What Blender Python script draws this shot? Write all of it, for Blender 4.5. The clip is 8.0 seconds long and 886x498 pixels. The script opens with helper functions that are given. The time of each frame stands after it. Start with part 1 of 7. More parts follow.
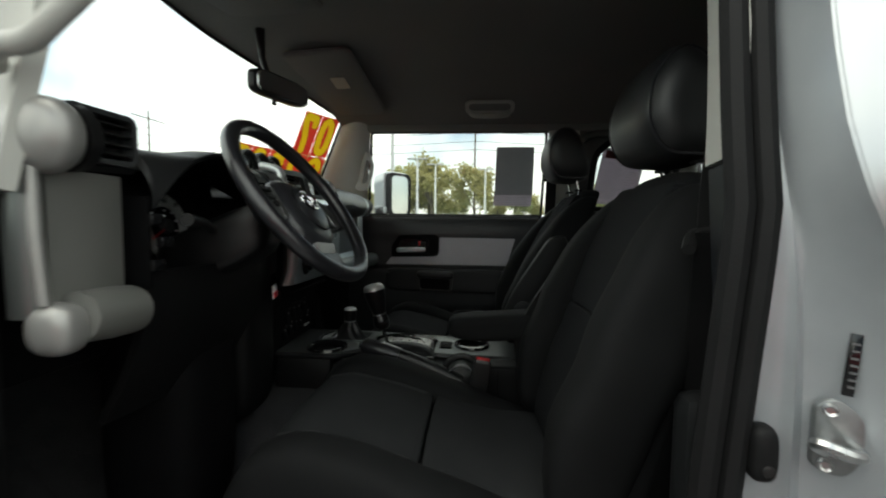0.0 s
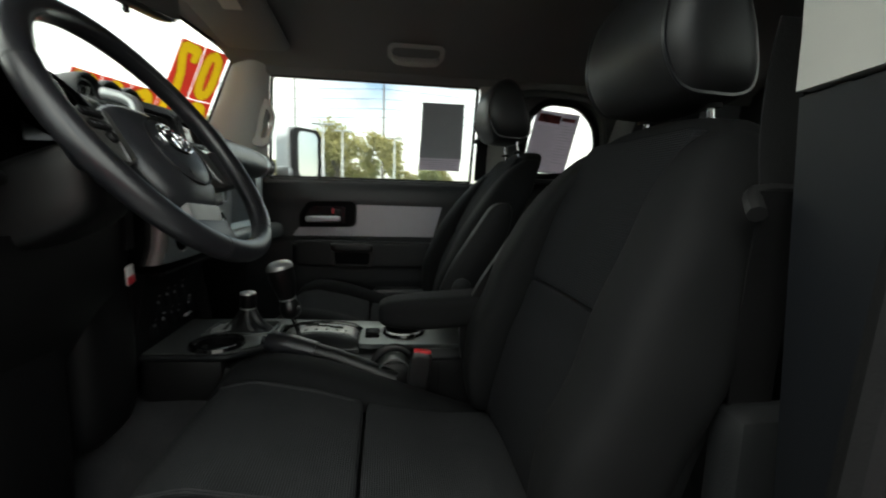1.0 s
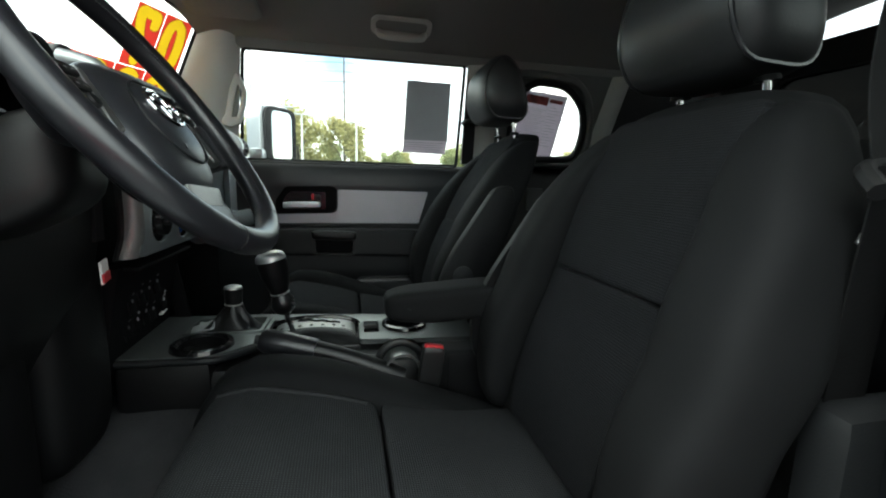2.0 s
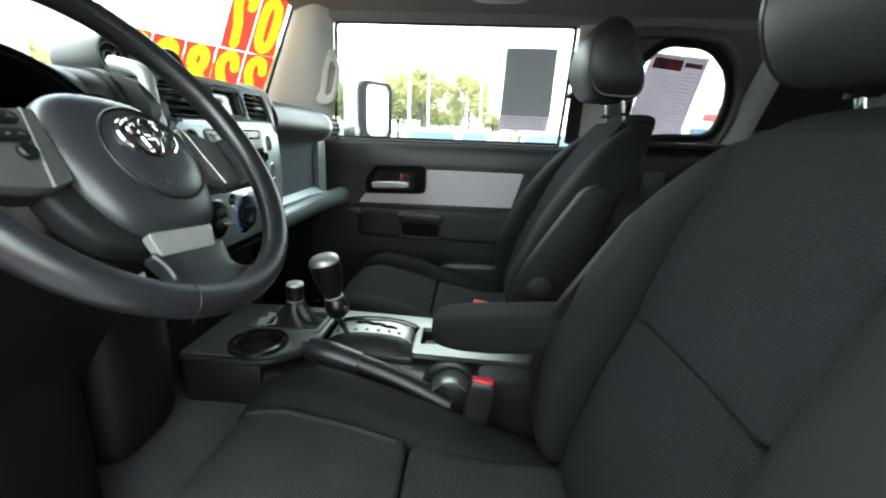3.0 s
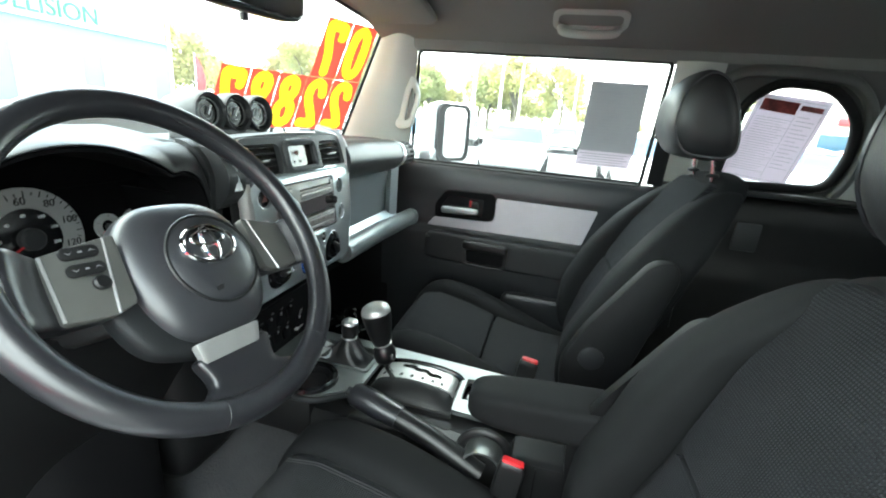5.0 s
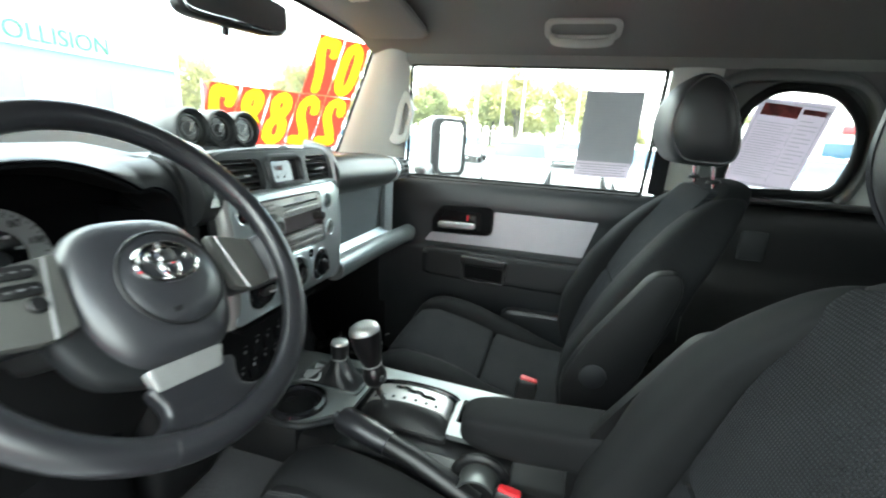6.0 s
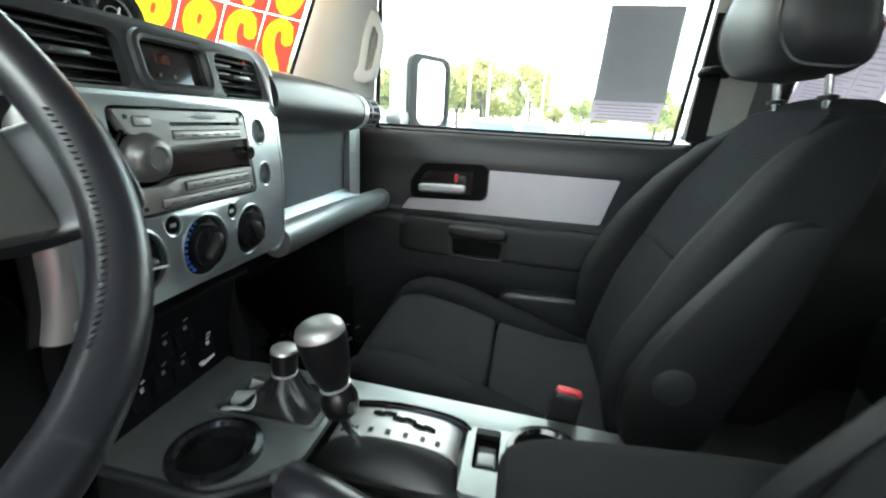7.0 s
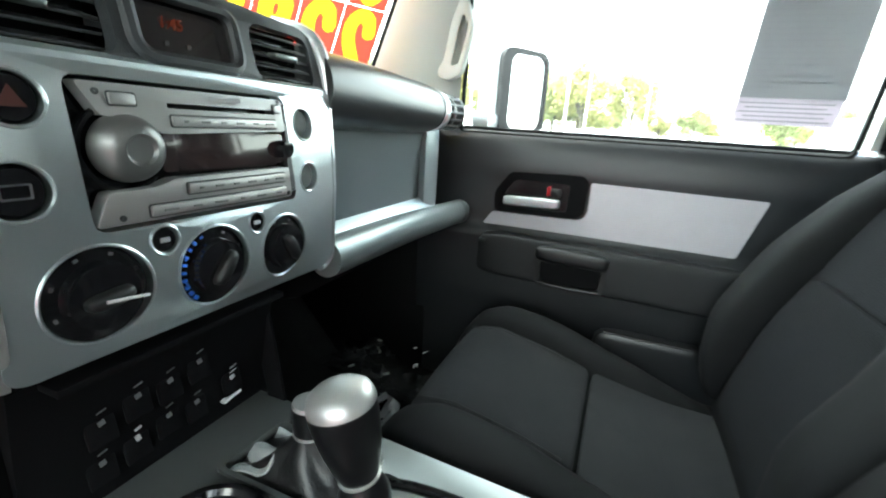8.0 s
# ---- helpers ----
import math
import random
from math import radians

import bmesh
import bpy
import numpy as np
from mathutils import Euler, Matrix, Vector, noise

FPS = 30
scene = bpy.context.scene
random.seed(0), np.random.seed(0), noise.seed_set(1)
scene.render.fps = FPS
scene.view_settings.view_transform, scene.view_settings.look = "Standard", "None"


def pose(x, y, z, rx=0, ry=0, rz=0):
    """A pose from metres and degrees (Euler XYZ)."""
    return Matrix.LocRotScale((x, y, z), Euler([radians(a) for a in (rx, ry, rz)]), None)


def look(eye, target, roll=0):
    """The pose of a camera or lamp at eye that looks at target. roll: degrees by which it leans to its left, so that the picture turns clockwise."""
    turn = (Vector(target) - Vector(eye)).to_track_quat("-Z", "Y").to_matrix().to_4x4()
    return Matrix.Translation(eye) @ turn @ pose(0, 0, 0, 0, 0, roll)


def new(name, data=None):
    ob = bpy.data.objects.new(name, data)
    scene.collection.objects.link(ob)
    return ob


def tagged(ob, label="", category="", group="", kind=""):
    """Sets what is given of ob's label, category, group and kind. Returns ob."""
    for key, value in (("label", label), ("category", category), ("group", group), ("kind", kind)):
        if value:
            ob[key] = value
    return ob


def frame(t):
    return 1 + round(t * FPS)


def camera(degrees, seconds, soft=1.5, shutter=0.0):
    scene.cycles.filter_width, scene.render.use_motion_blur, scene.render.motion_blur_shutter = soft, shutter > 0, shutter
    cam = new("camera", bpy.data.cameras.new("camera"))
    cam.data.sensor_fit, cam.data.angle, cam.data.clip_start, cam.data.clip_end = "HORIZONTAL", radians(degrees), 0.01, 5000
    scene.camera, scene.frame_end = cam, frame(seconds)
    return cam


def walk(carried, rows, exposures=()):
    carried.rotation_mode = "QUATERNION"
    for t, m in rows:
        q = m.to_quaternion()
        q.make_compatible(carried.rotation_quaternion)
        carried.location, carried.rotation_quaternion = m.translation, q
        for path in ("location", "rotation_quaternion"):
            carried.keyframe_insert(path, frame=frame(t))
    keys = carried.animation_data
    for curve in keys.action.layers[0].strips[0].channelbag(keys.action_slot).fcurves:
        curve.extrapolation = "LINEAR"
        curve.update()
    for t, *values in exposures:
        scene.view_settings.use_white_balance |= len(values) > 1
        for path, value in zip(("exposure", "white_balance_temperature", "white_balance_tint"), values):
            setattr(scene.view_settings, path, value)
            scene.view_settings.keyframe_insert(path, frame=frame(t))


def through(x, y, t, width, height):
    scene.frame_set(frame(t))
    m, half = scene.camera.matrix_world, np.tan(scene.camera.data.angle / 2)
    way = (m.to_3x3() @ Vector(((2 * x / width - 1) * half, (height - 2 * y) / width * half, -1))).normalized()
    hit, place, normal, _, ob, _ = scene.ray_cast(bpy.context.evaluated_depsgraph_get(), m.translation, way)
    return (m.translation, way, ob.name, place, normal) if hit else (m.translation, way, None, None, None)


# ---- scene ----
cam = camera(91.1, 8.0, soft=2.0, shutter=0.4)
PATH = [
    (0, (0.281, -1.213, 1.305), (0.132, 0.776, 1.168), 0.6),
    (0.5, (0.268, -1.067, 1.288), (0.299, 0.926, 1.127), 0.3),
    (1, (0.225, -1.002, 1.283), (0.495, 0.963, 1.022), 1.7),
    (1.2, (0.192, -0.973, 1.282), (0.591, 0.967, 1.006), 2.0),
    (2.3, (0.146, -0.895, 1.272), (0.579, 1.022, 0.904), 1.7),
    (2.5, (0.182, -0.863, 1.281), (0.461, 1.07, 0.854), 1.7),
    (3, (0.263, -0.802, 1.353), (0.165, 1.127, 0.833), 2.1),
    (3.5, (0.291, -0.784, 1.413), (0.009, 1.109, 0.834), 2.3),
    (4, (0.298, -0.768, 1.453), (-0.068, 1.105, 0.854), 4.2),
    (4.5, (0.299, -0.759, 1.479), (-0.103, 1.111, 0.897), 4.7),
    (4.7, (0.297, -0.759, 1.486), (-0.115, 1.108, 0.898), 5.0),
    (5.8, (0.311, -0.747, 1.479), (-0.223, 1.103, 0.935), 3.1),
    (6, (0.319, -0.72, 1.474), (-0.16, 1.152, 0.959), 3.4),
    (6.5, (0.272, -0.588, 1.423), (0.044, 1.307, 0.826), 6.6),
    (7, (0.21, -0.448, 1.348), (-0.12, 1.44, 0.777), 3.3),
    (7.5, (0.195, -0.355, 1.343), (-0.294, 1.513, 0.82), 4.4),
    (8, (0.18, -0.285, 1.327), (-0.529, 1.502, 0.778), 3.8),
]
EXPOSURES = [(t, e, 7100 if t < 2 else 6500, 0 if t < 2 else -4) for t, e in ((0.0, 0.87), (0.5, 1.03), (1.2, 1.38), (2.3, 2.25), (2.5, 2.46), (3.0, 3.1), (3.5, 3.34), (4.5, 3.62), (6.0, 3.62), (6.5, 3.38), (7.0, 3.5), (7.5, 3.75), (8.0, 3.85))]
walk(cam, [(t, look(eye, target, roll)) for t, eye, target, roll in PATH], EXPOSURES)

# ---- daylight: bright broken overcast ----
world = bpy.data.worlds.new("overcast_sky")
scene.world = world
world.use_nodes = True
wn, wl = world.node_tree.nodes, world.node_tree.links
wn.clear()
sky = wn.new("ShaderNodeTexSky")
sky.sky_type, sky.sun_disc = "NISHITA", False
sky.sun_elevation, sky.sun_rotation = radians(68), radians(-106)
coord = wn.new("ShaderNodeTexCoord")
cloud = wn.new("ShaderNodeTexNoise")
cloud.inputs["Scale"].default_value, cloud.inputs["Detail"].default_value = 2.6, 6.0
ramp = wn.new("ShaderNodeValToRGB")
ramp.color_ramp.elements[0].position, ramp.color_ramp.elements[1].position = 0.34, 0.56
white = wn.new("ShaderNodeMixRGB")
white.inputs[2].default_value = (9.2, 9.4, 9.6, 1)
back = wn.new("ShaderNodeBackground")
back.inputs["Strength"].default_value = 0.12
wout = wn.new("ShaderNodeOutputWorld")
wl.new(coord.outputs["Generated"], cloud.inputs["Vector"])
wl.new(cloud.outputs["Fac"], ramp.inputs["Fac"])
wl.new(ramp.outputs["Color"], white.inputs[0])
wl.new(sky.outputs["Color"], white.inputs[1])
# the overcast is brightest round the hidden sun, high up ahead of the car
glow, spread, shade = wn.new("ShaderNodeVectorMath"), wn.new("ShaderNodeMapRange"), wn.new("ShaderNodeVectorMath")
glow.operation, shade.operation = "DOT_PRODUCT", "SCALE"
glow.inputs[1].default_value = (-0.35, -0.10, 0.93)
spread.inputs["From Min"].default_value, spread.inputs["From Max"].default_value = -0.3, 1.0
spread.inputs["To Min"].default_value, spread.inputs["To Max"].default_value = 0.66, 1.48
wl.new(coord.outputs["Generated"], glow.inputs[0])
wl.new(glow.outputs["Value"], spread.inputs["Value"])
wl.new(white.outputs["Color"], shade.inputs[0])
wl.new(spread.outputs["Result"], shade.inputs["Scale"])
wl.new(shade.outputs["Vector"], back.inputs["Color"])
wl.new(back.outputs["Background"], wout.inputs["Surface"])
sun = new("sun", bpy.data.lights.new("sun", "SUN"))
sun.data.energy, sun.data.angle, sun.data.color = 0.5, radians(40), (1.0, 0.96, 0.9)
sun.matrix_world = look((-3.5, -1, 9), (0, 0, 0))


# ---- materials ----
def material(name, colour, rough=0.5, metal=0.0, grain=0.0, grain_size=0.002, mottle=0.0, mottle_size=0.1, coat=0.0, emit=0.0, kind="noise", sheen=0.0, spec=0.5):
    m = bpy.data.materials.new(name)
    m.use_nodes = True
    n, l = m.node_tree.nodes, m.node_tree.links
    b = n["Principled BSDF"]
    b.inputs["Base Color"].default_value = (*colour, 1)
    b.inputs["Roughness"].default_value = rough
    b.inputs["Metallic"].default_value = metal
    b.inputs["Coat Weight"].default_value = coat
    b.inputs["Sheen Weight"].default_value = sheen
    b.inputs["Specular IOR Level"].default_value = spec
    if emit:
        b.inputs["Emission Color"].default_value = (*colour, 1)
        b.inputs["Emission Strength"].default_value = emit
    tc = n.new("ShaderNodeTexCoord")
    if mottle:
        nz = n.new("ShaderNodeTexNoise")
        nz.inputs["Scale"].default_value, nz.inputs["Detail"].default_value = 1 / mottle_size, 5.0
        l.new(tc.outputs["Object"], nz.inputs["Vector"])
        mr = n.new("ShaderNodeMapRange")
        mr.inputs["From Min"].default_value, mr.inputs["From Max"].default_value = 0.3, 0.7
        mr.inputs["To Min"].default_value, mr.inputs["To Max"].default_value = 1 - mottle, 1 + mottle
        l.new(nz.outputs["Fac"], mr.inputs["Value"])
        mix = n.new("ShaderNodeVectorMath")
        mix.operation = "SCALE"
        mix.inputs[0].default_value = colour
        l.new(mr.outputs["Result"], mix.inputs["Scale"])
        l.new(mix.outputs["Vector"], b.inputs["Base Color"])
        rr = n.new("ShaderNodeMapRange")
        rr.inputs["To Min"].default_value, rr.inputs["To Max"].default_value = max(rough - 0.08, 0.02), min(rough + 0.08, 1)
        l.new(nz.outputs["Fac"], rr.inputs["Value"])
        l.new(rr.outputs["Result"], b.inputs["Roughness"])
    if grain:
        bump = n.new("ShaderNodeBump")
        bump.inputs["Strength"].default_value, bump.inputs["Distance"].default_value = grain, grain_size * 0.35
        if kind == "leather":
            tx = n.new("ShaderNodeTexVoronoi")
            tx.inputs["Scale"].default_value = 1 / grain_size
            l.new(tc.outputs["Object"], tx.inputs["Vector"])
            l.new(tx.outputs["Distance"], bump.inputs["Height"])
        elif kind == "weave":
            tx = n.new("ShaderNodeTexWave")
            tx.inputs["Scale"].default_value, tx.inputs["Distortion"].default_value = 0.314 / grain_size, 0.3
            tx.bands_direction = "Z"
            ty = n.new("ShaderNodeTexWave")
            ty.inputs["Scale"].default_value, ty.inputs["Distortion"].default_value = 0.314 / grain_size, 0.3
            ty.bands_direction = "Y"
            l.new(tc.outputs["Object"], tx.inputs["Vector"])
            l.new(tc.outputs["Object"], ty.inputs["Vector"])
            mu = n.new("ShaderNodeMath")
            mu.operation = "MULTIPLY"
            l.new(tx.outputs["Fac"], mu.inputs[0])
            l.new(ty.outputs["Fac"], mu.inputs[1])
            l.new(mu.outputs["Value"], bump.inputs["Height"])
            if mottle:
                lift = n.new("ShaderNodeMapRange")
                lift.inputs["To Min"].default_value, lift.inputs["To Max"].default_value = 0.58, 1.75
                l.new(mu.outputs["Value"], lift.inputs["Value"])
                both = n.new("ShaderNodeVectorMath")
                both.operation = "SCALE"
                l.new(mix.outputs["Vector"], both.inputs[0])
                l.new(lift.outputs["Result"], both.inputs["Scale"])
                l.new(both.outputs["Vector"], b.inputs["Base Color"])
        else:
            tx = n.new("ShaderNodeTexNoise")
            tx.inputs["Scale"].default_value, tx.inputs["Detail"].default_value = 1 / grain_size, 3.0
            l.new(tc.outputs["Object"], tx.inputs["Vector"])
            l.new(tx.outputs["Fac"], bump.inputs["Height"])
        l.new(bump.outputs["Normal"], b.inputs["Normal"])
    return m


def glass_material(name, tint, gloss=1.0, dust=0.0):
    m = bpy.data.materials.new(name)
    m.use_nodes = True
    n, l = m.node_tree.nodes, m.node_tree.links
    n.remove(n["Principled BSDF"])
    tr, gl, mx, lw = n.new("ShaderNodeBsdfTransparent"), n.new("ShaderNodeBsdfGlossy"), n.new("ShaderNodeMixShader"), n.new("ShaderNodeLayerWeight")
    pw, sc = n.new("ShaderNodeMath"), n.new("ShaderNodeMath")
    tr.inputs["Color"].default_value = (*tint, 1)
    gl.inputs["Roughness"].default_value = 0.02
    pw.operation, sc.operation = "POWER", "MULTIPLY_ADD"
    pw.inputs[1].default_value = 5.0
    sc.inputs[1].default_value, sc.inputs[2].default_value = 0.35 * gloss, 0.025 * gloss
    l.new(lw.outputs["Facing"], pw.inputs[0])
    l.new(pw.outputs["Value"], sc.inputs[0])
    l.new(sc.outputs["Value"], mx.inputs[0])
    l.new(tr.outputs["BSDF"], mx.inputs[1])
    l.new(gl.outputs["BSDF"], mx.inputs[2])
    film, veil = n.new("ShaderNodeBsdfTranslucent"), n.new("ShaderNodeMixShader")
    veil.inputs[0].default_value = dust
    l.new(mx.outputs["Shader"], veil.inputs[1])
    l.new(film.outputs["BSDF"], veil.inputs[2])
    l.new(veil.outputs["Shader"], n["Material Output"].inputs["Surface"])
    return m


VINYL = material("dark_grey_vinyl", (0.031, 0.033, 0.035), 0.44, grain=0.35, grain_size=0.0016, mottle=0.12, mottle_size=0.2, kind="leather")
VINYL_DARK = material("charcoal_plastic", (0.0094, 0.0102, 0.0114), 0.5, grain=0.3, grain_size=0.0016, mottle=0.12, mottle_size=0.2, kind="leather", spec=0.3)
VINYL_BLACK = material("black_plastic", (0.006, 0.0061, 0.0066), 0.45, grain=0.3, grain_size=0.0015, mottle=0.15, mottle_size=0.1)
PAD = material("soft_dash_vinyl", (0.0135, 0.0142, 0.0152), 0.48, spec=0.45, grain=0.35, grain_size=0.0016, mottle=0.12, mottle_size=0.2, kind="leather")
ROLL_VINYL = material("satin_roll_vinyl", (0.016, 0.0168, 0.0175), 0.36, spec=0.8, grain=0.2, grain_size=0.0016, mottle=0.12, mottle_size=0.2, kind="leather")
DOOR_VINYL = material("satin_door_vinyl", (0.0110, 0.0124, 0.0146), 0.42, grain=0.2, grain_size=0.0016, mottle=0.12, mottle_size=0.2, kind="leather", spec=0.6)
TRIM_JAMB = material("blue_black_trim", (0.0085, 0.0098, 0.0125), 0.5, grain=0.12, grain_size=0.0012, mottle=0.12, mottle_size=0.2, spec=0.35)
FRAME_GREY = material("dark_grey_frame", (0.085, 0.087, 0.085), 0.5, grain=0.2, grain_size=0.0016, mottle=0.08, mottle_size=0.1)
TRIM_REAR = material("grey_rear_trim", (0.34, 0.34, 0.325), 0.65, grain=0.25, grain_size=0.0018, mottle=0.05, mottle_size=0.2)
# Black plastic; also puts the shade of cavities and the rear bench into colour.
MATTE_BLACK = material("matt_black_and_shade", (0.004, 0.004, 0.0045), 0.7, mottle=0.15, mottle_size=0.05, spec=0.08)
GLOSS_BLACK = material("gloss_black_plastic", (0.008, 0.008, 0.009), 0.12)
FABRIC = material("charcoal_seat_fabric", (0.0072, 0.0075, 0.0081), 0.78, grain=0.4, grain_size=0.0012, mottle=0.14, mottle_size=0.06, spec=0.16)
HINGE = material("dull_black_hinge_plastic", (0.0045, 0.0046, 0.005), 0.55, grain=0.2, grain_size=0.0012, mottle=0.12, mottle_size=0.1, spec=0.2)
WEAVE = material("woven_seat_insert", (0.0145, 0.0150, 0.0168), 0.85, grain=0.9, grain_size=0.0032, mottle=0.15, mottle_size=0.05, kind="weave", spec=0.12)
KNOB_BLACK = material("polished_black_leather", (0.0045, 0.0045, 0.005), 0.3, grain=0.05, grain_size=0.0018, mottle=0.15, mottle_size=0.03, kind="leather")
LEATHER = material("black_leather", (0.0135, 0.0135, 0.0162), 0.33, grain=0.05, grain_size=0.0022, mottle=0.15, mottle_size=0.08, kind="leather", spec=0.8)
# Cushion copy of the seat weave; the stronger light on it is in the colour.
WEAVE_FLAT_LIT = material("lit_cushion_weave", (0.029, 0.030, 0.032), 0.85, grain=0.9, grain_size=0.0032, mottle=0.15, mottle_size=0.05, kind="weave", spec=0.12)
for node in WEAVE_FLAT_LIT.node_tree.nodes:
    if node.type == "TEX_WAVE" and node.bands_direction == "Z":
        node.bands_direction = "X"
HEAD_LEATHER = material("headrest_leather", (0.017, 0.0174, 0.0185), 0.46, grain=0.14, grain_size=0.0022, mottle=0.12, mottle_size=0.08, kind="leather")
LEATHER_GREY = material("grey_leather", (0.0225, 0.023, 0.0268), 0.38, grain=0.06, grain_size=0.0022, mottle=0.1, mottle_size=0.08, kind="leather", spec=0.8)
CARPET = material("dark_carpet", (0.024, 0.024, 0.026), 0.95, grain=1.0, grain_size=0.004, mottle=0.3, mottle_size=0.05)
HEADLINER = material("grey_headliner_cloth", (0.180, 0.180, 0.174), 0.95, grain=0.4, grain_size=0.0025, mottle=0.05, mottle_size=0.3)
TRIM_LIGHT = material("light_grey_trim", (0.42, 0.42, 0.395), 0.6, grain=0.25, grain_size=0.0018, mottle=0.05, mottle_size=0.2)
SILVER = material("silver_painted_plastic", (0.60, 0.66, 0.675), 0.30, metal=0.85, grain=0.05, grain_size=0.0008, mottle=0.04, mottle_size=0.12)
# Darker copy of the silver plastic, with the lower bar's shade in the colour.
LOWER_BAR = material("shaded_silver_plastic", (0.23, 0.253, 0.25), 0.36, metal=0.6, grain=0.05, grain_size=0.0008, mottle=0.05, mottle_size=0.1)
SILVER_HOOP = material("pale_silver_hoop", (0.55, 0.57, 0.58), 0.35, metal=0.4, mottle=0.04, mottle_size=0.1)
SILVER_DIM = material("grey_painted_plastic", (0.172, 0.184, 0.181), 0.32, metal=0.72, mottle=0.05, mottle_size=0.1)
END_GREY = material("warm_grey_plastic", (0.175, 0.175, 0.165), 0.45, metal=0.15, mottle=0.05, mottle_size=0.1)
INSERT = material("pale_metallic_insert", (0.47, 0.455, 0.49), 0.5, metal=0.25, grain=0.3, grain_size=0.0012, mottle=0.04, mottle_size=0.1)
RADIO = material("radio_silver", (0.345, 0.34, 0.33), 0.4, metal=0.5, mottle=0.05, mottle_size=0.05)
CHROME = material("chrome", (0.8, 0.8, 0.8), 0.08, metal=1.0)
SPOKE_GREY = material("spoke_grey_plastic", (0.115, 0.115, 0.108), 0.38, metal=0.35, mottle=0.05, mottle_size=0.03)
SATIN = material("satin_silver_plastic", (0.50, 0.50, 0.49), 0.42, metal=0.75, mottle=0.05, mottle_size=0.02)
BRUSHED = material("brushed_metal", (0.6, 0.6, 0.6), 0.28, metal=1.0, mottle=0.06, mottle_size=0.02)
RUBBER = material("black_rubber", (0.0058, 0.0058, 0.0064), 0.65, grain=0.3, grain_size=0.003, mottle=0.2, mottle_size=0.05, spec=0.2)
PAINT = material("silver_car_paint", (0.5, 0.52, 0.54), 0.3, metal=0.55, coat=0.8, mottle=0.03, mottle_size=0.4)
ZINC = material("dull_zinc_plating", (0.26, 0.27, 0.275), 0.45, metal=0.9, mottle=0.1, mottle_size=0.01)
JAMB = material("dull_silver_jamb_paint", (0.36, 0.38, 0.4), 0.38, metal=0.4, coat=0.3, mottle=0.08, mottle_size=0.08)
DULL_RED = material("dull_red_print", (0.20, 0.035, 0.035), 0.6, mottle=0.5, mottle_size=0.02)
RED = material("red_plastic", (0.55, 0.02, 0.03), 0.4)
ORANGE = material("dark_orange_symbol", (0.06, 0.010, 0.007), 0.5)
WHITE_MARK = material("white_marking", (0.75, 0.75, 0.75), 0.6)
DIM_MARK = material("dim_marking", (0.10, 0.10, 0.105), 0.6)
GREY_MARK = material("grey_marking", (0.35, 0.35, 0.36), 0.6)
PALE_PRINT = material("soft_grey_print", (0.2, 0.2, 0.205), 0.6)
BLUE_MARK = material("blue_marking", (0.045, 0.20, 0.80), 0.6)


def thin_sheet(name, colour, through):
    """Paper or thin card that lets some of the daylight behind it shine through."""
    m = material(name, colour, 0.7, mottle=0.06, mottle_size=0.05)
    n, l = m.node_tree.nodes, m.node_tree.links
    tl, mx = n.new("ShaderNodeBsdfTranslucent"), n.new("ShaderNodeMixShader")
    tl.inputs["Color"].default_value = (*colour, 1)
    mx.inputs[0].default_value = through
    l.new(n["Principled BSDF"].outputs["BSDF"], mx.inputs[1])
    l.new(tl.outputs["BSDF"], mx.inputs[2])
    l.new(mx.outputs["Shader"], n["Material Output"].inputs["Surface"])
    return m


CARD_RED = thin_sheet("red_price_card", (0.75, 0.045, 0.03), 0.35)
CARD_YELLOW = thin_sheet("yellow_price_digit", (0.9, 0.58, 0.02), 0.35)
CARD_LINE = thin_sheet("orange_digit_outline", (0.50, 0.09, 0.012), 0.35)
PAPER = thin_sheet("white_paper", (0.66, 0.61, 0.66), 0.4)
PAPER_DARK = thin_sheet("grey_paper_back", (0.34, 0.34, 0.35), 0.5)
DIAL = material("pale_gauge_dial", (0.36, 0.36, 0.35), 0.5)
LCD = material("smoked_display", (0.03, 0.02, 0.02), 0.08, coat=0.5)
LCD_PALE = material("grey_clock_display", (0.025, 0.022, 0.022), 0.1, coat=0.6)
GLOW = material("orange_clock_digit", (0.05, 0.009, 0.004), 0.1, coat=0.6, emit=0.11)
CLOCK_MARK = material("pale_clock_mark", (0.09, 0.09, 0.09), 0.1, coat=0.6)
MIRROR = material("mirror_glass", (0.85, 0.86, 0.87), 0.02, metal=1.0)
GLASS = glass_material("clear_window_glass", (0.95, 0.97, 0.96), dust=0.012)
GLASS_DARK = glass_material("privacy_glass", (0.05, 0.05, 0.05))
FRIT = material("black_window_border", (0.01, 0.01, 0.01), 0.4)


# ---- mesh helpers ----
def thing(name, base, label, category, group="", kind=""):
    ob = new(name)
    ob.location = base
    ob.empty_display_size = 0.05
    return tagged(ob, label, category, group, kind)


def world_base(ob):
    p = Vector((0, 0, 0))
    while ob is not None:
        p += ob.location
        ob = ob.parent
    return p


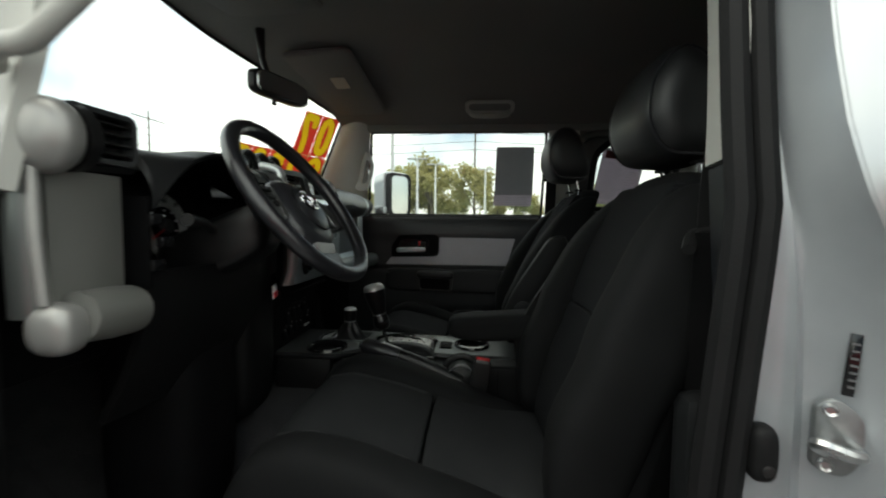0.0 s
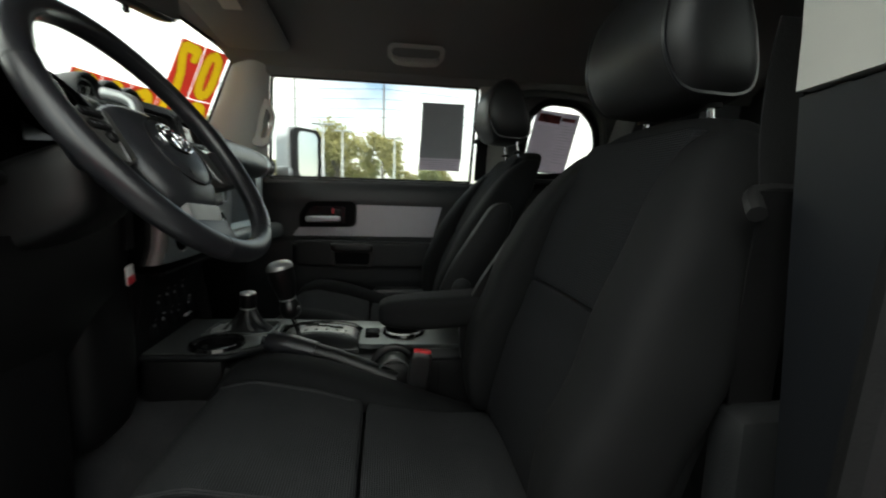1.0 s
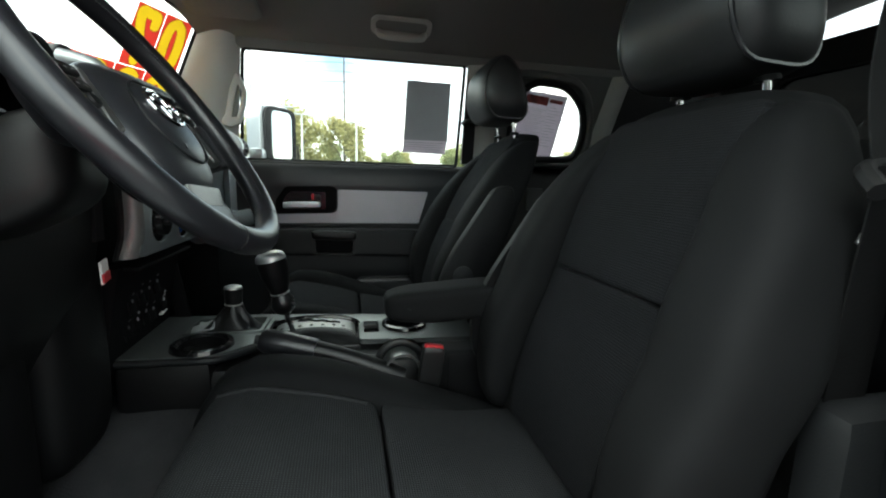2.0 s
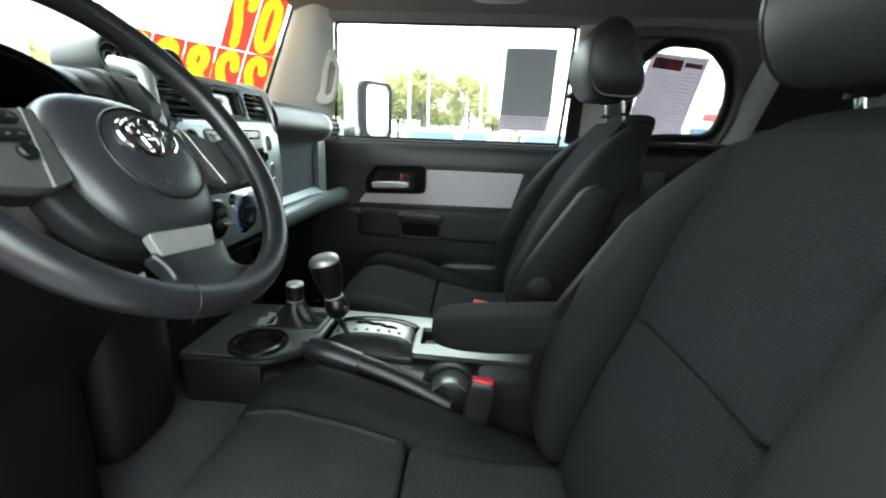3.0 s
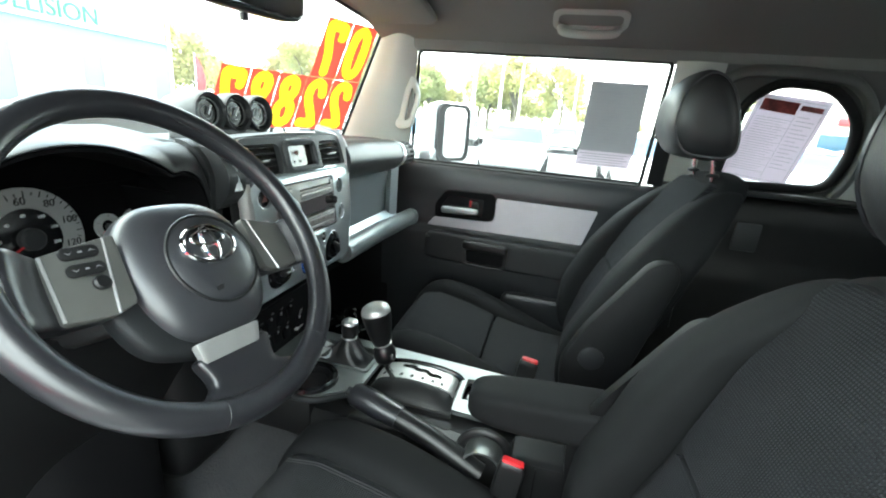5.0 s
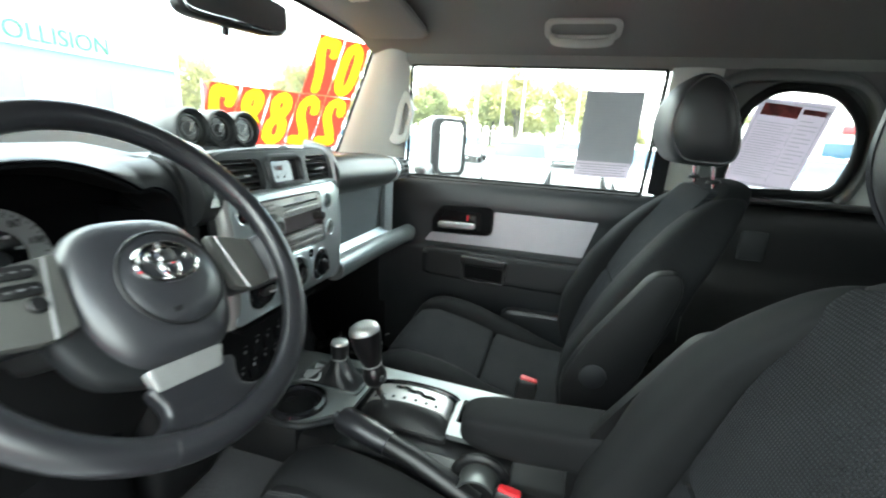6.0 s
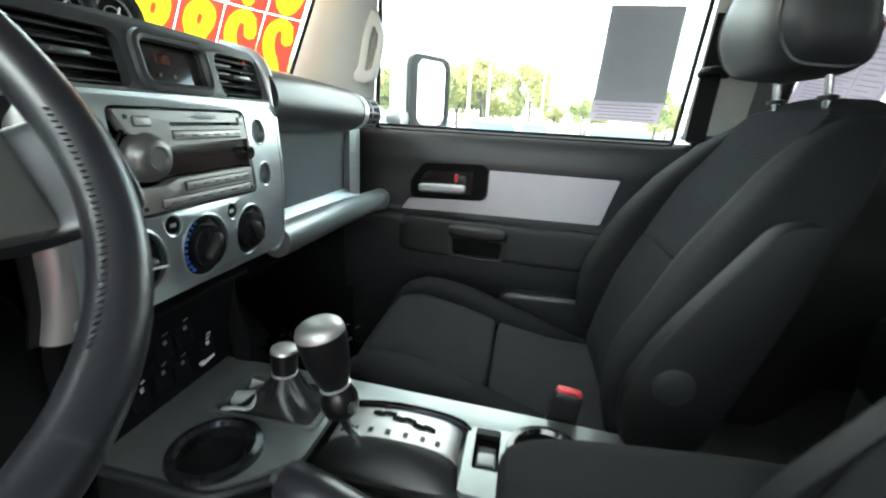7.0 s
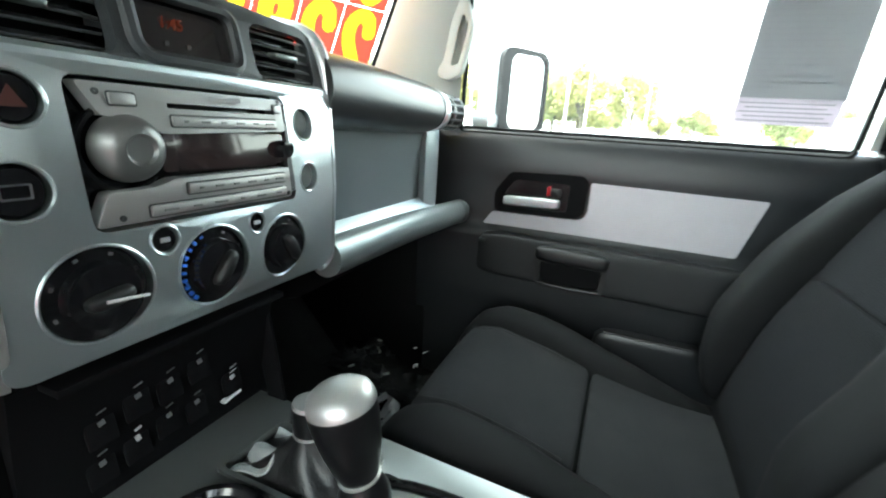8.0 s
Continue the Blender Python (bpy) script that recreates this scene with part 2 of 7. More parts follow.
def part(name, bm, mat, parent=None, label="", smooth=True, angle=40):
    """Links bm, whose points are given in the place's own metres, as one mesh under parent."""
    base = world_base(parent)
    bmesh.ops.translate(bm, vec=-base, verts=bm.verts)
    bmesh.ops.recalc_face_normals(bm, faces=bm.faces)
    lim = radians(angle)
    for f in bm.faces:
        f.smooth = smooth
    if smooth:
        for e in bm.edges:
            if len(e.link_faces) == 2 and e.calc_face_angle(0) > lim:
                e.smooth = False
    me = bpy.data.meshes.new(name)
    bm.to_mesh(me)
    bm.free()
    me.materials.append(mat)
    ob = new(name, me)
    ob.parent = parent
    if label:
        ob["label"] = label
    return ob


def join(*bms):
    out = bmesh.new()
    for b in bms:
        me = bpy.data.meshes.new("tmp")
        b.to_mesh(me)
        b.free()
        out.from_mesh(me)
        bpy.data.meshes.remove(me)
    return out


def box(c, s, bevel=0.0, rot=(0, 0, 0), seg=2):
    bm = bmesh.new()
    bmesh.ops.create_cube(bm, size=1, matrix=Matrix.Diagonal((*s, 1)))
    if bevel:
        bmesh.ops.bevel(bm, geom=bm.edges[:], offset=bevel, segments=seg, profile=0.5, affect="EDGES")
    bmesh.ops.transform(bm, matrix=pose(*c, *rot), verts=bm.verts)
    return bm


def frame_to(axis):
    return Vector(axis).normalized().to_track_quat("Z", "Y").to_matrix().to_4x4()


def lathe(c, axis, profile, seg=28):
    """Turns a profile of (radius, height) about the axis through c."""
    bm = bmesh.new()
    m = Matrix.Translation(c) @ frame_to(axis)
    rings = []
    for r, h in profile:
        if r < 1e-6:
            rings.append([bm.verts.new(m @ Vector((0, 0, h)))])
        else:
            rings.append([bm.verts.new(m @ Vector((r * math.cos(a), r * math.sin(a), h))) for a in [2 * math.pi * k / seg for k in range(seg)]])
    for a, b in zip(rings, rings[1:]):
        for k in range(seg):
            q = [a[k % len(a)], a[(k + 1) % len(a)], b[(k + 1) % len(b)], b[k % len(b)]]
            q = [v for n, v in enumerate(q) if v not in q[:n]]
            if len(q) > 2:
                bm.faces.new(q)
    return bm


def disc(c, axis, r, h, bevel=0.001, seg=28):
    return lathe(c, axis, [(0, 0), (r, 0), (r, h - bevel), (r - bevel, h), (0, h)], seg)


def ring(c, axis, r0, r1, h, seg=32):
    return lathe(c, axis, [(r0, 0), (r1, 0), (r1, h * 0.6), ((r0 + r1) / 2 + (r1 - r0) * 0.3, h), ((r0 + r1) / 2 - (r1 - r0) * 0.3, h), (r0, h * 0.6), (r0, 0)], seg)


def tube(points, r, seg=12, closed=False, flat=1.0, caps=True):
    """A round bar along points; r is a number or one for each point."""
    bm = bmesh.new()
    pts = [Vector(p) for p in points]
    n = len(pts)
    rad = r if isinstance(r, (list, tuple)) else [r] * n
    rings, up = [], None
    for k, p in enumerate(pts):
        d = (pts[(k + 1) % n] - pts[k - 1]) if closed else (pts[min(k + 1, n - 1)] - pts[max(k - 1, 0)])
        d.normalize()
        if up is None:
            up = Vector((0, 0, 1)) if abs(d.z) < 0.9 else Vector((0, 1, 0))
        side = d.cross(up).normalized()
        up = side.cross(d).normalized()
        rings.append([bm.verts.new(p + rad[k] * (math.cos(a) * side + flat * math.sin(a) * up)) for a in [2 * math.pi * q / seg for q in range(seg)]])
    for k in range(n if closed else n - 1):
        a, b = rings[k], rings[(k + 1) % n]
        for q in range(seg):
            bm.faces.new((a[q], a[(q + 1) % seg], b[(q + 1) % seg], b[q]))
    if caps and not closed:
        bm.faces.new(rings[0][::-1])
        bm.faces.new(rings[-1])
    return bm


def smooth_path(points, per=6, closed=False):
    """Catmull-Rom through the points."""
    p = [Vector(q) for q in points]
    n, out = len(p), []
    for k in range(n if closed else n - 1):
        if closed:
            a, b, c, d = p[k - 1], p[k], p[(k + 1) % n], p[(k + 2) % n]
        else:
            a, b, c, d = p[max(k - 1, 0)], p[k], p[k + 1], p[min(k + 2, n - 1)]
        for q in range(per):
            t = q / per
            out.append(0.5 * (2 * b + (c - a) * t + (2 * a - 5 * b + 4 * c - d) * t * t + (3 * b - a - 3 * c + d) * t ** 3))
    if not closed:
        out.append(p[-1])
    return out


def sheet(fn, nu, nv, thick=0.0, away=(0, 0, -1)):
    """A surface fn(u, v) over the unit square; its thickness lies on the side of away."""
    bm = bmesh.new()
    p = [[Vector(fn(i / nu, j / nv)) for j in range(nv + 1)] for i in range(nu + 1)]
    g = [[bm.verts.new(q) for q in row] for row in p]
    for i in range(nu):
        for j in range(nv):
            bm.faces.new((g[i][j], g[i + 1][j], g[i + 1][j + 1], g[i][j + 1]))
    if thick:
        back = []
        for i in range(nu + 1):
            row = []
            for j in range(nv + 1):
                n = (p[min(i + 1, nu)][j] - p[max(i - 1, 0)][j]).cross(p[i][min(j + 1, nv)] - p[i][max(j - 1, 0)]).normalized()
                row.append(bm.verts.new(p[i][j] + n * (thick if n.dot(Vector(away)) > 0 else -thick)))
            back.append(row)
        for i in range(nu):
            for j in range(nv):
                bm.faces.new((back[i][j], back[i][j + 1], back[i + 1][j + 1], back[i + 1][j]))
        rim = [(i, 0) for i in range(nu)] + [(nu, j) for j in range(nv)] + [(i, nv) for i in range(nu, 0, -1)] + [(0, j) for j in range(nv, 0, -1)]
        for k, (i, j) in enumerate(rim):
            a, c = rim[k], rim[(k + 1) % len(rim)]
            bm.faces.new((g[a[0]][a[1]], g[c[0]][c[1]], back[c[0]][c[1]], back[a[0]][a[1]]))
    return bm


def pillow(fn, n=(10, 10, 6), e=0.35):
    """A soft closed form: a rounded cube in -1..1, carried to its place by fn."""
    bm = bmesh.new()
    bmesh.ops.create_cube(bm, size=2)
    bmesh.ops.subdivide_edges(bm, edges=bm.edges[:], cuts=max(n), use_grid_fill=True)
    for v in bm.verts:
        p = v.co.copy()
        q = 2 / e
        s = (abs(p.x) ** q + abs(p.y) ** q + abs(p.z) ** q) ** (1 / q)
        p = p / s
        v.co = Vector(fn(p.x, p.y, p.z))
    return bm


def rrect(cx, cy, w, h, r, n=5):
    out = []
    for sx, sy, a0 in ((1, 1, 0), (-1, 1, 90), (-1, -1, 180), (1, -1, 270)):
        for k in range(n + 1):
            a = radians(a0 + 90 * k / n)
            out.append((cx + sx * (w / 2 - r) + r * math.cos(a), cy + sy * (h / 2 - r) + r * math.sin(a)))
    return out


def circle(cx, cy, r, n=28):
    return [(cx + r * math.cos(2 * math.pi * k / n), cy + r * math.sin(2 * math.pi * k / n)) for k in range(n)]


def rounded(points, r, n=4):
    """A polygon with its corners rounded off."""
    out, m = [], len(points)
    for k in range(m):
        a, b, c = Vector(points[k - 1]), Vector(points[k]), Vector(points[(k + 1) % m])
        rr = min(r, (a - b).length * 0.45, (c - b).length * 0.45)
        p, q = b + (a - b).normalized() * rr, b + (c - b).normalized() * rr
        for i in range(n + 1):
            t = i / n
            w = p * (1 - t) ** 2 + b * 2 * t * (1 - t) + q * t * t
            out.append((w.x, w.y))
    return out


def plate(outer, to3d, depth, holes=(), bevel=0.0):
    """A flat or curved plate from an outline with openings; to3d(a, b, d) places a point of it at depth d."""
    bm = bmesh.new()
    edges = []
    for loop in (outer, *holes):
        vs = [bm.verts.new((a, b, 0)) for a, b in loop]
        edges += [bm.edges.new((vs[k - 1], vs[k])) for k in range(len(vs))]
    if holes:
        bmesh.ops.triangle_fill(bm, use_beauty=True, use_dissolve=False, edges=edges)
    else:
        bm.faces.new(bm.verts[:])
    got = bmesh.ops.extrude_face_region(bm, geom=bm.faces[:])
    for v in got["geom"]:
        if isinstance(v, bmesh.types.BMVert):
            v.co.z = 1
    if bevel:
        rim = [e for e in bm.edges if all(v.co.z > 0.5 for v in e.verts) and any(abs(f.normal.z) < 0.5 for f in e.link_faces)]
        bmesh.ops.recalc_face_normals(bm, faces=bm.faces)
        for v in bm.verts:
            v.co.z *= depth
        bmesh.ops.bevel(bm, geom=rim, offset=bevel, segments=2, profile=0.5, affect="EDGES")
        for v in bm.verts:
            v.co.z /= depth
    for v in bm.verts:
        v.co = Vector(to3d(v.co.x, v.co.y, v.co.z * depth))
    return bm


def lettering(text, size, to_world, mat, parent, name="lettering", label="", thick=0.0005, mirror=False, bold=0.0):
    """Flat letters; to_world is a 4x4 pose whose x runs along the line and y up."""
    cu = bpy.data.curves.new(name, "FONT")
    cu.body, cu.size, cu.align_x, cu.align_y = text, size, "CENTER", "CENTER"
    cu.extrude, cu.offset = thick, bold
    tmp = bpy.data.objects.new("tmp", cu)
    scene.collection.objects.link(tmp)
    me = bpy.data.meshes.new_from_object(tmp.evaluated_get(bpy.context.evaluated_depsgraph_get()))
    bpy.data.objects.remove(tmp)
    bpy.data.curves.remove(cu)
    bm = bmesh.new()
    bm.from_mesh(me)
    bpy.data.meshes.remove(me)
    if mirror:
        bmesh.ops.scale(bm, vec=(-1, 1, 1), verts=bm.verts)
    bmesh.ops.transform(bm, matrix=to_world, verts=bm.verts)
    return part(name, bm, mat, parent, label, smooth=False)


def lerp(a, b, t):
    return a + (b - a) * t


def curve_at(pts, x):
    """Straight pieces through (x, value) pairs."""
    if x <= pts[0][0]:
        return pts[0][1]
    for (x0, a), (x1, b) in zip(pts, pts[1:]):
        if x <= x1:
            return a + (b - a) * (x - x0) / (x1 - x0)
    return pts[-1][1]


# x runs to the rear of the car, y to the passenger's side, z up; the car's middle is y = 0.
SILL, WIN_TOP, FLOOR = 1.32, 1.682, 0.56


def side_y(z):
    """Half the cabin's width at height z: the glass leans inwards."""
    return 0.776 - 0.19 * (z - SILL) if z > SILL else 0.776 - 0.05 * max(0, SILL - 0.1 - z)


def shield_x(y, z):
    """The curved windscreen."""
    return -0.315 - 0.40 * (1.735 - z) - 0.19 * (1 - (y / 0.70) ** 2)


# ---- the cabin's shell ----
def shield_top(y):
    return 1.812 - 0.075 * abs(y / 0.69) ** 2.5


def roof_z(x, y):
    """The headliner: arched across the cabin, and down to the windscreen's top edge in front."""
    z = 1.850 - 0.145 * abs(y / 0.70) ** 3.5
    front = shield_x(y, shield_top(y))
    t = max(0.0, min(1.0, (0.15 - x) / (0.15 - front)))
    return lerp(z, min(z, shield_top(y) + 0.004), t * t)


def ceiling_point(u, v):
    y = lerp(-0.705, 0.705, v)
    x = lerp(shield_x(y, shield_top(y)) + 0.004, 1.75, u)
    return (x, y, roof_z(x, y))


ceiling = part("ceiling", sheet(ceiling_point, 40, 28, 0.035, (0, 0, 1)), HEADLINER)
tagged(ceiling, "light grey cloth headliner of the car", "ceiling", kind="structure")


def roof_skin(u, v):
    y = lerp(-0.75, 0.75, v)
    x = lerp(-0.36, 1.82, u)
    return (x, y, roof_z(x, y * 0.9) + 0.075 - 0.03 * abs(y / 0.75) ** 4)


roof = part("roof", sheet(roof_skin, 16, 16, 0.004), PAINT)
tagged(roof, "painted steel car roof", "roof", kind="structure")

# floor pan with its tunnel, closed by a firewall and a tailgate
def floor_point(u, v):
    x, y = lerp(-0.85, 1.75, u), lerp(-0.78, 0.78, v)
    z = FLOOR + (0.27 + 0.03 * max(0.0, min(1.0, (-0.02 - x) / 0.1))) * max(0, 1 - (abs(y) / (0.21 + 0.13 * max(0.0, min(1.0, (-0.02 - x) / 0.1)))) ** 4) ** 0.8 * (1 if x < 0.9 else 0.5)
    if x < -0.52:
        z += (-0.52 - x) * 1.1
    if x > 0.95:
        z += 0.15 * min(1, (x - 0.95) / 0.1)
    return (x, y, z + 0.004 * noise.noise((x * 9, y * 9, 0)))


floor = part("floor", sheet(floor_point, 60, 48, 0.02), CARPET)
tagged(floor, "dark carpeted car floor", "floor", kind="structure")
firewall = part("wall_front", box((-0.88, 0, 0.98), (0.03, 1.62, 0.9), 0.005), VINYL_BLACK)
tagged(firewall, "black bulkhead below the dashboard", "wall", kind="structure")
tailgate = part("wall_rear", plate(rrect(0, 1.15, 1.5, 1.25, 0.06), lambda a, b, d: (1.74 + d, a, b), 0.05, [rrect(0, 1.55, 1.05, 0.24, 0.08)]), VINYL_BLACK)
tagged(tailgate, "dark trimmed tailgate with its rear window", "tailgate", kind="structure")
rear_glass = part("window_rear", plate(rrect(0, 1.55, 1.06, 0.25, 0.08), lambda a, b, d: (1.765 + d, a, b), 0.004), GLASS_DARK, tailgate)
rear_glass.visible_shadow = False

# windscreen
def shield_point(inset, z0, z1):
    def at(u, v):
        y = lerp(-0.722 + inset, 0.722 - inset, v)
        z = lerp(z0, shield_top(y) + 0.01, u)
        return (shield_x(y, z), y, z)
    return at


windscreen = thing("windscreen", (-0.5, 0, 1.36), "clear curved windscreen with a black border", "windscreen", kind="structure")
pane = part("pane", sheet(shield_point(0.0, 1.33, 1.745), 10, 24, 0.004, (-1, 0, 0)), GLASS, windscreen)
pane.visible_shadow = False


def border(y0, y1, z0, z1, n):
    return sheet(lambda u, v: (shield_x(lerp(y0, y1, v), lerp(z0, z1, u)) + 0.006, lerp(y0, y1, v), lerp(z0, z1, u)), 4, n, 0.002, (-1, 0, 0))


part("border", sheet(lambda u, v: (shield_x(lerp(-0.69, 0.69, v), shield_top(lerp(-0.69, 0.69, v))) + 0.006, lerp(-0.69, 0.69, v), shield_top(lerp(-0.69, 0.69, v)) - 0.006 + 0.014 * u), 2, 36, 0.002, (-1, 0, 0)), FRIT, windscreen, "black printed top border")
part("border", border(0.692, 0.72, 1.34, 1.73, 4), FRIT, windscreen)
part("border", border(-0.72, -0.692, 1.34, 1.73, 4), FRIT, windscreen)
part("border", border(-0.67, 0.67, 1.33, 1.375, 30), FRIT, windscreen)


# front pillars: broad light trim from windscreen to side window
def pillar_point(side):
    def at(u, v):
        z = lerp(1.33, 1.745, u)
        a = Vector((shield_x(0.696, z) + 0.012, 0.696, z))
        b = Vector((lerp(-0.222, -0.188, (z - 1.33) / 0.36), side_y(z) - 0.012, z))
        p = a.lerp(b, v)
        p.y -= 0.022 * math.sin(math.pi * v) - 0.008 * v
        p.x += 0.006 * math.sin(math.pi * v)
        return (p.x, side * p.y, p.z)
    return at


for side, name in ((1, "pillar_front_passenger"), (-1, "pillar_front_driver")):
    p = part(name, sheet(pillar_point(side), 16, 12, 0.02, (-1, side, 0)), TRIM_LIGHT)
    tagged(p, "light grey trim of the front roof pillar", "pillar", kind="structure")


def grab_handle(side):
    t = thing("grab_handle", (-0.23, side * 0.76, 1.42), "light grey moulded grab handle on the front pillar", "grab handle", "pillar handles")
    out = rounded([(-0.256, 1.432), (-0.228, 1.426), (-0.200, 1.440), (-0.182, 1.504), (-0.177, 1.545), (-0.194, 1.596), (-0.210, 1.604), (-0.223, 1.590), (-0.230, 1.560), (-0.246, 1.468), (-0.260, 1.450)], 0.010, 4)
    slot = rounded([(-0.226, 1.458), (-0.209, 1.462), (-0.197, 1.510), (-0.192, 1.545), (-0.203, 1.565), (-0.213, 1.535), (-0.221, 1.486)], 0.005, 4)
    part("grip", plate(out, lambda a, b, d: (a, side * (0.726 - d), b), 0.016, [slot], 0.004), TRIM_LIGHT, t)
    part("mount", box((-0.236, side * 0.742, 1.443), (0.03, 0.045, 0.03), 0.008), TRIM_LIGHT, t)
    part("mount", box((-0.202, side * 0.742, 1.590), (0.022, 0.045, 0.028), 0.008), TRIM_LIGHT, t)
    # Dark strip added behind the slot to stand for the gap's shade.
    part("gap_shade", box((-0.222, side * 0.760, 1.515), (0.020, 0.012, 0.15), 0.005, (0, 14, 0)), VINYL, t)
    return t


grab_handle(1)
gh = thing("grab_handle", (-0.22, -0.78, 1.47), "light grey moulded grab handle on the driver's front pillar", "grab handle", "pillar handles")
part("grip", tube(smooth_path([(-0.262, -0.76, 1.478), (-0.215, -0.785, 1.480), (-0.178, -0.788, 1.484), (-0.150, -0.785, 1.508), (-0.100, -0.765, 1.575), (-0.085, -0.75, 1.62), (-0.10, -0.735, 1.66)], 5), 0.0125, 12), TRIM_LIGHT, gh)
part("mount", box((-0.258, -0.765, 1.478), (0.035, 0.035, 0.036), 0.010), TRIM_LIGHT, gh)
part("mount", box((-0.105, -0.735, 1.665), (0.03, 0.03, 0.03), 0.008), TRIM_LIGHT, gh)

# closed-off footwell sides and outer wings ahead of the doors
for side in (-1, 1):
    k = part("kick_panel", box((-0.58, side * 0.775, 0.93), (0.62, 0.05, 0.84), 0.01), HINGE)
    tagged(k, "black trim beside the footwell", "trim", kind="structure")


# the passenger's side: roof rail, window surrounds and the rear access door
def wall_to(side, off=0.0):
    return lambda a, b, d: (a, side * (side_y(b) - off - d), b)


FRONT_WIN = rounded([(-0.214, 1.314), (0.57, 1.314), (0.578, 1.684), (-0.183, 1.682)], 0.018)
REAR_WIN = rounded([(0.770, 1.352), (1.068, 1.366), (1.090, 1.47), (1.070, 1.565), (0.990, 1.640), (0.855, 1.648), (0.785, 1.59)], 0.05, 6)


def rail_point(side):
    def at(u, v):
        x = lerp(-0.20, 1.74, u)
        z0, z1 = 1.674, 1.716
        z = lerp(z0, z1, v)
        y = lerp(side_y(z0) - 0.004, 0.69, v) - 0.006 * math.sin(math.pi * v)
        return (x, side * y, z + 0.002)
    return at


for side, nm in ((1, "roof_rail_passenger"), (-1, "roof_rail_driver")):
    tagged(part(nm, sheet(rail_point(side), 20, 6, 0.02, (0, side, 0.3)), HEADLINER), "grey trim along the roof's edge", "trim", kind="structure")


# ---- passenger's front door ----
DOOR_LINE = [(0.56, 0.752), (0.82, 0.752), (0.92, 0.738), (1.075, 0.736), (1.095, 0.752), (1.20, 0.7535), (1.238, 0.750), (1.27, 0.753), (1.295, 0.758), (1.312, 0.766), (1.320, 0.776), (1.335, 0.782)]


def door_panel_y(z):
    """The door card's section: proud at its armrest, one soft roll up to the window."""
    return curve_at(DOOR_LINE, z)


door = thing("door_1", (0.18, 0.78, 0.6), "dark grey closed passenger door with silver insert", "car door", kind="structure")
part("card", sheet(lambda u, v: (lerp(-0.30, 0.625, v), door_panel_y(lerp(0.60, 1.321, u)), lerp(0.60, 1.321, u)), 64, 12, 0.02, (0, 1, 0)), DOOR_VINYL, door, "smooth charcoal door card")
part("weatherstrip", box((0.17, 0.783, 1.323), (0.80, 0.008, 0.012), 0.002), RUBBER, door)
# silver insert: an L-shaped plate whose toe runs below the handle
INSERT_OUT = rounded([(-0.128, 1.097), (0.06, 1.098), (0.422, 1.098), (0.457, 1.220), (0.117, 1.222), (0.117, 1.156), (0.112, 1.142), (0.098, 1.1345), (-0.106, 1.129)], 0.006, 3)
part("insert", plate(INSERT_OUT, lambda a, b, d: (a, 0.752 - d, b), 0.004, bevel=0.0012), INSERT, door, "pale metallic insert panel", smooth=False)
BEZEL = rounded([(-0.100, 1.133), (0.092, 1.137), (0.111, 1.150), (0.113, 1.224), (0.100, 1.236), (-0.066, 1.231), (-0.102, 1.180)], 0.012, 4)
HOLE = rounded([(-0.076, 1.148), (0.072, 1.148), (0.074, 1.214), (-0.052, 1.214), (-0.076, 1.182)], 0.008, 3)
bez = part("handle_bezel", plate(BEZEL, lambda a, b, d: (a, 0.752 - d, b), 0.010, [HOLE], bevel=0.0), MATTE_BLACK, door)
part("recess", plate(rrect(-0.001, 1.181, 0.146, 0.064, 0.008), lambda a, b, d: (a, 0.7515 - d, b), 0.002), GLOSS_BLACK, bez)
handle = part("door_handle", pillow(lambda a, b, c: (-0.010 + 0.066 * a, 0.735 + 0.008 * b, 1.165 + 0.0115 * c + 0.002 * a), (8, 4, 4), 0.3), SILVER, door, "silver door handle")
part("lock_lever", box((0.044, 0.738, 1.192), (0.024, 0.012, 0.02), 0.004), VINYL_BLACK, door)
part("lock_mark", box((0.028, 0.737, 1.195), (0.008, 0.010, 0.022), 0.003), RED, door, "red unlocked marker")
# armrest ledge with the pull cup let into it
def armrest_point(a, b, c):
    x = 0.25 + 0.37 * a
    return (x, 0.722 + 0.026 * b - 0.004 * (1 - c), 1.030 + 0.050 * c - 0.006 * a)


part("armrest", pillow(armrest_point, (12, 8, 8), 0.2), VINYL_DARK, door)
cup = part("pull_cup", plate(rounded([(0.028, 0.985), (0.178, 0.982), (0.186, 1.068), (0.022, 1.074)], 0.014), lambda a, b, d: (a, 0.690 - d, b), 0.012, [rounded([(0.040, 0.996), (0.168, 0.993), (0.172, 1.040), (0.036, 1.044)], 0.010)]), VINYL_BLACK, door, "dark moulded pull cup")
part("pull_well", plate(rounded([(0.036, 0.992), (0.172, 0.989), (0.176, 1.044), (0.032, 1.048)], 0.010), lambda a, b, d: (a, 0.6895 - d, b), 0.002), MATTE_BLACK, cup)
part("pull_grip", pillow(lambda a, b, c: (0.104 + 0.078 * a, 0.676 + 0.016 * b, 1.062 + 0.016 * c - 0.002 * a), (6, 4, 4), 0.4), VINYL_BLACK, cup)
part("pull_lip", tube([(0.036, 0.676, 0.994), (0.104, 0.674, 0.990), (0.170, 0.676, 0.991)], 0.004, 8), VINYL_BLACK, cup)
part("window_switch", box((-0.06, 0.714, 1.074), (0.04, 0.02, 0.008), 0.003), GLOSS_BLACK, door)
part("switch_plate", box((-0.06, 0.722, 1.066), (0.12, 0.05, 0.012), 0.004), VINYL, door)
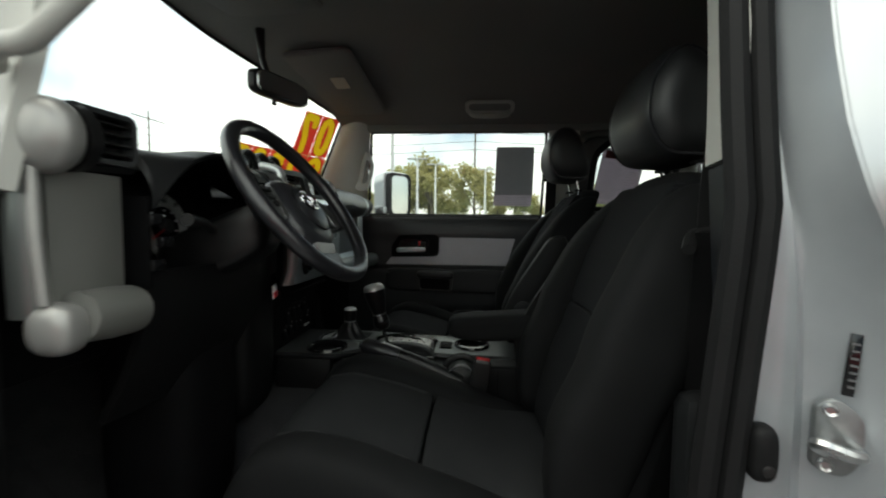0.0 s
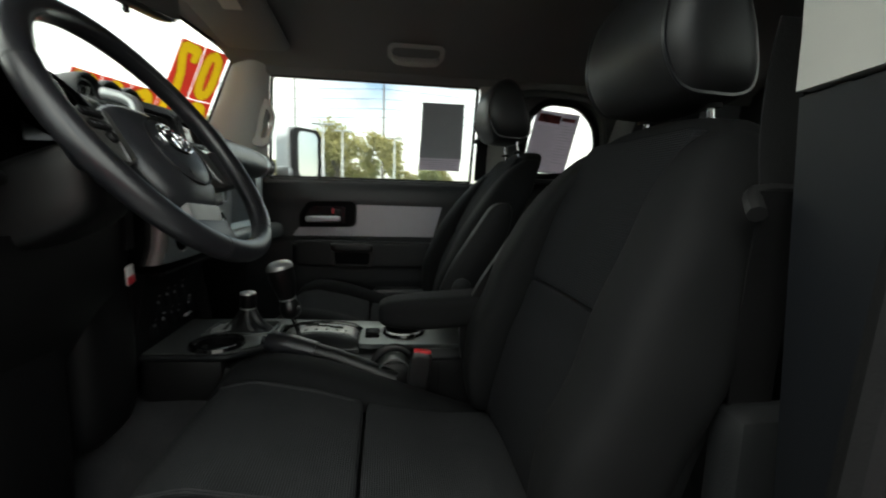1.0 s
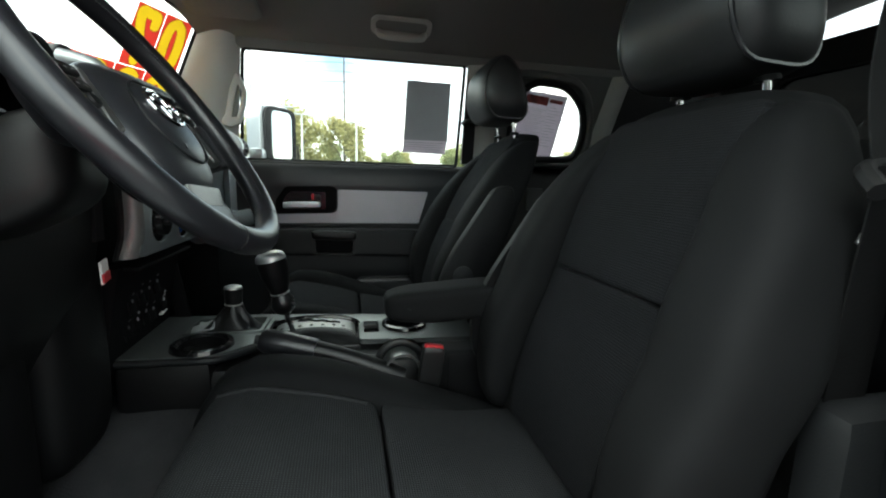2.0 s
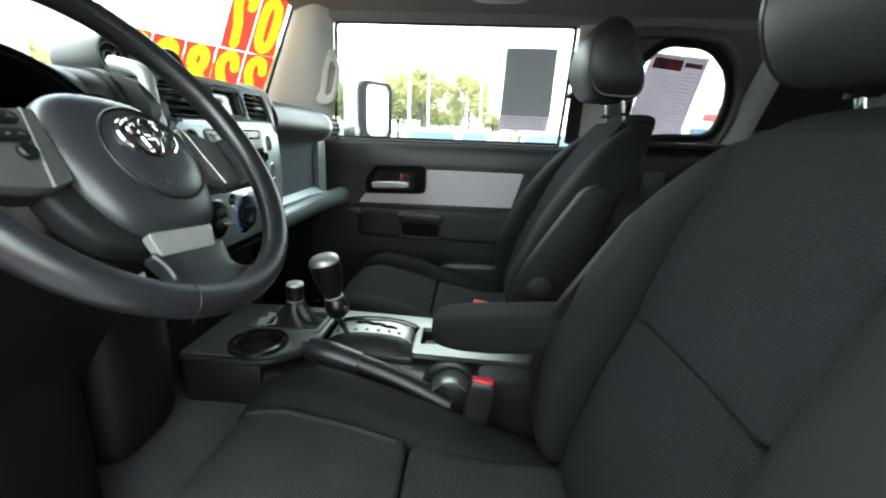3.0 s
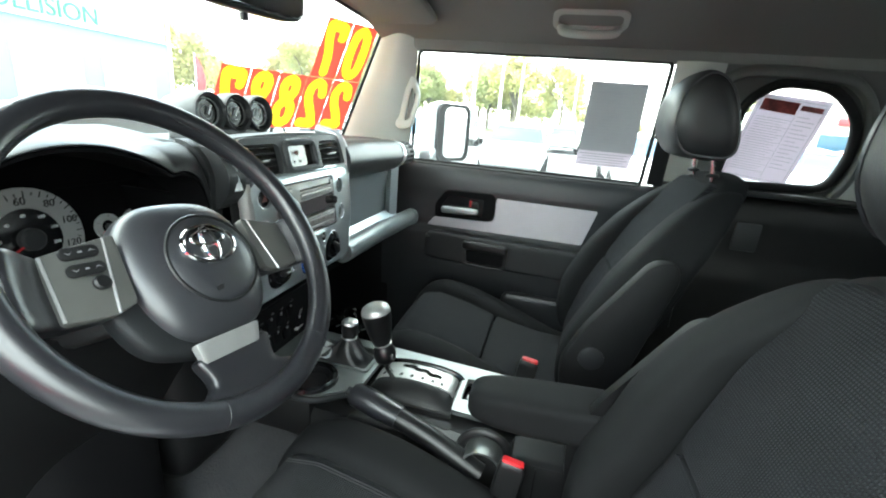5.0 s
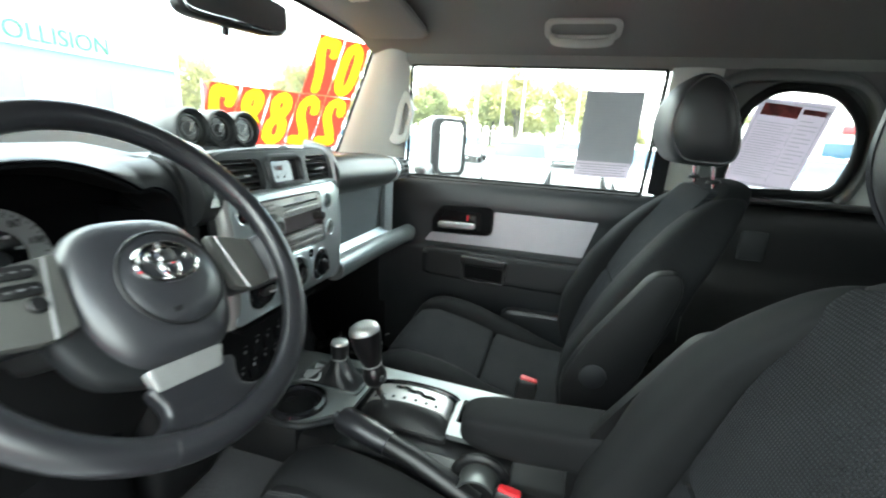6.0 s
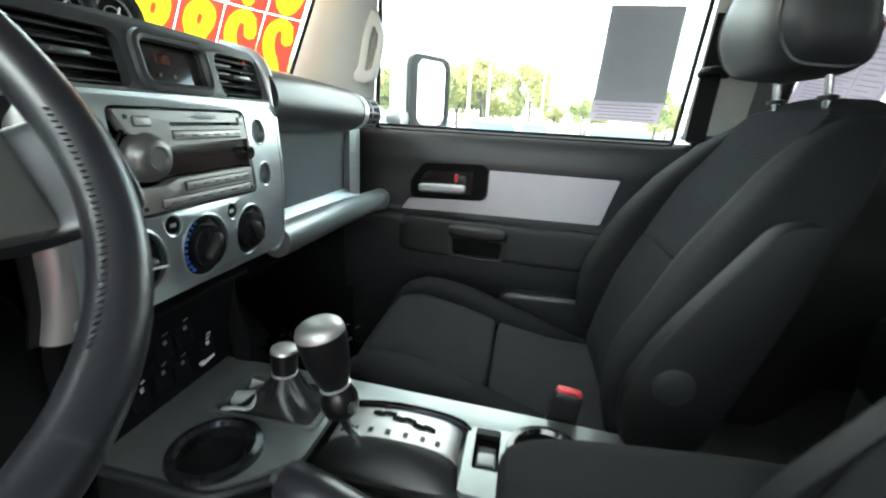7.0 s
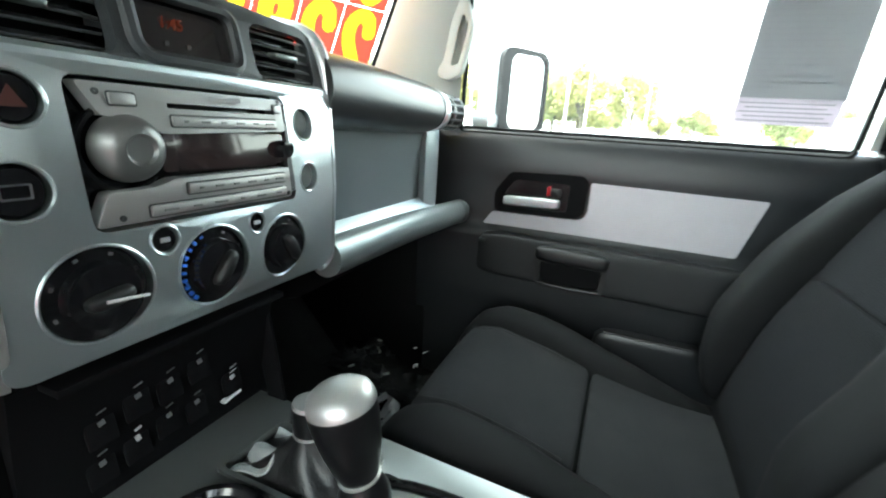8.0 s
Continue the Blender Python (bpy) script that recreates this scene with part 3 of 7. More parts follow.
part("map_pocket", pillow(lambda a, b, c: (0.345 + 0.17 * a, 0.722 + 0.022 * b, 0.815 + 0.080 * c), (8, 4, 6), 0.25), DOOR_VINYL, door)
part("pocket_slot", box((0.345, 0.70, 0.898), (0.30, 0.012, 0.005), 0.002), VINYL_BLACK, door)
glass = part("pane", plate(FRONT_WIN, wall_to(1, -0.008), 0.004), GLASS, door)
glass.visible_shadow = False
loop = [(a, side_y(b) - 0.002, b) for a, b in FRONT_WIN]
part("window_seal", tube(loop, 0.006, 6, closed=True), RUBBER, door)
# outer skin and door mirror
part("skin", sheet(lambda u, v: (lerp(-0.5, 0.64, v), 0.90 - 0.05 * (2 * u - 1) ** 2, lerp(0.5, 1.305, u)), 10, 4, 0.004, (0, 1, 0)), PAINT, door, "silver painted outer skin")
MA, MB = Vector((-0.150, 0.866, 0)), Vector((-0.062, 1.000, 0))  # inner and outer edge of the mirror glass


def mirror_to(off):
    ax = (MB - MA).normalized()
    nn = Vector((ax.y, -ax.x, 0))
    return lambda a, b, d: tuple(MA + ax * a + nn * (off + d) + Vector((0, 0, b)))


mir = part("door_mirror", pillow(lambda a, b, c: mirror_to(0)(0.080 + 0.082 * b * (1 + 0.12 * a), 1.422 + 0.106 * c * (1 + 0.10 * a), -0.052 + 0.052 * a), (8, 8, 8), 0.22), PAINT, door, "silver door mirror housing")
part("mirror_rim", plate(rrect(0.080, 1.422, 0.168, 0.212, 0.035), mirror_to(-0.012), 0.022, [rrect(0.091, 1.422, 0.128, 0.188, 0.028)]), RUBBER, mir)
part("mirror_glass", plate(rrect(0.080, 1.422, 0.152, 0.194, 0.028), mirror_to(0.0005), 0.003), MIRROR, mir)
part("mirror_arm", box((-0.17, 0.84, 1.345), (0.05, 0.11, 0.04), 0.012), PAINT, door)


# ---- rear access doors, both sides ----
def access_door(side):
    d = thing("door_2" if side > 0 else "door_3", (0.9, side * 0.78, 0.6), "closed rear access door with a small rounded window" if side > 0 else "rear access door with silver painted front edge", "car door", kind="structure")
    to = wall_to(side)
    out = [(0.60, 1.325), (1.20, 1.325), (1.22, 1.685), (0.60, 1.685)]
    part("upper_trim", plate(out, wall_to(side, 0.0), 0.012, [REAR_WIN]), FRAME_GREY, d)
    # the door frame stands proud of the seal along the window's rear edge
    edge = [(1.085, 1.345), (1.108, 1.40), (1.114, 1.47), (1.092, 1.585), (1.030, 1.652), (0.95, 1.668), (0.85, 1.672), (0.77, 1.668), (0.725, 1.645), (0.712, 1.60)]
    part("window_frame", tube(smooth_path([(a, side * (side_y(b) - 0.014), b) for a, b in edge], 4), 0.022, 12, flat=0.7), FRAME_GREY, d, "grey moulded window frame")
    part("quarter_trim", plate([(1.204, 1.325), (1.52, 1.325), (1.52, 1.685), (1.224, 1.685)], wall_to(side, 0.0), 0.012), VINYL_DARK, d)
    part("rear_pillar_trim", sheet(lambda u, v: (lerp(1.100, 1.185, v) + 0.075 * u, side * (side_y(lerp(1.345, 1.685, u)) - 0.018 - 0.018 * math.sin(math.pi * v)), lerp(1.345, 1.685, u)), 10, 8, 0.012, (0, side, 0)), TRIM_REAR, d, "light grey rear pillar trim")
    part("card", sheet(lambda u, v: (lerp(0.612, 1.6, v), side * (door_panel_y(lerp(0.56, 1.335, u)) - 0.004), lerp(0.56, 1.335, u)), 24, 8, 0.02, (0, side, 0)), VINYL_BLACK, d)
    part("shelf", box((1.05, side * 0.742, 1.336), (0.86, 0.05, 0.02), 0.008), VINYL_BLACK, d)
    ringpts = [(a, side * (side_y(b) - 0.014), b) for a, b in REAR_WIN]
    part("window_gasket", tube(ringpts, 0.014, 10, closed=True), RUBBER, d, "black rubber window gasket")
    g = part("pane", plate(REAR_WIN, wall_to(side, -0.006), 0.004), GLASS, d)
    g.visible_shadow = False
    part("pillar_cover", sheet(lambda u, v: (lerp(0.585, 0.715, v), side * (side_y(lerp(1.33, 1.685, u)) - 0.012 - 0.016 * math.sin(math.pi * v)), lerp(1.33, 1.685, u)), 8, 10, 0.012, (0, side, 0)), TRIM_LIGHT if side > 0 else VINYL_DARK, d)
    part("grip_recess", box((0.90, side * 0.748, 1.20), (0.075, 0.016, 0.09), 0.008), VINYL, d)
    part("skin", sheet(lambda u, v: (lerp(0.66, 1.8, v), side * (0.90 - 0.05 * (2 * u - 1) ** 2), lerp(0.5, 1.305, u)), 10, 4, 0.004), PAINT, d)
    part("skin", sheet(lambda u, v: (lerp(1.13, 1.8, v), side * (side_y(lerp(1.3, 1.74, u)) + 0.04), lerp(1.3, 1.74, u)), 6, 4, 0.004), PAINT, d)
    return d


access_door(1)
rear_door = access_door(-1)


# the driver's side: front edge of the rear access door, seen when entering
def jamb_l(z):
    return curve_at([(0.6, 0.500), (1.05, 0.531), (1.15, 0.539), (1.30, 0.551), (1.40, 0.552), (1.52, 0.556), (1.72, 0.590)], z)


def jamb_r(z):
    return curve_at([(0.6, 0.674), (1.05, 0.650), (1.15, 0.635), (1.22, 0.622), (1.28, 0.602), (1.33, 0.580), (1.38, 0.570), (1.45, 0.565), (1.52, 0.565), (1.72, 0.600)], z)


def lean_in(z):
    return 0.19 * max(0, z - SILL)


part("trim_upper", sheet(lambda u, v: (lerp(0.541, 0.519, v) + 0.02 * u * u, -lerp(0.690, 0.786, v) + 0.08 * u * u, lerp(1.368, 1.70, u)), 8, 6, 0.012, (1, 1, 0)), TRIM_LIGHT, rear_door, "light grey upper trim")
part("trim_lower", sheet(lambda u, v: (lerp(0.545 + 0.030 * min(1, (1 - u) * 2), 0.521 + 0.006 * min(1, (1 - u) * 6), v), -lerp(0.690, 0.790, v), lerp(0.6, 1.364, u)), 40, 6, 0.012, (1, 1, 0)), TRIM_JAMB, rear_door, "dark grey lower trim")
part("trim_inner", sheet(lambda u, v: (lerp(0.580, 0.70, v), -lerp(0.688, 0.700, v), lerp(0.6, 1.38, u)), 8, 4, 0.012, (0, -1, 0)), TRIM_JAMB, rear_door)
for dx, dy, r in ((-0.034, 0.802, 0.0125), (-0.013, 0.806, 0.0115)):
    part("door_seal", tube([(jamb_l(z) + dx, -dy + lean_in(z), z) for z in [0.62 + 0.05 * q for q in range(23)]], r, 8), RUBBER, rear_door, "black rubber door seal")


def jamb_point(u, v):
    z = lerp(0.6, 1.72, u)
    ramp = max(0.0, min(1.0, (v - 0.40) / 0.60))
    y = 0.800 + 0.006 * v + 0.055 * ramp ** 1.3 + 0.009 * math.exp(-((v - 0.36) / 0.05) ** 2) * min(1, max(0, (1.33 - z) * 8))
    return (lerp(jamb_l(z) - 0.006, jamb_r(z), v), -y + lean_in(z), z)


def lip_point(u, v):
    z = lerp(0.6, 1.72, u)
    t = min(1, v * 2.2)
    return (jamb_r(z) - 0.002 + 0.17 * v, -(0.859 + 0.030 * math.sin(t * math.pi / 2) + 0.020 * v) + lean_in(z), z)


part("jamb", sheet(jamb_point, 40, 20, 0.006, (0.5, 1, 0)), JAMB, rear_door, "dull silver painted door edge")
part("outer_lip", sheet(lip_point, 40, 16, 0.006, (0.5, 1, 0)), PAINT, rear_door, "bright silver outer skin")
striker = thing("door_striker", (0.580, -0.82, 1.09), "zinc plated door striker bolted to the jamb", "door striker")
part("plate", plate(rounded([(0.579, 1.090), (0.598, 1.086), (0.608, 1.106), (0.607, 1.142), (0.592, 1.156), (0.580, 1.148)], 0.010), lambda a, b, d: (a, -0.812 - 0.62 * (a - 0.575) - d, b), 0.005, (), 0.001), ZINC, striker)
part("bar", tube(smooth_path([(0.602, -0.826, 1.117), (0.596, -0.848, 1.117), (0.578, -0.858, 1.122), (0.560, -0.856, 1.128), (0.561, -0.848, 1.124), (0.578, -0.838, 1.114), (0.588, -0.822, 1.110)], 4), 0.0055, 8), BRUSHED, striker)
for dx, dz in ((0.587, 1.145), (0.586, 1.096)):
    part("bolt", lathe((dx, -0.8255, dz), (-0.45, -1, 0), [(0, 0.003), (0.0028, 0.003), (0.0045, 0.0045), (0.0062, 0), (0, 0)], 12), BRUSHED, striker)
stop = thing("door_bumper", (0.541, -0.80, 1.07), "black rubber door bumper on the jamb", "door bumper")
part("body", pillow(lambda a, b, c: (0.541 + 0.0115 * a, -0.812 + 0.013 * b, 1.098 + 0.026 * c), (6, 6, 6), 0.6), RUBBER, stop)
part("screw", lathe((0.541, -0.824, 1.086), (-0.2, -1, 0), [(0, 0.003), (0.005, 0.002), (0.006, 0), (0, 0)], 10), VINYL_BLACK, stop)
sticker = thing("jamb_sticker", (0.598, -0.82, 1.16), "small black certification sticker with unreadable print", "sticker")
part("label", box((0.5985, -0.8300, 1.186), (0.0085, 0.002, 0.054), 0.0005, (0, 4, -30)), GLOSS_BLACK, sticker)
for k in range(7):
    part("print", box((0.598 + 0.0003 * k, -0.8314, 1.167 + 0.0062 * k), (0.005, 0.001, 0.0018), 0, (0, 4, -30)), DIM_MARK, sticker)
sill = part("door_sill", box((0.15, -0.80, 0.56), (0.95, 0.12, 0.06), 0.015), JAMB)
tagged(sill, "silver painted door sill", "door sill", kind="structure")


# ---- dashboard ----
dash = thing("dashboard", (-0.4, 0, 1.0), "dark grey dashboard with silver bars and padded top", "dashboard")


def hood_arch(y):
    """Height of the instrument hood's rear edge: a wide arch and a small one beside it."""
    main = 1.424 - 0.044 * (abs(y + 0.400) / 0.127) ** 2.1
    small = 1.318 + 0.066 * max(0.0, 1 - ((y + 0.262) / 0.047) ** 2) ** 0.45
    return max(main, small, 1.318)


def dash_top(u, v):
    y = lerp(-0.70, 0.70, v)
    hooded = max(0.0, min(1.0, (0.196 - abs(y + 0.404)) / 0.012))
    x0, x1 = shield_x(y, 1.365) + 0.01, -0.215 - 0.040 * hooded
    x = lerp(x0, x1, u)
    z = 1.385 + 0.018 * math.sin(math.pi * min(1, u * 1.05)) - 0.012 * abs(y / 0.7) ** 3
    rise = max(0.0, min(1.0, (-0.12 - y) / 0.10))
    z += 0.030 * rise * max(0.0, min(1.0, (u - 0.15) / 0.5))
    if u > 0.9:
        z -= (u - 0.9) * 0.35 * (1 - hooded)
    s = max(0.0, min(1.0, (x + 0.36) / 0.10)) * hooded
    return (x, y, lerp(z, max(z, hood_arch(y) + 0.004), s * s * (3 - 2 * s)))


part("top_pad", sheet(dash_top, 40, 160, 0.012, (0, 0, -1)), PAD, dash, "soft dark grey top pad")


def hood_face(u, v):
    """The rear face of the hood, between the arch and the rounded top edge."""
    y = lerp(-0.594, -0.212, v)
    z0, z1 = hood_arch(y) - 0.001, dash_top(1.0, (y + 0.70) / 1.40)[2] + 0.001
    t = u * math.pi / 2
    return (-0.1985 - 0.0575 * (1 - math.cos(t)), y, lerp(z0, max(z1, z0 + 0.004), math.sin(t)))


part("hood_face", sheet(hood_face, 14, 120, 0.003, (-1, 0, 0)), PAD, dash, "rounded padded rear edge of the instrument hood")


def shoulder(u, v):
    """The pad rolls over and down between the hood and the stack."""
    y, t = lerp(-0.214, -0.192, v), min(1.0, u * 2) * math.pi / 2
    x, z = -0.256 + 0.0575 * math.sin(t), 1.36 + 0.060 * math.cos(t)
    if u > 0.5:
        x, z = x - 0.01 * (u - 0.5), lerp(1.36, 1.17, u * 2 - 1)
    return (x, y, z)


part("hood_shoulder", sheet(shoulder, 40, 4, 0.006, (-1, 0, 0)), PAD, dash, "rounded shoulder beside the instrument hood")
# Filler boxes; matt black puts the shade below the dash into their colour.
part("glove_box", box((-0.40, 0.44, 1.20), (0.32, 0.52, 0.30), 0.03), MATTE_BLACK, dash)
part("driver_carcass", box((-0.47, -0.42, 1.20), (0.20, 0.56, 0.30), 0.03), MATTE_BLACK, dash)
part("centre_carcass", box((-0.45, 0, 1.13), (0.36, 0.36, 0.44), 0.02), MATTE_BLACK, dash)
# passenger's side: padded roll, grained panel, silver surround and lower bar
part("upper_roll", tube([(-0.217, 0.190, 1.362), (-0.213, 0.38, 1.358), (-0.2095, 0.53, 1.3545), (-0.209, 0.548, 1.354)], [0.05, 0.049, 0.046, 0.0435], 28), ROLL_VINYL, dash, "padded dark grey upper roll")
part("roll_end", tube([(-0.222, -0.205, 1.362), (-0.222, -0.168, 1.362)], 0.050, 24), PAD, dash, "short padded roll beside the stack")
part("grained_panel", sheet(lambda u, v: (-0.228 + 0.012 * u - 0.006 * math.sin(math.pi * u), lerp(0.185, 0.575, v), lerp(1.165, 1.315, u)), 6, 10, 0.01, (-1, 0, 0)), material("grained_slate_panel", (0.165, 0.184, 0.19), 0.33, grain=0.12, grain_size=0.0022, mottle=0.10, mottle_size=0.08, kind="weave"), dash, "grained slate grey panel")
part("surround", join(
    sheet(lambda u, v: (-0.208 + 0.010 * math.sin(math.pi * v), lerp(0.56, 0.625, v), lerp(1.15, 1.325, u)), 6, 8, 0.02, (-1, 0, 0)),
    sheet(lambda u, v: (-0.222 + 0.03 * u, lerp(0.18, 0.60, v), lerp(1.172, 1.150, u)), 4, 8, 0.012, (0, 0, -1))), SILVER, dash, "silver surround of the panel")
part("lower_bar", tube([(-0.196, 0.205, 1.132), (-0.194, 0.45, 1.130), (-0.190, 0.74, 1.120)], 0.029, 20), LOWER_BAR, dash, "silver lower bar, darkened for its shade")
part("bar_end", pillow(lambda a, b, c: (-0.188 + 0.028 * a, 0.725 + 0.030 * b, 1.120 + 0.029 * c), (8, 8, 8), 0.8), LOWER_BAR, dash)


def round_vent(side):
    v = part("round_vent", lathe((-0.2085, side * 0.568, 1.3535), (0.01, side, 0), [(0.036, 0), (0.0415, 0.002), (0.0422, 0.008), (0.0415, 0.017), (0.036, 0.019)], 32), SILVER, dash, "silver ring of the side vent")
    part("vent_neck", lathe((-0.209, side * 0.540, 1.354), (0.01, side, 0), [(0.0385, 0), (0.0385, 0.012), (0.041, 0.014), (0.041, 0.020), (0.0375, 0.022), (0.0375, 0.032)], 28), MATTE_BLACK, v)
    part("vent_barrel", lathe((-0.208, side * 0.585, 1.353), (0.01, side, 0), [(0.034, 0.0), (0.0345, 0.088), (0.030, 0.096), (0, 0.096)], 28), MATTE_BLACK, v)
    part("vent_band", lathe((-0.207, side * 0.672, 1.353), (0.01, side, 0), [(0.0335, 0.0), (0.0372, 0.002), (0.0372, 0.008), (0.033, 0.010)], 28), SILVER_DIM, v)
    part("vent_bridge", lathe((-0.207, side * 0.622, 1.353), (0.01, side, 0), [(0.0335, 0.0), (0.0362, 0.001), (0.0362, 0.005), (0.0335, 0.006)], 28), SILVER_DIM, v)
    for k in range(14):
        a = 2 * math.pi * k / 14
        part("vane", box((-0.2075 + 0.0352 * math.cos(a), side * 0.630, 1.353 + 0.0352 * math.sin(a)), (0.0045, 0.088, 0.005), 0.001, (0, -math.degrees(a), 0)), VINYL, v)
    return v


round_vent(1)
# driver's end: silver corner bar, ball joints and panel
part("corner_panel", sheet(lambda u, v: (-0.225 + 0.006 * math.sin(math.pi * v), lerp(-0.735, -0.625, v), lerp(1.19, 1.36, u)), 4, 6, 0.012, (-1, 0, 0)), END_GREY, dash, "grey end panel")
part("lower_bar", tube([(-0.205, -0.725, 1.180), (-0.208, -0.675, 1.176), (-0.212, -0.632, 1.172)], [0.032, 0.035, 0.034], 20), END_GREY, dash)
part("corner_bar", tube([(-0.240, -0.752, 1.185), (-0.240, -0.754, 1.27), (-0.242, -0.750, 1.37)], 0.019, 14, flat=0.6), SILVER_DIM, dash, "grey outer rail of the corner bar")
part("corner_rail", tube([(-0.216, -0.752, 1.20), (-0.220, -0.754, 1.28), (-0.226, -0.750, 1.36)], 0.008, 10), RADIO, dash, "narrow silver inner rail")
part("bar_end", pillow(lambda a, b, c: (-0.212 + 0.030 * a, -0.740 + 0.026 * b, 1.170 + 0.032 * c), (8, 8, 8), 0.8), RADIO, dash)
part("bar_end", pillow(lambda a, b, c: (-0.222 + 0.045 * a, -0.737 + 0.030 * b, 1.398 + 0.045 * c), (10, 10, 10), 0.92), RADIO, dash)
part("vent_neck", tube([(-0.222, -0.716, 1.400), (-0.222, -0.700, 1.402)], 0.043, 24), VINYL_BLACK, dash)
dv = part("side_vent", plate(rrect(-0.672, 1.408, 0.115, 0.07, 0.015), lambda a, b, d: (-0.225 + d, a, b), 0.02, [rrect(-0.672, 1.408, 0.10, 0.056, 0.01)]), VINYL, dash)
part("vent_back", box((-0.224, -0.672, 1.408), (0.004, 0.10, 0.056)), GLOSS_BLACK, dv)
for k in range(4):
    part("vane", box((-0.213, -0.672, 1.388 + 0.013 * k), (0.014, 0.098, 0.002)), VINYL_BLACK, dv)
part("knee_panel", sheet(lambda u, v: (-0.21 + 0.02 * math.sin(math.pi * v) - 0.08 * (1 - u) ** 2, lerp(-0.60, -0.19, v), lerp(0.98, 1.22, u)), 8, 10, 0.015, (-1, 0, 0)), HINGE, dash)
for k in range(3):
    part("dash_switch", box((-0.205, -0.585 + 0.02 * (k % 2), 1.30 - 0.035 * k), (0.012, 0.028, 0.018), 0.003), GLOSS_BLACK, dash)
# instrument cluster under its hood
# Lining, backing and walls carry the deep cavity's shade as matt black.
part("cluster_hood", sheet(lambda u, v: (lerp(-0.37, -0.203, u), lerp(-0.594, -0.212, v), lerp(1.395, hood_arch(lerp(-0.594, -0.212, v)) - 0.004, min(1, u * 1.3))), 10, 80, 0.004, (0, 0, -1)), MATTE_BLACK, dash, "instrument hood lining, the cavity's shade painted black")
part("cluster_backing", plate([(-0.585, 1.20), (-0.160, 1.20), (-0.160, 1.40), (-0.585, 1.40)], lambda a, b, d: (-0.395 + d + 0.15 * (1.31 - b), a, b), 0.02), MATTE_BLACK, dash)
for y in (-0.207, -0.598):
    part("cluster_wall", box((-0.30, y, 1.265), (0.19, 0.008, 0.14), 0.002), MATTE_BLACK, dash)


def dial(y, z, r, marks, pale_in):
    g = part("dial", lathe((-0.362, y, z), (1, 0, 0.15), [(r * pale_in, 0.002), (r * pale_in, 0.004), (r, 0.004), (r, 0)], 40), DIAL, dash, "pale gauge ring")
    part("dial_face", disc((-0.364, y, z), (1, 0, 0.15), r * pale_in, 0.004), GLOSS_BLACK, g)
    for k in range(marks):
        a = radians(215 - 250 * k / (marks - 1))
        part("mark", box((-0.356, y + math.cos(a) * r * 0.90, z + math.sin(a) * r * 0.90), (0.001, 0.0010, r * (0.12 if k % 2 == 0 else 0.06)), 0, (math.degrees(a) - 90, 0, 0)), VINYL_BLACK, g)
    part("needle", box((-0.352, y - 0.35 * r, z - 0.18 * r), (0.002, r * 0.75, 0.003), 0.0005, (28, 0, 0)), RED, g, "red needle")
    part("hub", disc((-0.36, y, z), (1, 0, 0.15), r * 0.22, 0.012, 0.003), VINYL, g)
    return g


speedo = dial(-0.359, 1.284, 0.068, 29, 0.60)
for k, num in enumerate(("20", "40", "60", "80", "100", "120")):
    a = radians(172.5 - 38 * k)
    lettering(num, 0.014, Matrix.Translation((-0.3550, -0.359 + math.cos(a) * 0.0525, 1.284 + math.sin(a) * 0.0525)) @ pose(0, 0, 0, 90, 0, 90), VINYL_BLACK, speedo, "number")
    lettering(str(40 * k), 0.006, Matrix.Translation((-0.3578, -0.359 + math.cos(a) * 0.033, 1.284 + math.sin(a) * 0.033)) @ pose(0, 0, 0, 90, 0, 90), WHITE_MARK, speedo, "number")
dial(-0.253, 1.278, 0.020, 5, 0.5)
dial(-0.207, 1.280, 0.019, 5, 0.5)
dial(-0.475, 1.288, 0.032, 7, 0.6)

# three auxiliary gauges on the dashboard's top
pod = thing("gauge_pod", (-0.38, 0.03, 1.40), "triple auxiliary gauge pod on the dashboard top", "gauge pod")
part("base", pillow(lambda a, b, c: (-0.385 + 0.045 * a, 0.033 + 0.104 * b, 1.412 + 0.016 * c), (8, 8, 4), 0.35), VINYL, pod)
for k, (gy, gx) in enumerate(((-0.036, -0.352), (0.034, -0.348), (0.101, -0.345))):
    c, ax = (gx, gy, 1.455), (1, -0.06, 0.10)
    can = part("can", lathe(c, ax, [(0, -0.085), (0.034, -0.085), (0.0365, -0.075), (0.0365, -0.03), (0.0385, -0.028), (0.0385, 0.004), (0.036, 0.008), (0.031, 0.004), (0.030, -0.008)], 30), VINYL, pod)
    part("face", disc((gx - 0.008, gy, 1.454), ax, 0.0305, 0.002), GLOSS_BLACK, can)
    part("bezel", ring((gx - 0.004, gy, 1.4545), ax, 0.0235, 0.0262, 0.003), (SILVER_DIM, FRAME_GREY, GREY_MARK)[k], can)
    part("scale", ring((gx - 0.0055, gy, 1.4545), ax, 0.012, 0.0135, 0.001), GREY_MARK, can)
    part("needle", box((gx - 0.001, gy + 0.004, 1.459), (0.001, 0.003, 0.018), 0, (-25, 0, 0)), WHITE_MARK, can)

# ---- centre stack ----
stack = thing("centre_stack", (-0.2, 0, 1.1), "silver centre console stack with radio and three dials", "centre stack")
STX = -0.168


def stack_to(a, b, d):
    """The stack's face: it leans slightly and bows out in the middle."""
    return (STX - 0.03 * (b - 1.24) - 0.012 * (a / 0.18) ** 2 - 3.4 * max(0.0, 1.20 - b) ** 2 - 0.8 * max(0.0, b - 1.26) ** 2 + d, a, b)


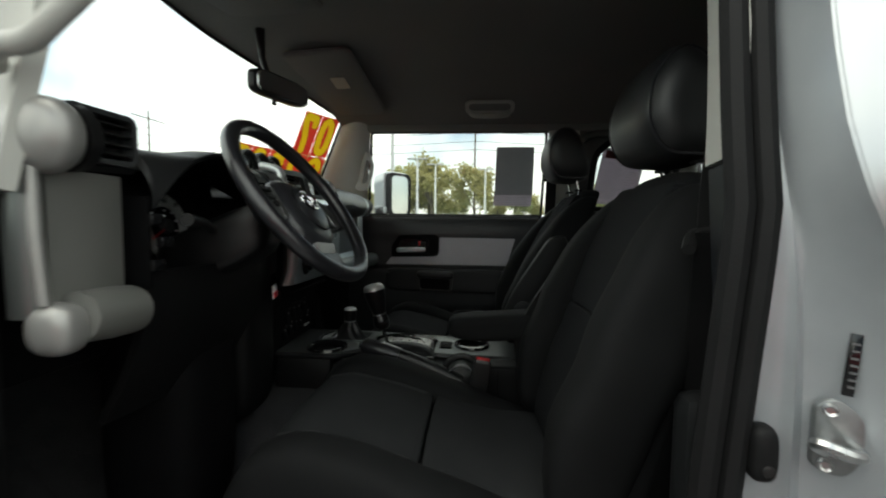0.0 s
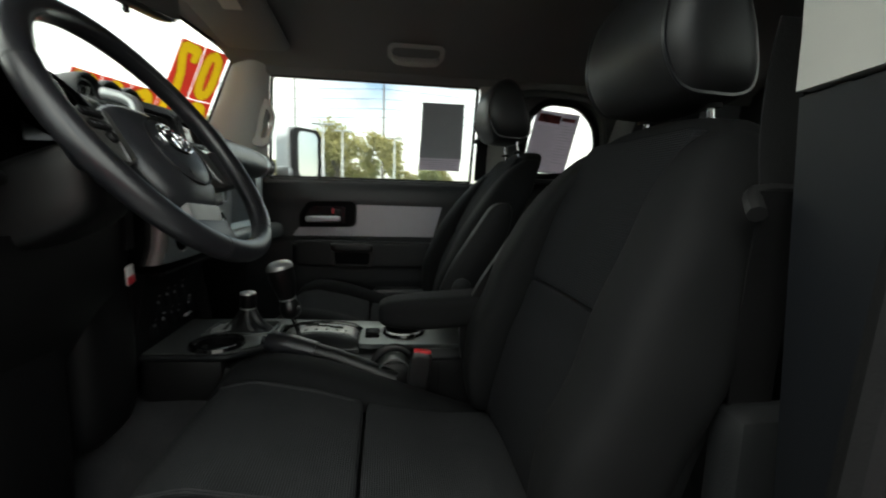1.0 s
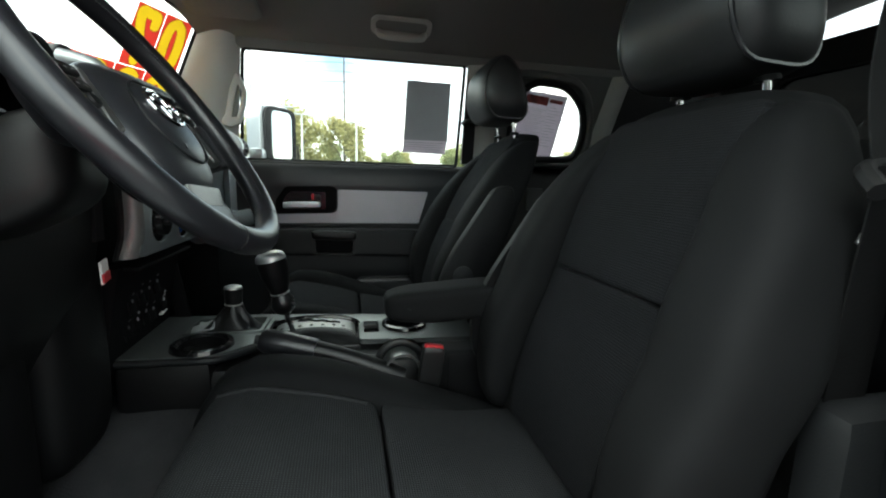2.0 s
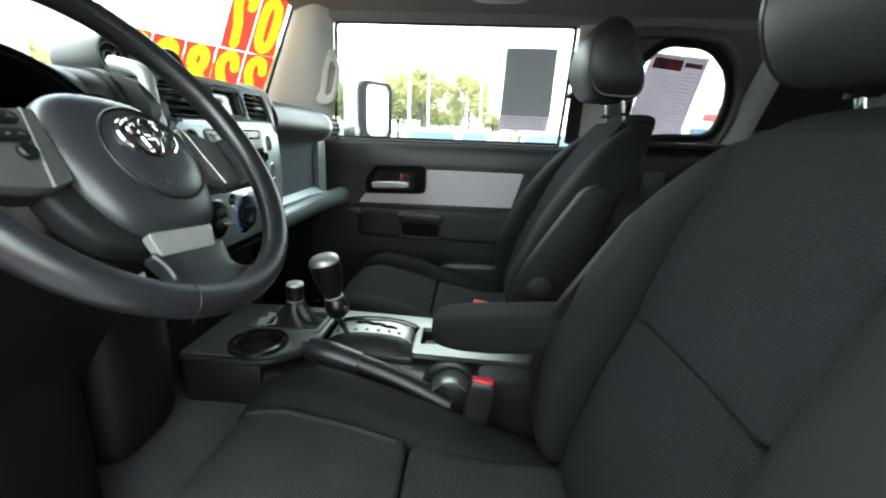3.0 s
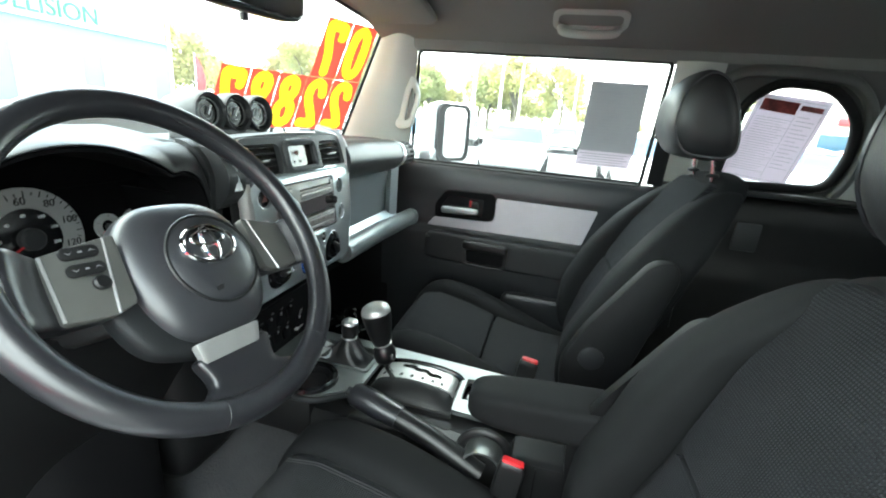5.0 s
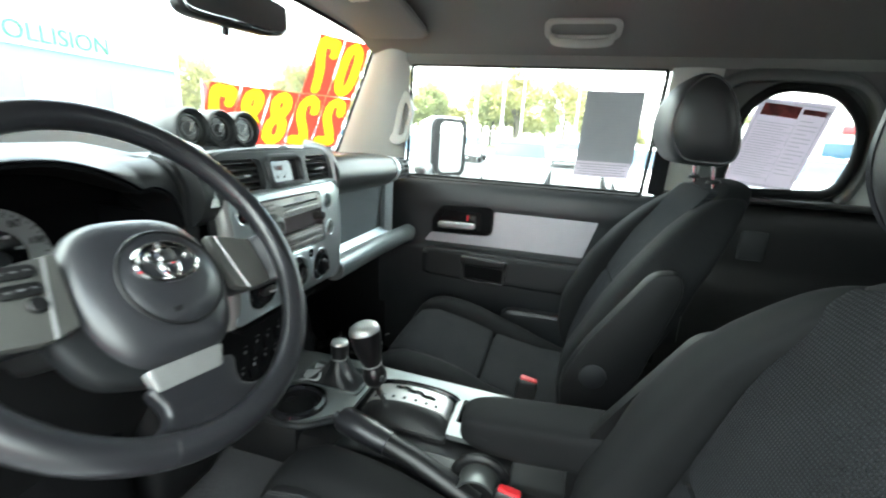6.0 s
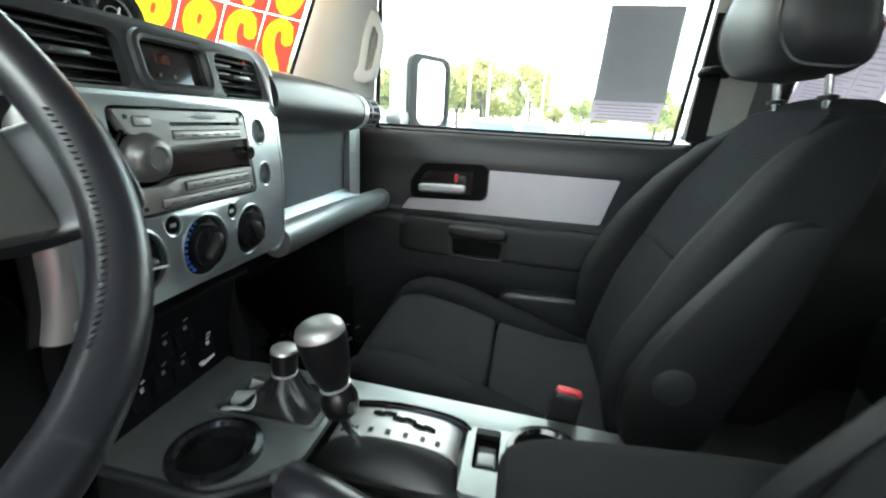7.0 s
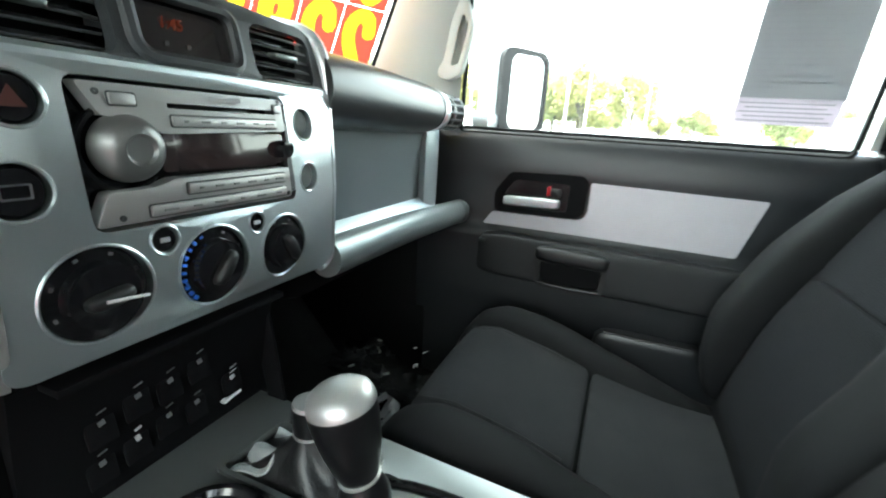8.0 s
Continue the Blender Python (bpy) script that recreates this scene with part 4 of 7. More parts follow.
STACK_OUT = rounded([(-0.163, 1.136), (0.196, 1.130), (0.188, 1.26), (0.190, 1.354), (-0.160, 1.354), (-0.161, 1.26)], 0.018, 5)
KNOBS = ((-0.104, 1.191, 0.0370), (-0.008, 1.188, 0.0375), (0.083, 1.186, 0.0350))
DISCS = ((-0.131, 1.326, 0.0165), (-0.139, 1.270, 0.0185), (0.128, 1.317, 0.0165), (0.132, 1.258, 0.0165), (-0.054, 1.2225, 0.0115), (0.043, 1.220, 0.0105))
RAD_OUT = rounded([(-0.102, 1.236), (0.106, 1.236), (0.098, 1.344), (-0.104, 1.344)], 0.010, 4)
part("faceplate", plate(STACK_OUT, stack_to, 0.014, [RAD_OUT] + [circle(a, b, r) for a, b, r in KNOBS + DISCS]), SILVER, stack, "silver painted faceplate")
part("edge", tube([stack_to(a, b, 0.008) for a, b in STACK_OUT if a > -0.145], 0.0075, 8), SILVER, stack)


def stack_roll(u, v):
    """The faceplate's broad roll towards the driver."""
    b, t = lerp(1.136, 1.354, u), v * radians(112)
    x, y, z = stack_to(-0.158, b, 0.0135)
    r = 0.013 + 0.004 * (1 - u)
    return (x - r * (1 - math.cos(t)), y - r * math.sin(t), z)


part("side_roll", sheet(stack_roll, 20, 16, 0.004, (-1, 0.4, 0)), RADIO, stack, "rounded grey side roll")
part("backing", sheet(lambda u, v: stack_to(lerp(-0.182, 0.182, v), lerp(1.135, 1.35, u), -0.006), 6, 6, 0.004, (-1, 0, 0)), VINYL_BLACK, stack)
for a, b, r in KNOBS + DISCS:
    part("bezel_ring", tube([stack_to(p, q, 0.0135) for p, q in circle(a, b, r + 0.0005, 40)], 0.0015, 6, closed=True), SILVER, stack)
for k, (a, b, r) in enumerate(KNOBS):
    c = stack_to(a, b, 0.002)
    dl = part("control_dial", lathe(c, (1, 0, 0), [(0, 0.0), (r * 0.98, 0.0), (r * 0.96, 0.006), (r * 0.70, 0.008), (r * 0.66, 0.018), (0, 0.021)], 36), GLOSS_BLACK, stack, "glossy black control dial")
    tilt = (-97, 38, -28)[k]
    part("grip", pillow(lambda p, q, w, c=c, r=r, s=tilt: (c[0] + 0.020 + 0.009 * p, c[1] + (q * 0.17 * math.cos(radians(s)) + w * 0.46 * math.sin(radians(s))) * r, c[2] + (-q * 0.17 * math.sin(radians(s)) + w * 0.46 * math.cos(radians(s))) * r), (8, 8, 8), 0.7), VINYL_BLACK, dl)
    if k == 0:
        part("pointer", box((c[0] + 0.0295, c[1] - 0.20 * r * math.sin(radians(tilt)), c[2] + 0.20 * r * math.cos(radians(tilt))), (0.002, 0.0022, r * 0.82), 0.0004, (tilt, 0, 0)), WHITE_MARK, dl)
    for q in range(6):
        an = radians(200 - 44 * q)
        rr = r * 0.83
        part("symbol", box((c[0] + 0.0078, c[1] + rr * math.cos(an), c[2] + rr * math.sin(an)), (0.0012, 0.0036, 0.0026), 0.0004, (math.degrees(an) - 90, 0, 0)), DIM_MARK if not (k == 1 and q < 3) else BLUE_MARK, dl)
for q in range(9):
    an = radians(225 - 12 * q)
    part("cold_mark", box((stack_to(0, 1.185, 0.0125)[0], -0.008 + 0.0335 * math.cos(an), 1.188 + 0.0335 * math.sin(an)), (0.003, 0.0026, 0.0036), 0, (math.degrees(an) - 90, 0, 0)), BLUE_MARK, stack)
for k, (a, b, r) in enumerate(DISCS):
    c = stack_to(a, b, 0.0)
    if k in (2, 3):
        part("blank_cap", lathe(c, (1, 0, 0), [(r, 0.002), (r * 0.9, 0.006), (0, 0.007)], 24), material("blank_cap_grey", (0.20, 0.215, 0.21), 0.5), stack, "round grey blanking cap")
    else:
        bt = part("push_button", lathe(c, (1, 0, 0), [(r, 0.0), (r * 0.94, 0.010), (r * 0.8, 0.013), (0, 0.012)], 24), GLOSS_BLACK, stack, "round black push button")
        if k == 0:
            tri_out = [(a - 0.008, b - 0.005), (a + 0.008, b - 0.005), (a, b + 0.008)]
            part("hazard_sign", plate(tri_out, lambda p, q, d: (c[0] + 0.0128 + d, p, q), 0.0008), ORANGE, bt, "dark orange hazard triangle")
        elif k == 1:
            part("defog_sign", plate(rrect(a, b, 0.017, 0.010, 0.001, 2), lambda p, q, d: (c[0] + 0.0128 + d, p, q), 0.0008, [rrect(a, b, 0.0145, 0.0075, 0.001, 2)]), DIM_MARK, bt)
        else:
            part("sign", box((c[0] + 0.0135, a, b), (0.001, 0.008, 0.004)), GREY_MARK, bt)

RADIO_PRINT = material("grey_button_print", (0.16, 0.16, 0.155), 0.5)
SATIN_DIM = material("satin_grey_knob", (0.20, 0.20, 0.197), 0.4, metal=0.7, mottle=0.04, mottle_size=0.02)
radio = thing("car_radio", (-0.18, 0, 1.24), "silver double height car radio with large volume knob", "car radio")


def radio_to(off):
    return lambda a, b, d: stack_to(a, b, off + d)


part("well", plate(RAD_OUT, radio_to(-0.004), 0.004), GLOSS_BLACK, radio)
part("upper_plate", plate(rounded([(-0.098, 1.3405), (0.092, 1.3405), (0.094, 1.309), (-0.044, 1.306), (-0.060, 1.317), (-0.086, 1.318)], 0.004, 3), radio_to(0.002), 0.013, [rrect(0.022, 1.3275, 0.118, 0.0042, 0.001, 2)], 0.0), RADIO, radio, "silver upper plate with disc slot")
part("lower_plate", plate(rounded([(-0.101, 1.2395), (0.098, 1.2395), (0.095, 1.272), (-0.040, 1.271), (-0.056, 1.2655), (-0.090, 1.2645)], 0.004, 3), radio_to(0.002), 0.013, (), 0.001), RADIO, radio, "silver lower plate")
part("display", plate(rrect(0.024, 1.291, 0.138, 0.030, 0.003, 3), radio_to(0.002), 0.008), LCD, radio, "dark red tinted display")
part("trim_bar", plate(rrect(0.1005, 1.291, 0.009, 0.092, 0.003, 3), radio_to(0.002), 0.012), VINYL, radio)
part("volume_knob", lathe(stack_to(-0.0690, 1.2950, 0.004), (1, 0, 0), [(0.0250, 0), (0.0252, 0.005), (0.0238, 0.012), (0.0205, 0.0185), (0.0165, 0.0220), (0.0118, 0.0225), (0.0095, 0.0203), (0, 0.0198)], 40), SATIN_DIM, radio, "large silver volume knob")
part("knob_skirt", ring(stack_to(-0.0690, 1.2950, 0.003), (1, 0, 0), 0.029, 0.0335, 0.004), GLOSS_BLACK, radio)
part("tune_knob", lathe(stack_to(0.090, 1.291, 0.008), (1, 0, 0), [(0.009, 0), (0.0085, 0.012), (0, 0.013)], 16), GLOSS_BLACK, radio, "small black tuning knob")
for a, b, w, h in ((0.022, 1.316, 0.115, 0.008), (0.028, 1.262, 0.116, 0.0085), (0.012, 1.2475, 0.150, 0.0085), (-0.070, 1.330, 0.018, 0.008), (0.083, 1.331, 0.009, 0.007)):
    b1 = part("button_strip", plate(rrect(a, b, w, h, 0.0015, 2), radio_to(0.0145), 0.0025, (), 0.0008), material("button_silver", (0.36, 0.355, 0.345), 0.38, metal=0.5) if (a, b) == (0.022, 1.316) else bpy.data.materials["button_silver"], radio)
    part("outline", plate(rrect(a, b, w + 0.0024, h + 0.0024, 0.002, 2), radio_to(0.0146), 0.0008, [rrect(a, b, w + 0.0004, h + 0.0004, 0.0015, 2)]), VINYL, b1)
    if w > 0.05:
        for q in range(6):
            part("print", box((stack_to(a, b, 0.0172)[0], a - w * 0.4 + w * 0.16 * q, b), (0.0008, w * (0.05, 0.09, 0.03, 0.07, 0.05, 0.08)[(q + int(b * 1000)) % 6], 0.0018)), RADIO_PRINT, b1)
for a, b in ((-0.086, 1.334), (0.087, 1.338), (0.092, 1.244), (-0.083, 1.245)):
    part("screw", lathe(stack_to(a, b, 0.0145), (1, 0, 0), [(0.0026, 0), (0.0024, 0.001), (0.0012, 0.0012), (0, 0)], 10), VINYL, radio)
part("badge", plate(rrect(0.020, 1.3355, 0.034, 0.004, 0.001, 2), radio_to(0.015), 0.0006), GREY_MARK, radio, "plain raised maker's badge")

# vents and clock above the stack
vents = thing("centre_vents", (-0.2, 0, 1.355), "dark vent housing with clock between two air vents", "air vent")


def vent_to(a, b, d):
    return (-0.186 - 0.25 * (b - 1.36) - 0.008 * (a / 0.18) ** 2 + d, a, b)


V_R, V_L, CLK = rrect(0.124, 1.386, 0.096, 0.054, 0.014), rrect(-0.110, 1.386, 0.104, 0.054, 0.014), rrect(0.006, 1.389, 0.094, 0.044, 0.010)
part("housing", plate(rounded([(-0.180, 1.353), (0.192, 1.353), (0.186, 1.412), (0.164, 1.424), (-0.15, 1.424), (-0.172, 1.412)], 0.012, 4), vent_to, 0.012, [V_R, V_L, CLK]), VINYL, vents)
part("clock_rim", tube([vent_to(a, b, 0.012) for a, b in rrect(0.006, 1.389, 0.10, 0.05, 0.013)], 0.006, 8, closed=True), VINYL, vents)
part("end_hoop", tube(smooth_path([vent_to(0.197, 1.346, 0.012), vent_to(0.196, 1.390, 0.014), vent_to(0.186, 1.420, 0.006), (-0.25, 0.178, 1.432)], 5), 0.010, 10), SILVER_HOOP, vents, "silver hoop round the vents")
part("end_hoop", tube(smooth_path([vent_to(-0.184, 1.346, 0.012), vent_to(-0.183, 1.390, 0.014), vent_to(-0.173, 1.420, 0.006), (-0.25, -0.166, 1.432)], 5), 0.010, 10), SILVER_HOOP, vents)
part("top_cover", sheet(lambda u, v: (lerp(-0.20, -0.32, u), lerp(-0.165, 0.165, v), 1.424 + 0.006 * math.sin(math.pi * v) - 0.02 * u * u), 4, 10, 0.008), VINYL, vents)
for cy, w in ((0.124, 0.096), (-0.110, 0.104)):
    part("vent_back", box((-0.215, cy, 1.386), (0.006, w, 0.056)), GLOSS_BLACK, vents)
    for k in range(5):
        z = 1.366 + 0.0105 * k
        part("vane", box((-0.193 - 0.25 * (z - 1.36), cy, z), (0.018, w - 0.004, 0.0022), 0.0006, (0, 14, 0)), VINYL, vents)
    part("slider", box((-0.184, cy - 0.004, 1.386), (0.014, 0.034, 0.0055), 0.002), SILVER_DIM, vents, "satin grey vent slider")
part("clock_glass", plate(rrect(0.006, 1.389, 0.095, 0.045, 0.010), vent_to, 0.004), LCD_PALE, vents, "smoked clock display")
lettering("1:45", 0.013, Matrix.Translation(vent_to(-0.004, 1.393, 0.0048)) @ pose(0, 0, 0, 90, 0, 90), GLOW, vents, "digits", "dim orange clock digits")
for dy in (-0.012, 0.008):
    part("clock_mark", box(vent_to(dy, 1.377, 0.0048), (0.001, 0.003, 0.004)), CLOCK_MARK, vents)

# black cover over the tunnel's front, beside the pedals
part("tunnel_cover", pillow(lambda a, b, c: (-0.325 + 0.098 * a, -0.212 + 0.078 * b, 1.005 + 0.18 * c), (10, 10, 8), 0.4), HINGE, stack, "black rounded tunnel cover")
# switch panel below the stack
swp = thing("switch_panel", (-0.24, 0, 0.95), "black lower switch panel with small labelled switches", "switch panel")
part("panel", sheet(lambda u, v: (-0.245 + 0.035 * u, lerp(-0.15, 0.118, v), lerp(0.93, 1.115, u)), 4, 4, 0.02, (-1, 0, 0)), MATTE_BLACK, swp)
part("side_edge", box((-0.222, 0.116, 1.02), (0.03, 0.006, 0.18), 0.002, (0, -10, 0)), MATTE_BLACK, swp)
part("upper_ledge", box((-0.200, -0.01, 1.112), (0.03, 0.24, 0.008), 0.002), MATTE_BLACK, swp)


def face_x(z):
    return -0.245 + 0.035 * (z - 0.93) / 0.185


for y, z in ((-0.088, 1.043), (-0.055, 1.052), (-0.022, 1.050), (0.012, 1.055), (-0.088, 0.995), (-0.055, 0.998), (-0.022, 1.005), (0.012, 1.000)):
    s = part("switch", box((face_x(z), y, z), (0.005, 0.026, 0.040), 0.002, (0, -10, 0)), MATTE_BLACK, swp)
    tall = y == -0.055 and z < 1.02
    for dz, w, h in (((0.018, 0.007, 0.0025), (0.006, 0.005, 0.006), (-0.009, 0.006, 0.003)) if tall else ((0.004, 0.006, 0.005), (0.017, 0.009, 0.0012))):
        part("mark", box((face_x(z + dz) + 0.0028, y, z + dz), (0.001, w, h), 0.0003, (10, -10, 0)), GREY_MARK if tall else DIM_MARK, s)
for z, w, h in ((1.026, 0.010, 0.0015), (1.019, 0.010, 0.0012), (1.010, 0.007, 0.005)):
    part("mark", box((face_x(z) + 0.0032, 0.060, z), (0.001, w, h), 0.0003, (10, -10, 0)), GREY_MARK, swp)
part("lever_switch", box((face_x(1.01), 0.060, 1.012), (0.005, 0.028, 0.05), 0.003, (0, -10, 0)), MATTE_BLACK, swp)
part("lever_tab", box((face_x(0.983) + 0.006, 0.058, 0.983), (0.008, 0.026, 0.004), 0.001, (8, -10, 0)), WHITE_MARK, swp, "white edged switch tab")

# ---- steering wheel ----
WC, WT, WY, WR, RIM = Vector((-0.0427, -0.414, 1.3357)), radians(36.5), radians(-2.5), 0.1667, 0.0140
W_OUT = Vector((math.cos(WT) * math.cos(WY), math.cos(WT) * math.sin(WY), math.sin(WT)))
W_SIDE = Vector((-math.sin(WY), math.cos(WY), 0))
WHEEL = Matrix.Translation(WC) @ Matrix((W_SIDE, W_OUT.cross(W_SIDE), W_OUT)).transposed().to_4x4()


HUB, HS, HD, TURNED = (0.0097, -0.0252), 0.9, -0.037, radians(-6.5)  # the hub sits behind the rim; the wheel is turned a little to the right


def wp(a, b, d=0.0):
    """A point of the wheel: a to the passenger's side, b up its face, d towards the driver."""
    return tuple(WHEEL @ Vector((a, b, d)))


wheel = thing("steering_wheel", tuple(WC), "black leather steering wheel with silver spokes and stitching", "steering wheel")
N = 72
part("rim", tube([wp(WR * math.cos(2 * math.pi * k / N), WR * math.sin(2 * math.pi * k / N)) for k in range(N)], RIM, 16, closed=True), LEATHER, wheel, "stitched black leather rim")
for a0, a1 in ((28, 66), (-48, 2), (114, 152)):
    n = int((a1 - a0) * 0.75)
    for k in range(n):
        a = radians(lerp(a0, a1, k / n))
        q = RIM
        part("stitch", box(wp((WR - q * 0.82) * math.cos(a), (WR - q * 0.82) * math.sin(a), q * 0.62), (0.0012, 0.0045, 0.0012), 0, (0, 0, 0)), LEATHER_GREY, wheel)
for a in (-62, 245, 20, 160):
    ar = radians(a)
    c = Vector(wp(WR * math.cos(ar), WR * math.sin(ar)))
    d = (Vector(wp(-WR * math.sin(ar), WR * math.cos(ar))) - WC).normalized()
    part("seam", lathe(c - d * 0.0008, d, [(RIM - 0.0005, 0), (RIM + 0.0004, 0.0008), (RIM - 0.0005, 0.0016)], 16), VINYL_BLACK, wheel)


def hp(a, b, d=0.0, rising=1.0):
    """A point of the hub and its spokes."""
    t = max(0.0, min(1.0, (math.hypot(a, b) - 0.140) / 0.050))
    lift = rising * 0.030 * t * t * (3 - 2 * t)
    return wp(HS * (a * math.cos(TURNED) - b * math.sin(TURNED)) + HUB[0], HS * (a * math.sin(TURNED) + b * math.cos(TURNED)) + HUB[1], HS * d + HD + lift)


def hub_point(p, q, w):
    a = -0.0015 + p * (0.084 - 0.012 * max(0, -q)) * (1 - 0.10 * max(0, q))
    b = 0.011 + q * (0.085 if q > 0 else 0.087)
    return hp(a, b, 0.010 + 0.032 * w - 0.004 * (p * p + q * q))


part("airbag_cover", pillow(hub_point, (12, 12, 8), 0.62), LEATHER_GREY, wheel, "dark grey airbag cover")
part("hub_skirt", pillow(lambda p, q, w: hp(-0.050 + 0.056 * p * (1 - 0.25 * max(0, -q)), -0.036 + 0.046 * q - 0.014 * p, 0.002 + 0.016 * w), (10, 10, 6), 0.5), VINYL_DARK, wheel, "dark plastic hub skirt")
part("cover_groove", tube([hp(0.008 + 0.056 * math.cos(t), 0.013 + 0.055 * math.sin(t), 0.0405 - 0.0006) for t in [2 * math.pi * k / 40 for k in range(40)]], 0.0016, 6, closed=True), VINYL_BLACK, wheel)
part("centre_pad", lathe(hp(0.008, 0.013, 0.034), tuple((WHEEL.to_3x3() @ Vector((0, 0, 1)))), [(0.049, 0.0), (0.0485, 0.004), (0.046, 0.0062), (0.03, 0.0092), (0, 0.0105)], 40), LEATHER_GREY, wheel)


def ellipse_bar(cx, cy, ra, rb, d, r, n=36):
    return tube([hp(cx + ra * math.cos(2 * math.pi * k / n), cy + rb * math.sin(2 * math.pi * k / n), d) for k in range(n)], r, 8, closed=True)


part("emblem", join(ellipse_bar(0.004, 0.029, 0.033, 0.022, 0.046, 0.0026), ellipse_bar(0.004, 0.036, 0.0205, 0.0085, 0.047, 0.0022), ellipse_bar(0.004, 0.029, 0.009, 0.0195, 0.047, 0.0022)), CHROME, wheel, "chrome oval emblem of plain loops")
part("print", box(hp(0.008, -0.022, 0.0425), (0.001, 0.034, 0.005), 0, (0, -24, 0)), VINYL_BLACK, wheel)
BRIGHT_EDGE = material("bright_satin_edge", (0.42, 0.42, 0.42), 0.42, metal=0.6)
for s in (-1, 1):
    part("side_spoke", pillow(lambda p, q, w, s=s: hp(s * (0.126 + 0.062 * p), 0.018 + q * (0.034 + 0.010 * max(0, p) ** 3), 0.004 + 0.012 * w + 0.004 * p), (10, 10, 4), 0.35), LEATHER, wheel, "leather covered side spoke")
    cover = rounded([(s * a, b) for a, b in ((0.080, 0.062), (0.110, 0.057), (0.147, 0.050), (0.150, -0.014), (0.110, -0.019), (0.086, -0.012))], 0.005, 3)
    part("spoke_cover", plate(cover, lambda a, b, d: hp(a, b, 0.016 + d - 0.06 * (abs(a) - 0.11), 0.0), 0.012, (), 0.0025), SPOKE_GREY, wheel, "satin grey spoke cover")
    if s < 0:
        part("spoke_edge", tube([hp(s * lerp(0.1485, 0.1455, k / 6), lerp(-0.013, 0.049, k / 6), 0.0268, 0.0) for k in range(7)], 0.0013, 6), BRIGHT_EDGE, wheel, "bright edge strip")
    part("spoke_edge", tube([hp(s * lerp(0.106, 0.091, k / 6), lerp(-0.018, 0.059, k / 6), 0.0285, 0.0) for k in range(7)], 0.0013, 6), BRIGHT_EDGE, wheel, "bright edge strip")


def lower_spoke(p, q, w):
    a = p * (0.044 + 0.062 * max(0, -q) ** 1.8 + 0.014 * max(0, q) ** 2)
    low = 0.020 - math.sqrt(max(0.0, 0.176 ** 2 - a * a))
    return hp(a - 0.006, lerp(low, -0.086, (q + 1) / 2), 0.015 + 0.011 * w + 0.007 * max(0, -q) * (1 - abs(p) * 0.3))


part("lower_spoke", pillow(lower_spoke, (14, 12, 4), 0.35), LEATHER, wheel, "leather covered lower spoke")
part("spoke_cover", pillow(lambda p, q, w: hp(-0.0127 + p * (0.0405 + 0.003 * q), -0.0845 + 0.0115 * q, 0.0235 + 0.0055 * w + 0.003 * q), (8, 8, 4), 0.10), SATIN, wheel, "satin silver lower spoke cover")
for b in (0.0473, 0.0302):
    bt = part("button", plate(rrect(-0.116, b, 0.032, 0.0125, 0.0055), lambda a, c, d: hp(a, c, 0.0285 - 0.06 * (abs(a) - 0.11) + d), 0.003, (), 0.001), VINYL_BLACK, wheel, "dark rocker button")
    for q in (-1, 1):
        mark = [(-0.116 + 0.009 * q - 0.0032, b - 0.0012 * q), (-0.116 + 0.009 * q, b + 0.0018 * q), (-0.116 + 0.009 * q + 0.0032, b - 0.0012 * q), (-0.116 + 0.009 * q, b + 0.0006 * q)]
        part("mark", plate(mark, lambda a, c, d: hp(a, c, 0.0317 - 0.06 * (abs(a) - 0.11) + d), 0.0004), PALE_PRINT, bt)
    part("mark", plate(rrect(-0.116, b, 0.0035, 0.0018, 0.0005, 2), lambda a, c, d: hp(a, c, 0.0317 - 0.06 * (abs(a) - 0.11) + d), 0.0004), PALE_PRINT, bt)
part("button", disc(hp(-0.1087, 0.015, 0.027), tuple(W_OUT), 0.0068, 0.005, 0.0015), VINYL_BLACK, wheel, "round black mode button")
column = thing("steering_column", (-0.2, -0.39, 1.1), "black plastic steering column cover with stalks", "steering column")
part("shroud", pillow(lambda p, q, w: (-0.215 + 0.105 * p, -0.396 + (0.062 - 0.008 * p) * q, 1.245 + 0.055 * w + 0.045 * p), (8, 8, 8), 0.4), VINYL_BLACK, column)
for s in (-1, 1):
    part("stalk", tube([(-0.20, -0.392 + s * 0.05, 1.28), (-0.185, -0.392 + s * 0.11, 1.295), (-0.175, -0.392 + s * 0.165, 1.30)], [0.008, 0.009, 0.011], 10), VINYL_BLACK, column)
part("lower_boot", pillow(lambda p, q, w: (-0.33 + 0.10 * p, -0.392 + 0.095 * q, 0.93 + 0.26 * w), (8, 8, 8), 0.5), MATTE_BLACK, column)
tag = thing("warning_tag", (-0.167, -0.277, 1.10), "small red and white folded warning tag", "tag")
part("paper", box((-0.167, -0.277, 1.140), (0.003, 0.024, 0.03), 0.0005, (6, 0, 8)), WHITE_MARK, tag)
part("stripe", box((-0.165, -0.277, 1.133), (0.003, 0.022, 0.012), 0.0003, (6, 0, 8)), RED, tag)

# ---- rear-view mirror, sun visors and roof fittings ----
rvm = thing("rear_view_mirror", (-0.30, 0.0, 1.66), "black rear view mirror on a roof stalk", "mirror")
part("shell", pillow(lambda a, b, c: (-0.282 + 0.018 * a + 0.030 * b, 0.010 + 0.100 * b, 1.668 + 0.034 * c), (10, 10, 6), 0.4), VINYL_BLACK, rvm)
